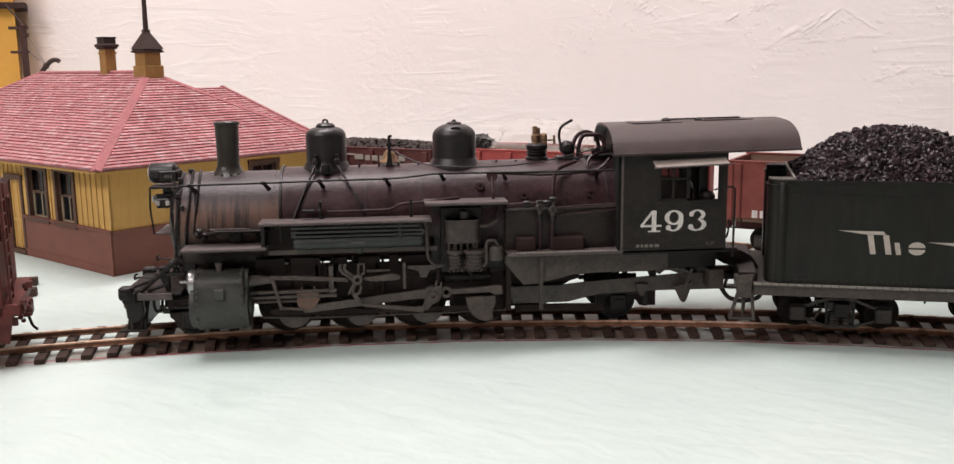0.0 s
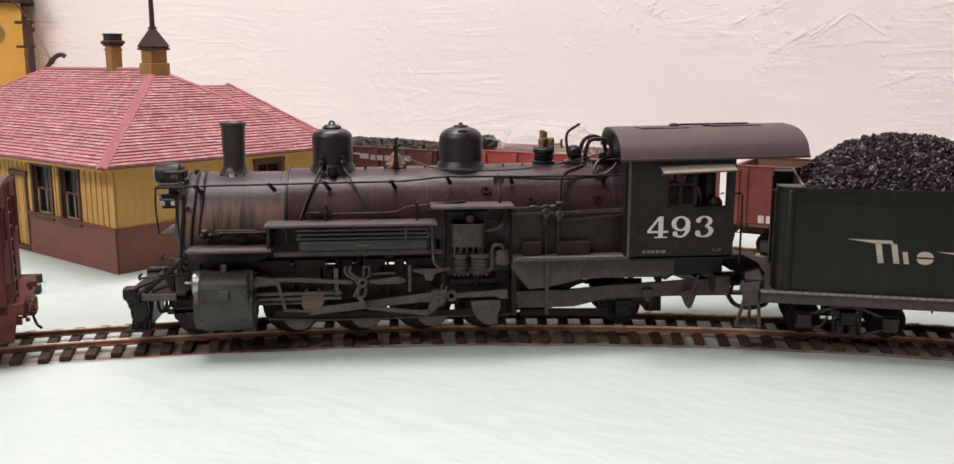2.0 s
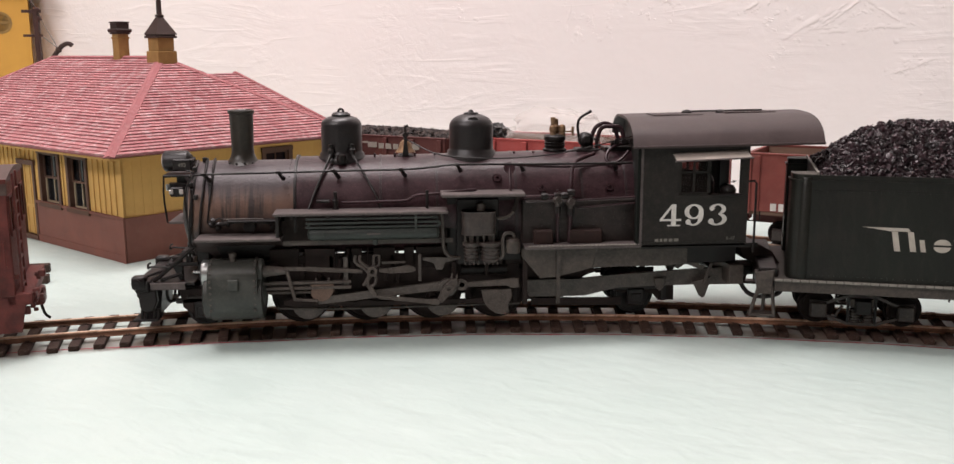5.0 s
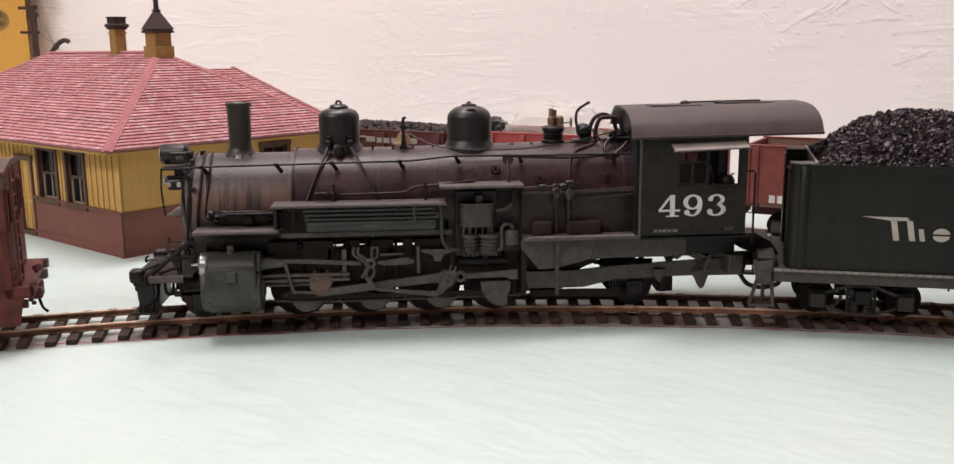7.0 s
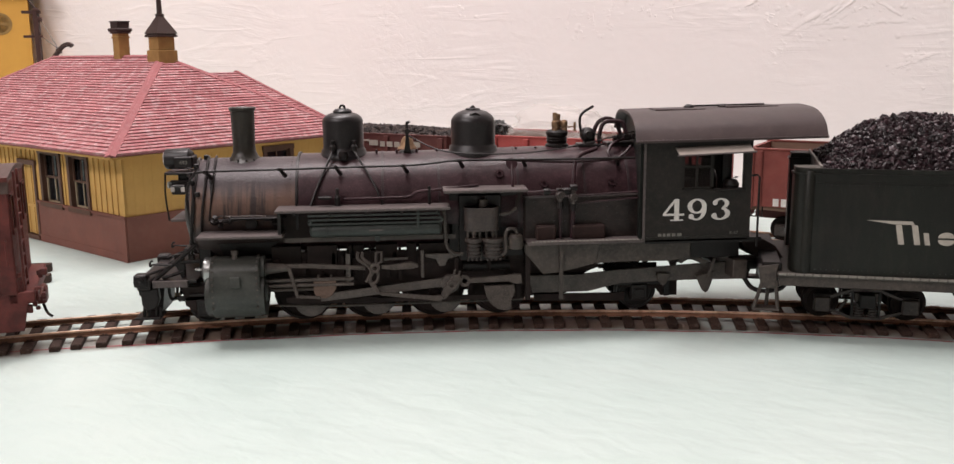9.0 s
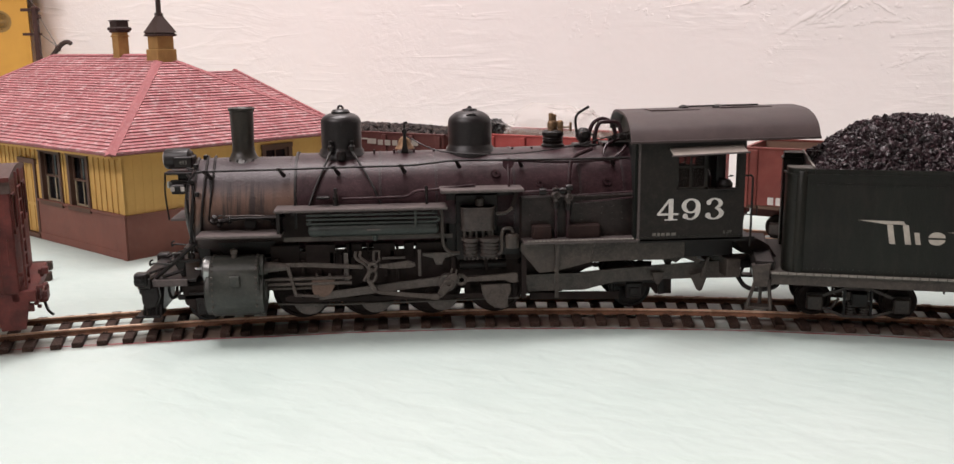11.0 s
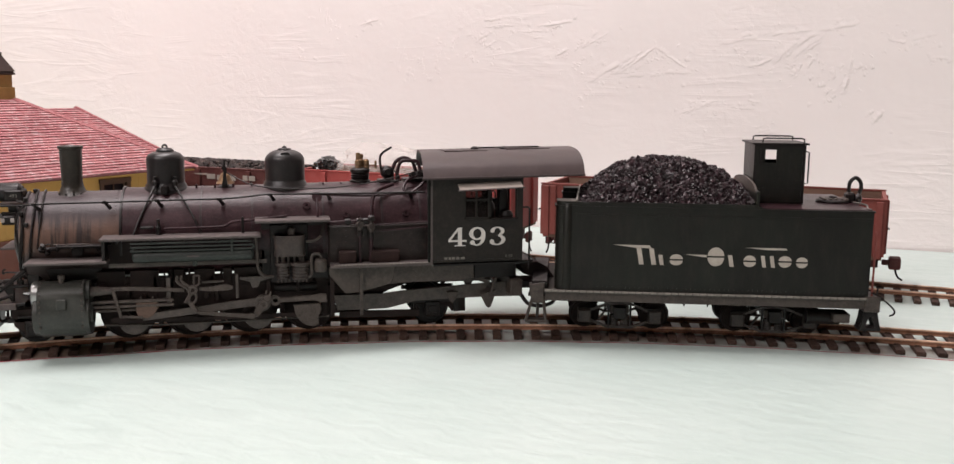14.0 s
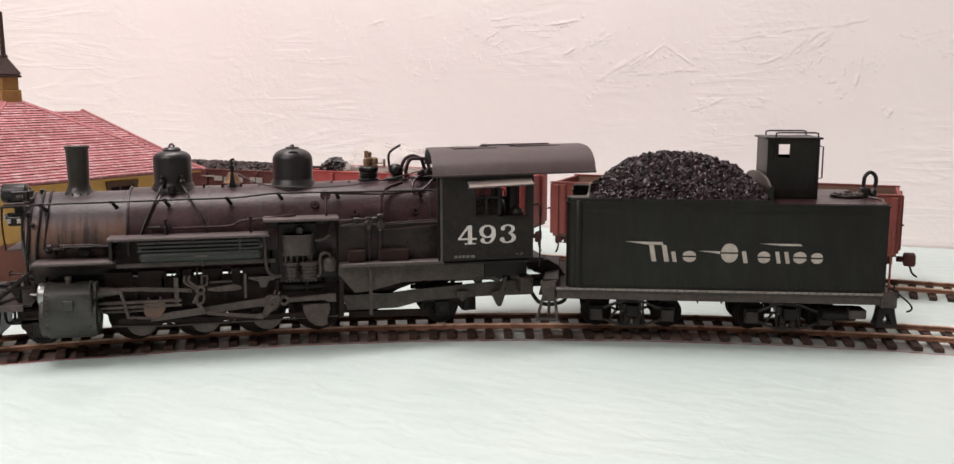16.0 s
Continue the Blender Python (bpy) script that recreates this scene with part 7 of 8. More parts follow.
def tender():
    T = thing("tender", "dark green-black rectangular coal tender with white emblem lettering", "tender", *TENDER_AT, 0, TENDER_TURN)
    # frame deck and sills
    part("deck_frame", box(B(), -0.45, 13.2, -0.12, TW + 0.12, 2.46, 2.58, 0.02), DECKEDGE, T)
    for y in (0.0, TW - 0.22):
        part("side_sill", box(B(), -0.4, 13.1, y, y + 0.22, 2.08, 2.46, 0.02), GREENBLACK, T)
    strip = B()
    for k in range(45):
        box(strip, -0.42 + 0.302 * k, -0.15 + 0.302 * k, -0.15, -0.10, 2.50, 2.59, 0.01)
    part("edge_strip", strip, EDGELIGHT, T)["kind"] = "stuff"
    part("centre_sill", box(B(), 0.3, 13.1, 1.8, 4.3, 1.7, 2.46), BLACK, T)
    # tank
    tank = part("tank", prism(B(), tank_outline(0.0), 2.58, 6.22, "xy"), TENDER, T, "dark green-black tank side", angle=25)
    part("tank_rim", prism(B(), tank_outline(0.05), 6.20, 6.27, "xy"), TENDER, tank, angle=25)
    part("front_column", lathe(B(), [(0.24, 2.58), (0.24, 6.3), (0.2, 6.36), (0.0, 6.37)], (0.5, 0.16, 0), (0, 0, 1), 20), TENDER, tank)
    for near in (True, False):
        leg = part("tank_leg", prism(B(), leg_outline(near), 6.27, 6.44, "xy"), TENDER, T, angle=25)
        part("leg_cap", prism(B(), leg_outline(near), 6.44, 6.47, "xy"), DECKEDGE, leg, "dusty grey top of the front leg")
    part("coal_bulkhead", prism(B(), [(0.86, 0.95), (0.93, 0.95), (1.13, TW - 0.95), (1.06, TW - 0.95)], 2.6, 6.46, "xy"), BLACK, T)
    part("bulkhead_edge", prism(B(), [(0.83, 0.06), (0.91, 0.06), (1.17, TW - 0.06), (1.09, TW - 0.06)], 6.47, 6.54, "xy"), EDGELIGHT, T, "pale worn edge of the coal bulkhead")
    # coal boards
    for y0, y1 in ((-0.02, 0.08), (TW - 0.08, TW + 0.02)):
        part("coal_board", prism(B(), [(0.92, 6.25), (8.85, 6.25), (8.35, 6.45), (0.92, 6.45)], y0, y1, "xz"), TENDER, T)
    rivets = B()
    for k in range(62):
        for z in (5.86, 2.74):
            bmesh.ops.create_cube(rivets, size=0.045, matrix=Matrix.Translation((0.85 + 0.2 * k, 0.0, z)))
    part("rivet_row", rivets, TENDER, tank)["kind"] = "stuff"
    part("belt_seam", box(B(), 0.75, 13.2, -0.02, 0.0, 5.92, 5.95), TENDER, tank)
    part("bunker_back", box(B(), 8.42, 8.56, 0.1, TW - 0.1, 6.2, 7.0, 0.02), TENDER, T)
    part("bunker_back_arch", prism(B(), [(0.3, 6.9)] + [(3.05 - 2.6 * math.cos(radians(a)), 6.9 + 0.5 * math.sin(radians(a))) for a in range(15, 170, 12)] + [(5.8, 6.9)], 8.42, 8.52, "yz"), GEAR, T)
    # doghouse
    dx0, dx1, dy0, dy1, dz0, dz1 = 8.60, 10.78, 1.95, 4.15, 6.24, 8.88
    wz0, wz1 = 8.08, 8.66
    dh = part("doghouse", box(B(), dx0, dx1, dy0, dy1, dz0, dz0 + 0.12), TENDER, T, "small black doghouse shelter on the tender deck")
    for y0, y1 in ((dy0, dy0 + 0.06), (dy1 - 0.06, dy1)):
        bm = B()
        wx0, wx1 = (9.08, 9.56) if y0 == dy0 else (8.72, 10.05)
        cx, cz = [dx0, wx0, wx1, dx1], [dz0, wz0, wz1, dz1]
        vs = {(a, b, y): bm.verts.new((a, y, b)) for a in cx for b in cz for y in (y0, y1)}
        cells = {(i, j) for i in range(3) for j in range(3)} - {(1, 1)}
        for i, j in cells:
            q = [(cx[i], cz[j]), (cx[i + 1], cz[j]), (cx[i + 1], cz[j + 1]), (cx[i], cz[j + 1])]
            bm.faces.new([vs[(*k, y0)] for k in q])
            bm.faces.new([vs[(*k, y1)] for k in q[::-1]])
            for n, (di, dj) in enumerate(((0, -1), (1, 0), (0, 1), (-1, 0))):
                if (i + di, j + dj) not in cells:
                    k, m = q[n], q[(n + 1) % 4]
                    bm.faces.new((vs[(*k, y0)], vs[(*k, y1)], vs[(*m, y1)], vs[(*m, y0)]))
        part("doghouse_side", bm, TENDER, dh)
    part("doghouse_end", box(B(), dx0, dx0 + 0.06, dy0 + 0.06, dy1 - 0.06, dz0, dz1), TENDER, dh)
    part("doghouse_end", box(B(), dx1 - 0.06, dx1, dy0 + 0.06, dy1 - 0.06, dz0, dz1), TENDER, dh)
    part("doghouse_roof", box(B(), dx0 - 0.12, dx1 + 0.14, dy0 - 0.12, dy1 + 0.12, dz1, dz1 + 0.08, 0.02), BLACK, dh)
    part("window_hood", box(B(), 8.84, 8.96, dy0 - 0.06, dy0, 7.95, 8.72, 0.02), BLACK, dh)
    part("corner_angle", box(B(), dx1 - 0.10, dx1 + 0.02, dy0 - 0.03, dy0, dz0, dz1), BLACK, dh)
    part("corner_angle", box(B(), dx0, dx0 + 0.08, dy0 - 0.02, dy0, dz0, dz1), BLACK, dh)
    part("eave_band", box(B(), dx0, dx1, dy0 - 0.02, dy0, dz1 - 0.14, dz1), BLACK, dh)
    for y in (dy0 + 0.05, dy1 - 0.05):
        part("roof_rail", tube(B(), [(dx0 + 0.35, y, dz1 + 0.08), (dx0 + 0.36, y, dz1 + 0.25), (dx0 + 0.5, y, dz1 + 0.28), (dx1 - 0.2, y, dz1 + 0.28), (dx1 - 0.06, y, dz1 + 0.25), (dx1 - 0.05, y, dz1 + 0.08)], 0.035, 6, smooth=False), BLACK, dh)
    part("grab_rail", tube(B(), [(dx1, dy0 + 0.2, 8.6), (dx1 + 0.22, dy0 + 0.2, 8.55), (dx1 + 0.22, dy0 + 0.2, 7.2), (dx1, dy0 + 0.2, 7.15)], 0.035, 6, smooth=False), BLACK, dh)
    for z in (6.6, 6.95, 7.3):
        part("seam", box(B(), dx0, dx1, dy0 - 0.012, dy0, z, z + 0.03), BLACK, dh)
    # rear deck: filler hatch, hose hanger, coil
    hatch = part("filler_hatch", lathe(B(), [(0.0, 0.0), (0.72, 0.0), (0.74, 0.06), (0.70, 0.12), (0.2, 0.16), (0.16, 0.26), (0.0, 0.28)], (12.35, 2.9, 6.30), (0, 0, 1), 28), BLACK, T, "round dark filler hatch")
    bm = B()
    for k in range(5):
        box(bm, 11.85 + 0.24 * k, 11.97 + 0.24 * k, 2.45, 3.3, 6.42, 6.5, 0.02)
    part("hatch_clamp", bm, GEAR, hatch)
    lamp = part("rear_lamp", box(B(), 12.85, 13.25, 2.6, 3.1, 6.25, 6.75, 0.08), BLACK, T)
    part("lamp_knob", lathe(B(), [(0.0, 0.0), (0.2, 0.02), (0.24, 0.14), (0.16, 0.26), (0.0, 0.3)], (13.25, 2.7, 6.5), (1, -0.3, 0), 14), BLACK, lamp)
    part("hanger_loop", tube(B(), [(13.02, 2.9, 6.3), (13.02, 2.9, 7.0), (13.08, 2.9, 7.25), (13.28, 2.9, 7.4), (13.48, 2.9, 7.25), (13.54, 2.9, 7.0), (13.48, 2.9, 6.7)], 0.085, 10), BLACK, T)
    part("deck_hose", tube(B(), [(13.1, 2.4, 6.35), (13.4, 1.6, 6.34), (13.15, 0.6, 6.32), (13.2, 0.2, 6.30)], 0.05, 6), GEAR, T)
    part("rear_deck_plate", box(B(), 8.6, 13.2, 0.1, TW - 0.1, 6.24, 6.30), BOILER, T)
    # ends, steps, couplers, piping
    for y in (0.1, TW - 0.9):
        st = tube(B(), [(-0.95, y + 0.1, 2.2), (-1.24, y + 0.05, 1.14)], 0.07, 6, smooth=False)
        tube(st, [(-0.48, y + 0.1, 2.2), (-0.38, y + 0.05, 1.14)], 0.07, 6, smooth=False)
        tube(st, [(-0.72, y + 0.5, 2.2), (-0.75, y + 0.5, 1.14)], 0.07, 6, smooth=False)
        box(st, -1.30, -0.32, y - 0.02, y + 0.55, 1.06, 1.16, 0.02)
        part("step", st, GREENBLACK, T)
        part("step_plate", prism(B(), [(-1.12, 2.75), (-0.42, 2.85), (-0.50, 1.92), (-1.0, 1.92)], y, y + 0.5, "xz", 0.03), GREENBLACK, T)
        rear = B()
        for yy in (y, y + 0.6):
            prism(rear, [(13.16, 2.0), (13.36, 2.0), (13.36, 1.62), (13.22, 1.2), (13.02, 1.2), (13.12, 1.6)], yy, yy + 0.1, "xz", 0.02)
            prism(rear, [(13.52, 2.0), (13.72, 2.0), (13.76, 1.6), (13.88, 1.2), (13.66, 1.2), (13.52, 1.62)], yy, yy + 0.1, "xz", 0.02)
            prism(rear, [(13.16, 2.0), (13.72, 2.0), (13.72, 1.72), (13.16, 1.72)], yy, yy + 0.08, "xz")
        box(rear, 13.0, 13.9, y, y + 0.7, 1.1, 1.24, 0.02)
        part("rear_step", rear, BLACK, T)
    part("rear_beam", box(B(), 13.1, 13.76, -0.05, TW + 0.05, 1.95, 2.63, 0.04), GREENBLACK, T)
    part("front_beam", box(B(), -1.0, -0.3, 0.2, TW - 0.2, 2.0, 2.9, 0.04), BLACK, T)
    part("rear_coupler", box(B(), 13.7, 14.6, 2.75, 3.35, 1.5, 2.0, 0.08), BLACK, T)
    part("lift_lever", tube(B(), [(13.3, 0.15, 2.9), (13.75, 0.1, 2.6), (14.2, 0.1, 2.25), (14.4, 0.1, 2.0), (14.35, 0.1, 1.85), (14.2, 0.1, 1.8)], 0.04, 6), BLACK, T)
    part("rear_grab", tube(B(), [(13.35, 0.0, 2.8), (13.55, -0.05, 2.75), (13.6, -0.05, 3.0)], 0.035, 6), BLACK, T)
    part("rear_rail", tube(B(), [(13.42, 0.1, 5.4), (13.42, 0.1, 2.5)], 0.045, 6, smooth=False), MAROON, T)
    part("brake_cylinder", cyl(B(), (11.0, 1.1, 1.45), (12.4, 1.1, 1.45), 0.34, seg=16), BLACK, T)
    part("brake_box", box(B(), 12.0, 12.7, 0.4, 1.3, 1.35, 1.75, 0.04), GREENBLACK, T)
    for x in (5.6, 6.6, 13.0):
        part("drain_cock", cyl(B(), (x, 0.15, 2.12), (x, 0.15, 1.96), 0.05, 0.03, 8), BLACK, T)
    arch_bar_truck(T, 2.93, 0.64, 1.57)
    arch_bar_truck(T, 9.72, 0.64, 1.57)
    tender_emblem(tank)
    return T


def tender_emblem(tank):
    """The white emblem: plain strokes and flying bars in place of its letters."""
    y0, y1 = -0.006, 0.002

    def patch(name, outline):
        part(name, prism(B(), outline, y0, y1, "xz"), EMBLEM, tank)

    def bun(cx, cz, rx, rz):
        for s in (-1, 1):
            arc = [(cx + rx * math.cos(radians(a)), cz + s * (0.035 + (rz - 0.035) * math.sin(radians(a)))) for a in range(0, 181, 15)]
            patch("emblem_half_round", arc)

    def stroke(x, w, z1):
        patch("emblem_block", [(x, z1), (x + w, z1), (x + w + 0.18 * (z1 - 3.78), 3.78), (x + 0.18 * (z1 - 3.78), 3.78)])

    # flying bars, with plain strokes and half rounds in place of the letters
    patch("emblem_bar", [(2.46, 4.63), (4.02, 4.62), (4.10, 4.50), (3.43, 4.50)])
    patch("emblem_bar", [(5.51, 4.27), (6.44, 4.26), (6.44, 4.15)])
    patch("emblem_bar", [(8.05, 4.62), (9.73, 4.62), (9.80, 4.53), (8.93, 4.53)])
    for x, w, z1 in ((3.47, 0.20, 4.49), (4.00, 0.20, 4.49), (4.40, 0.17, 4.22), (7.33, 0.18, 4.27), (8.70, 0.16, 4.28), (9.07, 0.16, 4.28)):
        stroke(x, w, z1)
    for cx, cz, rx, rz in ((5.17, 4.02, 0.28, 0.24), (6.83, 4.19, 0.35, 0.41), (8.25, 4.03, 0.26, 0.25), (9.72, 4.04, 0.27, 0.25), (10.42, 4.02, 0.24, 0.23)):
        bun(cx, cz, rx, rz)


tender()


def coal_load():
    """Loose coal heaped over the tender's bunker: a core and a great many broken lumps."""
    rnd = random.Random(21)

    def top(x, y):
        v = (y - 3.05) / 2.9
        u = (x - 4.75) / 3.95
        ridge = 8.18 - 1.62 * abs(u) ** 2.3
        if x < 2.6:
            ridge -= 0.18 * (2.6 - x)
        edge = 6.42
        return edge + max(0.0, ridge - edge) * max(0.0, 1 - abs(v) ** 1.9) + 0.13 * noise.noise(Vector((x * 1.3, y * 1.3, 3))) + 0.13 * noise.noise(Vector((x * 3.6, y * 3.6, 7)))
    verts, faces = [], []
    nx, ny = 40, 26
    for i in range(nx + 1):
        for j in range(ny + 1):
            y = 0.1 + 5.9 * j / ny
            x = 1.0 + 0.045 * y + (7.37 - 0.045 * y) * i / nx
            verts.append((x, y, top(x, y) - 0.14))
    for i in range(nx):
        for j in range(ny):
            a = i * (ny + 1) + j
            faces.append((a, a + ny + 1, a + ny + 2, a + 1))
    ico = B()
    bmesh.ops.create_icosphere(ico, subdivisions=1, radius=1.0)
    iv = [v.co.copy() for v in ico.verts]
    jf = [[v.index for v in f.verts] for f in ico.faces]
    ico.free()
    for k in range(13000):
        y = rnd.uniform(0.12, 6.0) if k % 3 else rnd.uniform(0.12, 3.2)
        x = rnd.uniform(1.02 + 0.045 * y, 8.35)
        z = top(x, y) - rnd.uniform(0.0, 0.14) + (rnd.uniform(0.0, 0.10) if k % 9 == 0 else 0.0)
        r = rnd.choice((0.035, 0.04, 0.05, 0.06, 0.075, 0.09, 0.13)) * rnd.uniform(0.8, 1.2)
        turn = Euler((rnd.uniform(0, 6.3), rnd.uniform(0, 6.3), rnd.uniform(0, 6.3))).to_matrix()
        n = len(verts)
        sx, sy, sz = rnd.uniform(0.7, 1.3), rnd.uniform(0.6, 1.1), rnd.uniform(0.5, 0.95)
        for v in iv:
            q = turn @ Vector((v.x * sx, v.y * sy, v.z * sz)) * r * rnd.uniform(0.55, 1.3)
            verts.append((x + q.x, y + q.y, z + q.z))
        faces += [tuple(n + i for i in f) for f in jf]
    me = bpy.data.meshes.new("coal")
    me.from_pydata([tuple(CM * c for c in v) for v in verts], [], faces)
    me.materials.append(COAL)
    ob = new("coal", me)
    ob.matrix_basis = pose(CM * TENDER_AT[0], CM * TENDER_AT[1], 0, 0, 0, TENDER_TURN)
    tagged(ob, "heap of glossy black coal filling the tender bunker", "coal", kind="stuff")


coal_load()


# ---- cars on the straight track behind ----
def along_back(s, y=0.0):
    a = radians(BACK_TURN)
    return BACK_AT[0] + s * math.cos(a) - y * math.sin(a), BACK_AT[1] + s * math.sin(a) + y * math.cos(a)


def coupler(parent, x, y, z, way, material, k=1.0):
    way = way * k
    bm = box(B(), *sorted((x, x + way * 0.55)), y - 0.14, y + 0.14, z - 0.14, z + 0.14, 0.03)
    part("coupler_shank", bm, material, parent)
    bm = box(B(), *sorted((x + way * 0.4, x + way * 1.15)), y - 0.42, y + 0.38, z - 0.34, z + 0.34, 0.12, 2)
    part("coupler_head", bm, material, parent)
    part("uncoupling_pin", tube(B(), [(x + way * 0.8, y, z - 0.3), (x + way * 1.0, y, z - 0.75), (x + way * 1.3, y, z - 0.95)], 0.06, 6), BLACK, parent)


def gondola(name_label, length, z0, z1, paint, s_left, posts, group="cars on the straight track", marks=True):
    x, y = along_back(s_left)
    g = thing("gondola_car", name_label, "railway car", x, y, 0, BACK_TURN, group)
    hw = 2.62
    for s in (-1, 1):
        side = part("car_side", box(B(), 0, length, *sorted((s * (hw - 0.22), s * hw)), z0, z1, 0.02), paint, g)
        planks = 1 if marks else 5
        for k in range(1, planks):
            z = z0 + (z1 - z0) * k / planks
            part("plank_gap", box(B(), 0.02, length - 0.02, *sorted((s * hw, s * (hw + 0.010))), z - 0.015, z + 0.015), paint, side)
        for k in range(posts):
            px = 0.35 + (length - 0.7) * k / (posts - 1)
            part("stake", box(B(), px - 0.17, px + 0.17, *sorted((s * hw, s * (hw + 0.2))), z0 - 0.1, z1 - 0.06, 0.03), paint, side)
        part("top_rail", box(B(), -0.05, length + 0.05, *sorted((s * (hw - 0.26), s * (hw + 0.05))), z1, z1 + 0.07), paint, side)
        part("inner_lining", box(B(), 0.2, length - 0.2, *sorted((s * (hw - 0.25), s * (hw - 0.22))), z0 + 0.2, z1 - 0.05), CARINNER, side)
        if marks and s < 0:
            part("corner_plate", box(B(), -0.02, 0.95, -hw - 0.1, -hw, z0, z1 - 0.06, 0.02), paint, side)
            riv = B()
            for k in range(20):
                bmesh.ops.create_cube(riv, size=0.06, matrix=Matrix.Translation((0.86, -hw - 0.1, z0 + 0.12 + 0.145 * k)))
            part("rivet_row", riv, paint, side)["kind"] = "stuff"
            for mx, w in ((1.55, 0.30), (1.97, 0.28)):
                part("lettering_bar", box(B(), mx, mx + w, -hw - 0.02, -hw - 0.013, z0 + 0.06, z0 + 0.46), WHITEPAINT, side)
    for xa, xb in ((0.0, 0.2), (length - 0.2, length)):
        end = part("car_end", box(B(), xa, xb, -hw + 0.22, hw - 0.22, z0, z1), paint, g)
        out = xa == 0.0
        for yy in (-1.5, 1.2):
            part("end_post", box(B(), *((-0.14, 0.0) if out else (length, length + 0.14)), yy, yy + 0.3, z0, z1 - 0.1, 0.02), paint, end)
        part("grab_iron", tube(B(), [(xa - 0.15 if out else xb + 0.15, 1.9, z0 + 0.9), (xa - 0.35 if out else xb + 0.35, 1.9, z0 + 0.9), (xa - 0.35 if out else xb + 0.35, 2.4, z0 + 0.9), (xa - 0.15 if out else xb + 0.15, 2.4, z0 + 0.9)], 0.03, 6, smooth=False), BLACK, end)
        coupler(g, xa if out else xb, 0.0, 1.78, -1 if out else 1, DARKMAROON, 0.85 if s_left > -30 and not out else 0.38)
        part("stirrup_step", tube(B(), [((0.3 if out else length - 0.3), -2.5, z0), ((0.3 if out else length - 0.3), -2.55, z0 - 0.55), ((1.0 if out else length - 1.0), -2.55, z0 - 0.55), ((1.0 if out else length - 1.0), -2.5, z0)], 0.04, 6, smooth=False), BLACK, g)
    part("car_floor", box(B(), 0.1, length - 0.1, -hw + 0.1, hw - 0.1, z0 - 0.2, z0 + 0.1), CARINNER, g)
    part("centre_sill", box(B(), 0.2, length - 0.2, -0.6, 0.6, 1.55, z0 - 0.2), DARKMAROON, g)
    for s in (-1, 1):
        part("truss_rod", tube(B(), [(0.4, s * 1.2, z0 - 0.1), (3.5, s * 1.2, z0 - 0.2), (6.5, s * 1.2, 1.15), (length - 6.5, s * 1.2, 1.15), (length - 3.5, s * 1.2, z0 - 0.2), (length - 0.4, s * 1.2, z0 - 0.1)], 0.045, 6, smooth=False), BLACK, g)
    arch_bar_truck(g, 3.1, 0.62, 1.3, 0.0)
    arch_bar_truck(g, length - 3.1, 0.62, 1.3, 0.0)
    return g


gondola("empty maroon wooden gondola car with plank sides", 19.1, 2.48, 5.5, MAROON, -19.15, 9)
red = gondola("bright red gondola car carrying a wrapped parcel", 15.65, 2.42, 5.6, REDCAR, -36.75, 8, marks=False)
coalcar = gondola("dark maroon gondola car heaped with coal", 17.4, 2.42, 5.42, DARKMAROON, -55.2, 9, marks=False)


def emblem_on_car(car):
    """Faded white emblem bars on the side of the coal car."""
    bm = B()
    for x, w, z in ((11.6, 0.7, 4.9), (12.45, 0.4, 4.85), (13.0, 0.45, 4.85), (13.6, 0.4, 4.85), (14.6, 0.4, 4.9), (15.1, 0.5, 4.9)):
        box(bm, x, x + w, -2.86, -2.83, z - 0.18, z + 0.16, 0.0)
    part("emblem_bar", bm, AWNING, car)
    bm = B()
    prism(bm, [(10.4, 5.05), (11.6, 5.1), (11.6, 4.98), (10.9, 4.98)], -2.86, -2.83, "xz")
    part("emblem_patch", bm, AWNING, car)


emblem_on_car(coalcar)


def coal_in_car():
    rnd = random.Random(31)
    ico = B()
    bmesh.ops.create_icosphere(ico, subdivisions=1, radius=1.0)
    iv = [v.co.copy() for v in ico.verts]
    jf = [[v.index for v in f.verts] for f in ico.faces]
    ico.free()
    verts, faces = [(0.3, -2.35, 5.3), (17.1, -2.35, 5.3), (17.1, 2.35, 5.3), (0.3, 2.35, 5.3)], [(0, 1, 2, 3)]
    for _ in range(1500):
        x, y = rnd.uniform(0.4, 17.0), rnd.uniform(-2.3, 2.3)
        z = 5.35 + 0.35 * (1 - (y / 2.35) ** 2) * (1 - ((x - 8.7) / 8.6) ** 4)
        r = rnd.uniform(0.10, 0.2)
        n = len(verts)
        for v in iv:
            q = v * r * rnd.uniform(0.7, 1.2)
            verts.append((x + q.x, y + q.y, z + q.z))
        faces += [tuple(n + i for i in f) for f in jf]
    me = bpy.data.meshes.new("coal")
    me.from_pydata([tuple(CM * c for c in v) for v in verts], [], faces)
    me.materials.append(CARCOAL)
    ob = new("coal", me)
    x, y = along_back(-55.2)
    ob.matrix_basis = pose(CM * x, CM * y, 0, 0, 0, BACK_TURN)
    tagged(ob, "dusty dark coal load lying in the dark maroon gondola", "coal", kind="stuff")


coal_in_car()


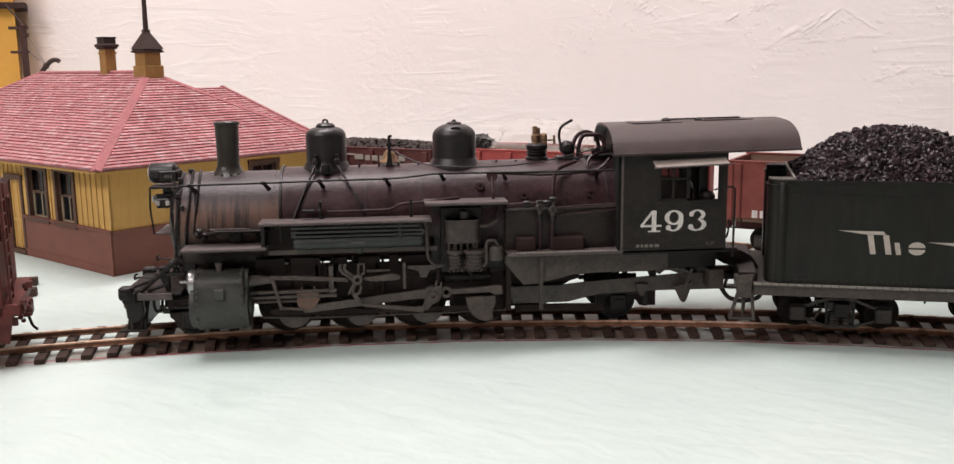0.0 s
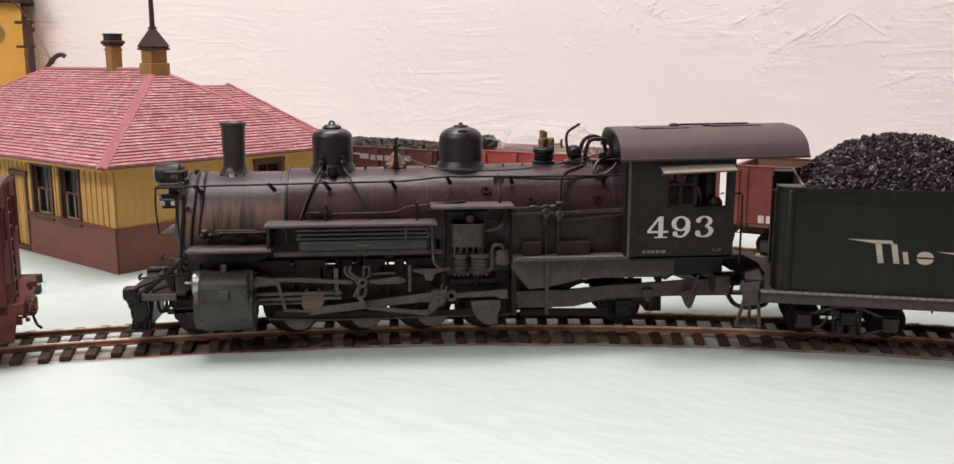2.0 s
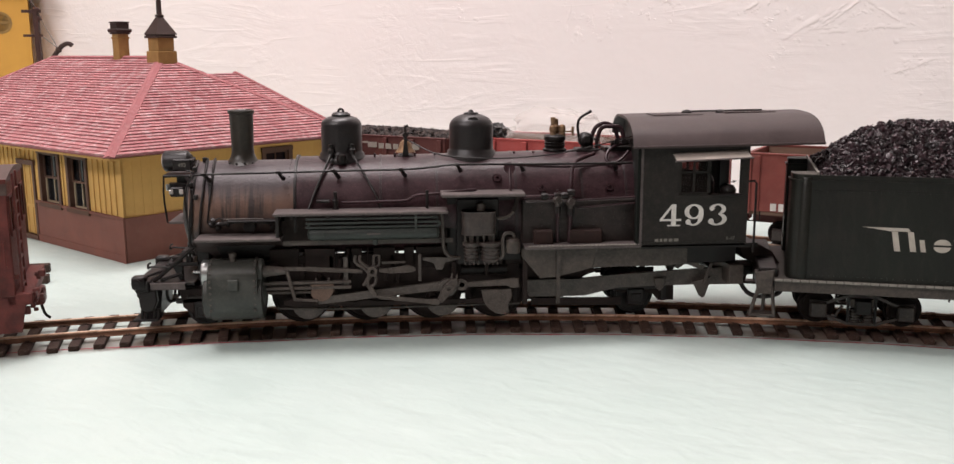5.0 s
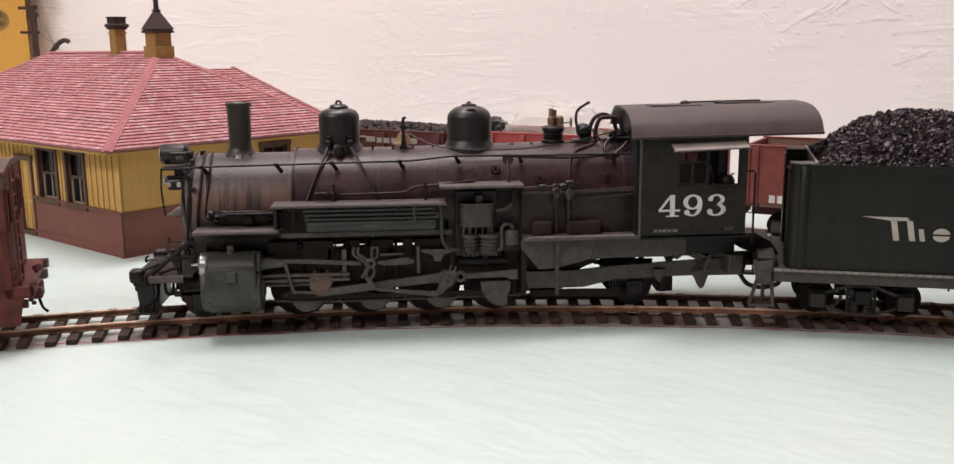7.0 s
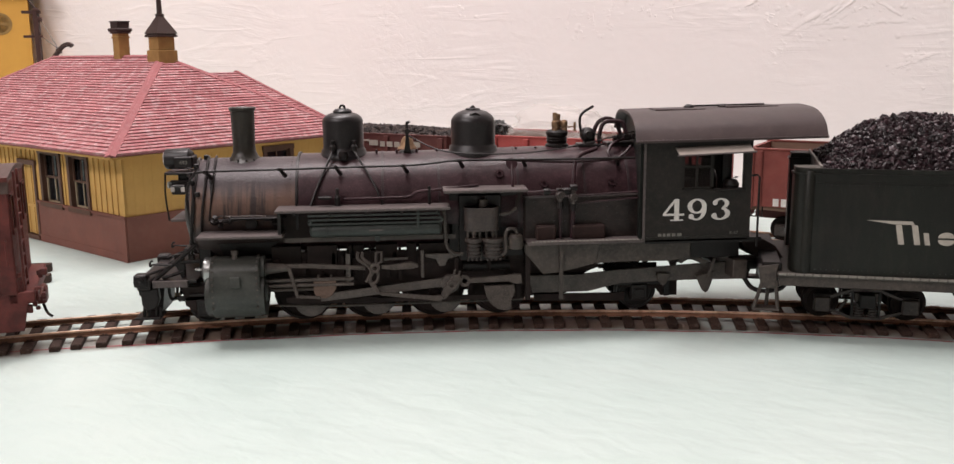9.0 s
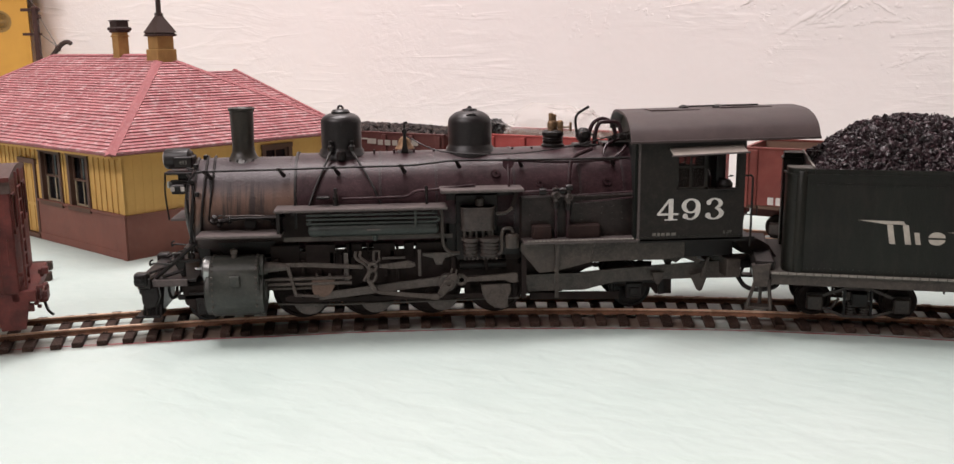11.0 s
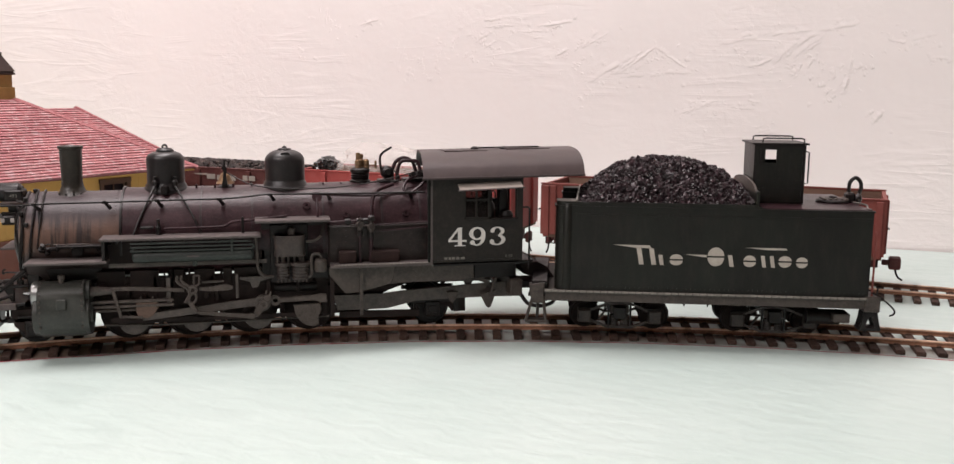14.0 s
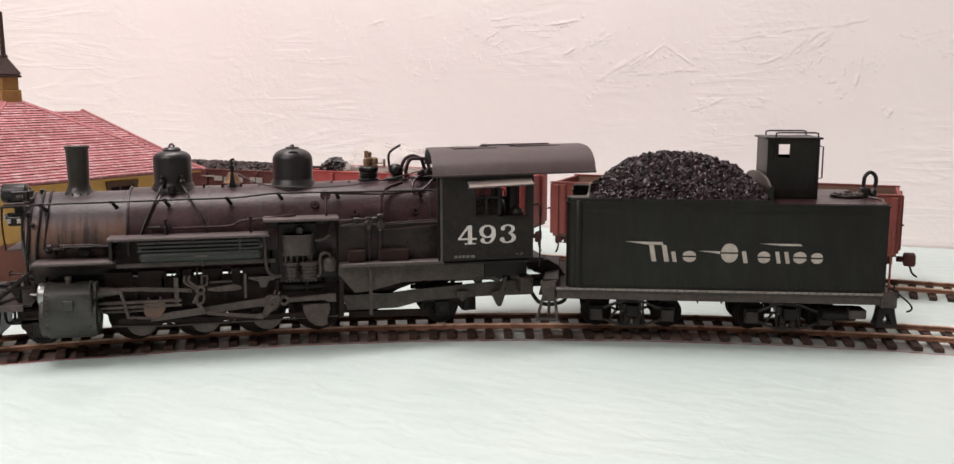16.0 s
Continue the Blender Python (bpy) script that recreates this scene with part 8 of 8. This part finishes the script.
def crumpled(name, size, at_s, z, material, seed, label, category, flat=1.0):
    """A crumpled wrapped bundle resting in the red gondola."""
    bm = B()
    bmesh.ops.create_icosphere(bm, subdivisions=4, radius=1.0)
    for v in bm.verts:
        n = noise.noise(v.co * 1.6 + Vector((seed, 0, 0))) * 0.30 + abs(noise.noise(v.co * 4.0 + Vector((0, seed, 0)))) * 0.28
        k = 0.82 + n
        v.co = Vector((v.co.x * size[0] * k, v.co.y * size[1] * k, max(-size[2] * 0.75, v.co.z * size[2] * k)))
    ob = part(name, bm, material, angle=25)
    x, y = along_back(at_s)
    ob.matrix_basis = pose(CM * x, CM * y, CM * z, 0, 0, BACK_TURN)
    return tagged(ob, label, category)


crumpled("wrapped_parcel", (1.0, 1.0, 0.66), -35.6, 5.72, WRAP, 4, "shiny black crumpled bundle lying in the red gondola", "bundle")
crumpled("plastic_bag", (4.0, 1.9, 1.75), -31.2, 5.85, FILM, 9, "crumpled clear plastic bag lying in the red gondola", "plastic bag")
part_load = B()
box(part_load, 0.4, 15.1, -2.3, 2.3, 2.6, 4.7, 0.1)
load = part("packing_board", part_load, CARINNER)
lx, ly = along_back(-36.6)
load.matrix_basis = pose(CM * lx, CM * ly, 0, 0, 0, BACK_TURN)
tagged(load, "plain brown packing board filling the red gondola", "board")


# ---- the car ahead of the engine ----
def caboose():
    """A maroon wooden car standing ahead of the engine, of which one end shows."""
    a = radians(-15.07)
    c = arc_point(R_MID, a)
    k = thing("caboose", "weathered maroon wooden caboose with dark roof on curved track", "railway car", c.x, c.y, 0, 15.07)
    hw = 2.45
    x1 = 4.05
    part("car_body", box(B(), -16.5, x1 - 0.05, -hw, hw, 2.35, 6.4, 0.03), CABOOSE, k, "dark maroon board side")
    bm = B()
    for n in range(42):
        x = x1 - 0.35 - 0.38 * n
        box(bm, x - 0.012, x + 0.012, -hw - 0.012, -hw + 0.0, 2.4, 5.9)
    part("board_gap", bm, CABOOSE, k)["kind"] = "stuff"
    part("corner_post", box(B(), x1 - 0.5, x1, -hw - 0.05, -hw + 0.4, 2.3, 6.4, 0.03), CABOOSE, k)
    part("corner_post", box(B(), x1 - 0.5, x1, hw - 0.4, hw + 0.05, 2.3, 6.4, 0.03), CABOOSE, k)
    part("letter_board", box(B(), -16.5, x1 + 0.05, -hw - 0.08, -hw, 5.95, 6.42, 0.02), CARROOF, k)
    part("side_window", box(B(), x1 - 0.9, x1 - 0.52, -hw - 0.03, -hw, 4.75, 5.9), GLASS_DARK, k)
    fr = B()
    for b0, b1, c0, c1 in ((2.98, 3.16, 4.65, 5.95), (3.5, 3.64, 4.65, 5.95), (2.98, 3.64, 5.86, 5.98), (2.98, 3.64, 4.62, 4.76)):
        box(fr, b0, b1, -hw - 0.07, -hw - 0.02, c0, c1)
    part("window_frame", fr, CABOOSE, k)
    roof = prism(B(), [(-hw - 0.15, 6.4)] + [(-2.6 + 5.2 * n / 14, 6.46 + 0.25 * (1 - ((n - 7) / 7) ** 2)) for n in range(15)] + [(hw + 0.15, 6.4)], -16.7, x1 + 0.05, "yz")
    part("roof", roof, CARROOF, k, "dark weathered roof", angle=40)
    part("roof_fascia", box(B(), -16.7, x1 + 0.06, -hw - 0.2, -hw - 0.13, 6.38, 6.54), CABOOSE, k)
    part("ladder_rail", box(B(), x1 - 1.12, x1 - 1.02, -hw - 0.16, -hw - 0.06, 3.0, 5.8, 0.02), BOARD, k)
    part("end_sill", box(B(), x1 - 0.3, x1 + 0.55, -hw, hw, 1.95, 2.4, 0.04), CABOOSE, k)
    part("side_sill", box(B(), -16.5, x1, -hw, -hw + 0.3, 1.95, 2.36, 0.03), CABOOSE, k)
    coupler(k, x1 + 0.05, 0.0, 1.72, 1, CABOOSE, 0.6)
    part("brake_staff", tube(B(), [(x1 - 1.25, -1.0, 6.6), (x1 - 1.25, -1.0, 8.4)], 0.04, 6, smooth=False), CABOOSE, k)
    part("brake_wheel", tube(B(), [(x1 - 1.25 + 0.4 * math.cos(radians(30 * n)), -1.0 + 0.4 * math.sin(radians(30 * n)), 8.35) for n in range(13)], 0.04, 6, smooth=False), CABOOSE, k)
    for n in range(12):
        y = -hw + 0.2 + 0.4 * n
        part("end_board", box(B(), x1 - 0.05, x1 + 0.02, y - 0.19, y + 0.19, 2.4, 6.35, 0.015), CABOOSE, k)
    for y in (-1.9, 1.5):
        part("end_window", box(B(), x1 + 0.02, x1 + 0.05, y - 0.34, y + 0.34, 4.6, 5.8), GLASS_DARK, k)
        fe = B()
        for b0, b1, c0, c1 in ((y - 0.44, y - 0.32, 4.5, 5.9), (y + 0.32, y + 0.44, 4.5, 5.9), (y - 0.44, y + 0.44, 5.8, 5.92), (y - 0.44, y + 0.44, 4.46, 4.6)):
            box(fe, x1 + 0.02, x1 + 0.09, b0, b1, c0, c1, 0.01)
        part("window_frame", fe, CABOOSE, k)
    for y in (-2.2, -1.2):
        part("ladder_rail", box(B(), x1 + 0.18, x1 + 0.26, y - 0.05, y + 0.05, 2.2, 6.7, 0.01), CABOOSE, k)
    for n in range(8):
        part("ladder_rung", cyl(B(), (x1 + 0.22, -2.2, 2.6 + 0.5 * n), (x1 + 0.22, -1.2, 2.6 + 0.5 * n), 0.035, seg=6), CABOOSE, k)
    part("poling_pocket", lathe(B(), [(0.0, 0.05), (0.16, 0.1), (0.24, 0.1), (0.26, 0.0), (0.3, 0.0)], (x1 + 0.55, -2.0, 2.18), (1, 0, 0), 14), CABOOSE, k)
    part("cut_lever", tube(B(), [(x1 + 0.62, -2.3, 1.98), (x1 + 0.66, -2.2, 2.10), (x1 + 0.66, -0.4, 2.10), (x1 + 0.75, -0.1, 1.9)], 0.035, 6), CABOOSE, k)
    bits = B()
    rnd = random.Random(4)
    for n in range(26):
        x, y, z = x1 + rnd.uniform(-0.9, 0.75), rnd.uniform(-2.5, -1.2), rnd.uniform(1.5, 3.0)
        box(bits, x, x + rnd.uniform(0.1, 0.3), y, y + rnd.uniform(0.1, 0.3), z, z + rnd.uniform(0.08, 0.3), 0.02)
    part("end_fittings", bits, CABOOSE, k)["kind"] = "stuff"
    part("grab_iron", tube(B(), [(x1 - 0.2, -hw - 0.02, 3.4), (x1 - 0.2, -hw - 0.22, 3.4), (x1 - 0.2, -hw - 0.22, 4.3), (x1 - 0.2, -hw - 0.02, 4.3)], 0.035, 6, smooth=False), CABOOSE, k)
    part("step", prism(B(), [(x1 - 0.9, 2.0), (x1 + 0.3, 2.0), (x1 + 0.1, 0.95), (x1 - 0.7, 0.95)], -hw, -hw + 0.12, "xz", 0.02), CABOOSE, k)
    arch_bar_truck(k, 0.9, 0.62, 1.3, 0.0)
    arch_bar_truck(k, -13.0, 0.62, 1.3, 0.0)


caboose()


def loose_timbers():
    for x, y, ln in ((-12.35, 10.6, 3.0), (-11.85, 9.2, 2.4), (-11.75, 8.2, 3.4)):
        ob = part("timber", box(B(), -ln / 2, ln / 2, -0.22, 0.22, 0.0, 0.42, 0.03), TIMBER)
        ob.matrix_basis = pose(CM * (x + 0.55), CM * y, 0.0, 0, 0, 4)
        tagged(ob, "short dark brown timber lying on the foam board", "timber", group="loose timbers")


loose_timbers()


# ---- behind the depot ----
def far_building():
    t = thing("grain_elevator", "tall mustard-yellow wooden building standing behind the depot", "building", -34.1, 63.0, 0, 18)
    part("wall", box(B(), -12, 4.3, 0, 14, 0, 24, 0.05), TANKYELLOW, t)
    part("corner_board", box(B(), 4.2, 4.42, -0.12, 0.3, 0, 24), TANKYELLOW, t)
    part("cornice", box(B(), -12.4, 5.6, -0.6, 14.6, 17.0, 17.6, 0.05), RUSTRED, t)
    em = part("round_emblem", lathe(B(), [(0.85, 0.0), (0.85, 0.03), (1.1, 0.03), (1.1, 0.0)], (1.75, 0, 13.9), (0, -1, 0), 28), FADED, t, "faded dark round emblem")
    part("emblem_bar", box(B(), 1.15, 2.35, -0.03, 0.0, 13.75, 14.05), FADED, em)


def water_column():
    """A braced post with a dark spout standing behind the depot roof."""
    w = thing("water_spout", "oxide-brown post with braces, wires and a dark spout", "water spout", -26.5, 57.0, 0, 0)
    part("post", box(B(), -0.24, 0.18, -0.3, 0.3, 0, 14.9, 0.03), POSTRED, w)
    part("post_cap", lathe(B(), [(0.36, 0.0), (0.36, 0.14), (0.16, 0.25), (0.0, 0.3)], (-0.02, 0, 14.85), (0, 0, 1), 12), POSTRED, w)
    part("post_block", box(B(), 0.16, 0.42, -0.3, 0.3, 13.9, 14.3, 0.05), POSTRED, w)
    for z, r in ((14.76, 0.14), (12.5, 0.12)):
        part("cross_arm", box(B(), -1.3, 0.4, -0.16, 0.16, z - r, z + r), POSTRED, w)
    part("brace", tube(B(), [(-1.4, 0, 16.9), (0.05, 0, 15.0)], 0.09, 6, smooth=False), CHIMCAP, w)
    part("spout", tube(B(), [(0.7, 0, 9.6), (1.25, 0, 10.5), (1.7, 0, 11.05), (2.1, 0, 11.5), (2.5, 0, 11.72), (2.85, 0, 11.72), (3.05, 0, 11.55)], 0.22, 12), CHIMCAP, w)
    part("spout_collar", lathe(B(), [(0.22, -0.1), (0.3, -0.08), (0.3, 0.08), (0.22, 0.1)], (1.78, 0, 11.14), (0.65, 0, 0.76), 14), CHIMCAP, w)
    part("wire", tube(B(), [(0.3, 0, 14.19), (1.73, 0, 11.34)], 0.04, 5, smooth=False), THREAD, w)
    part("wire", tube(B(), [(0.32, 0, 12.49), (1.73, 0, 11.34)], 0.04, 5, smooth=False), THREAD, w)


far_building()
water_column()
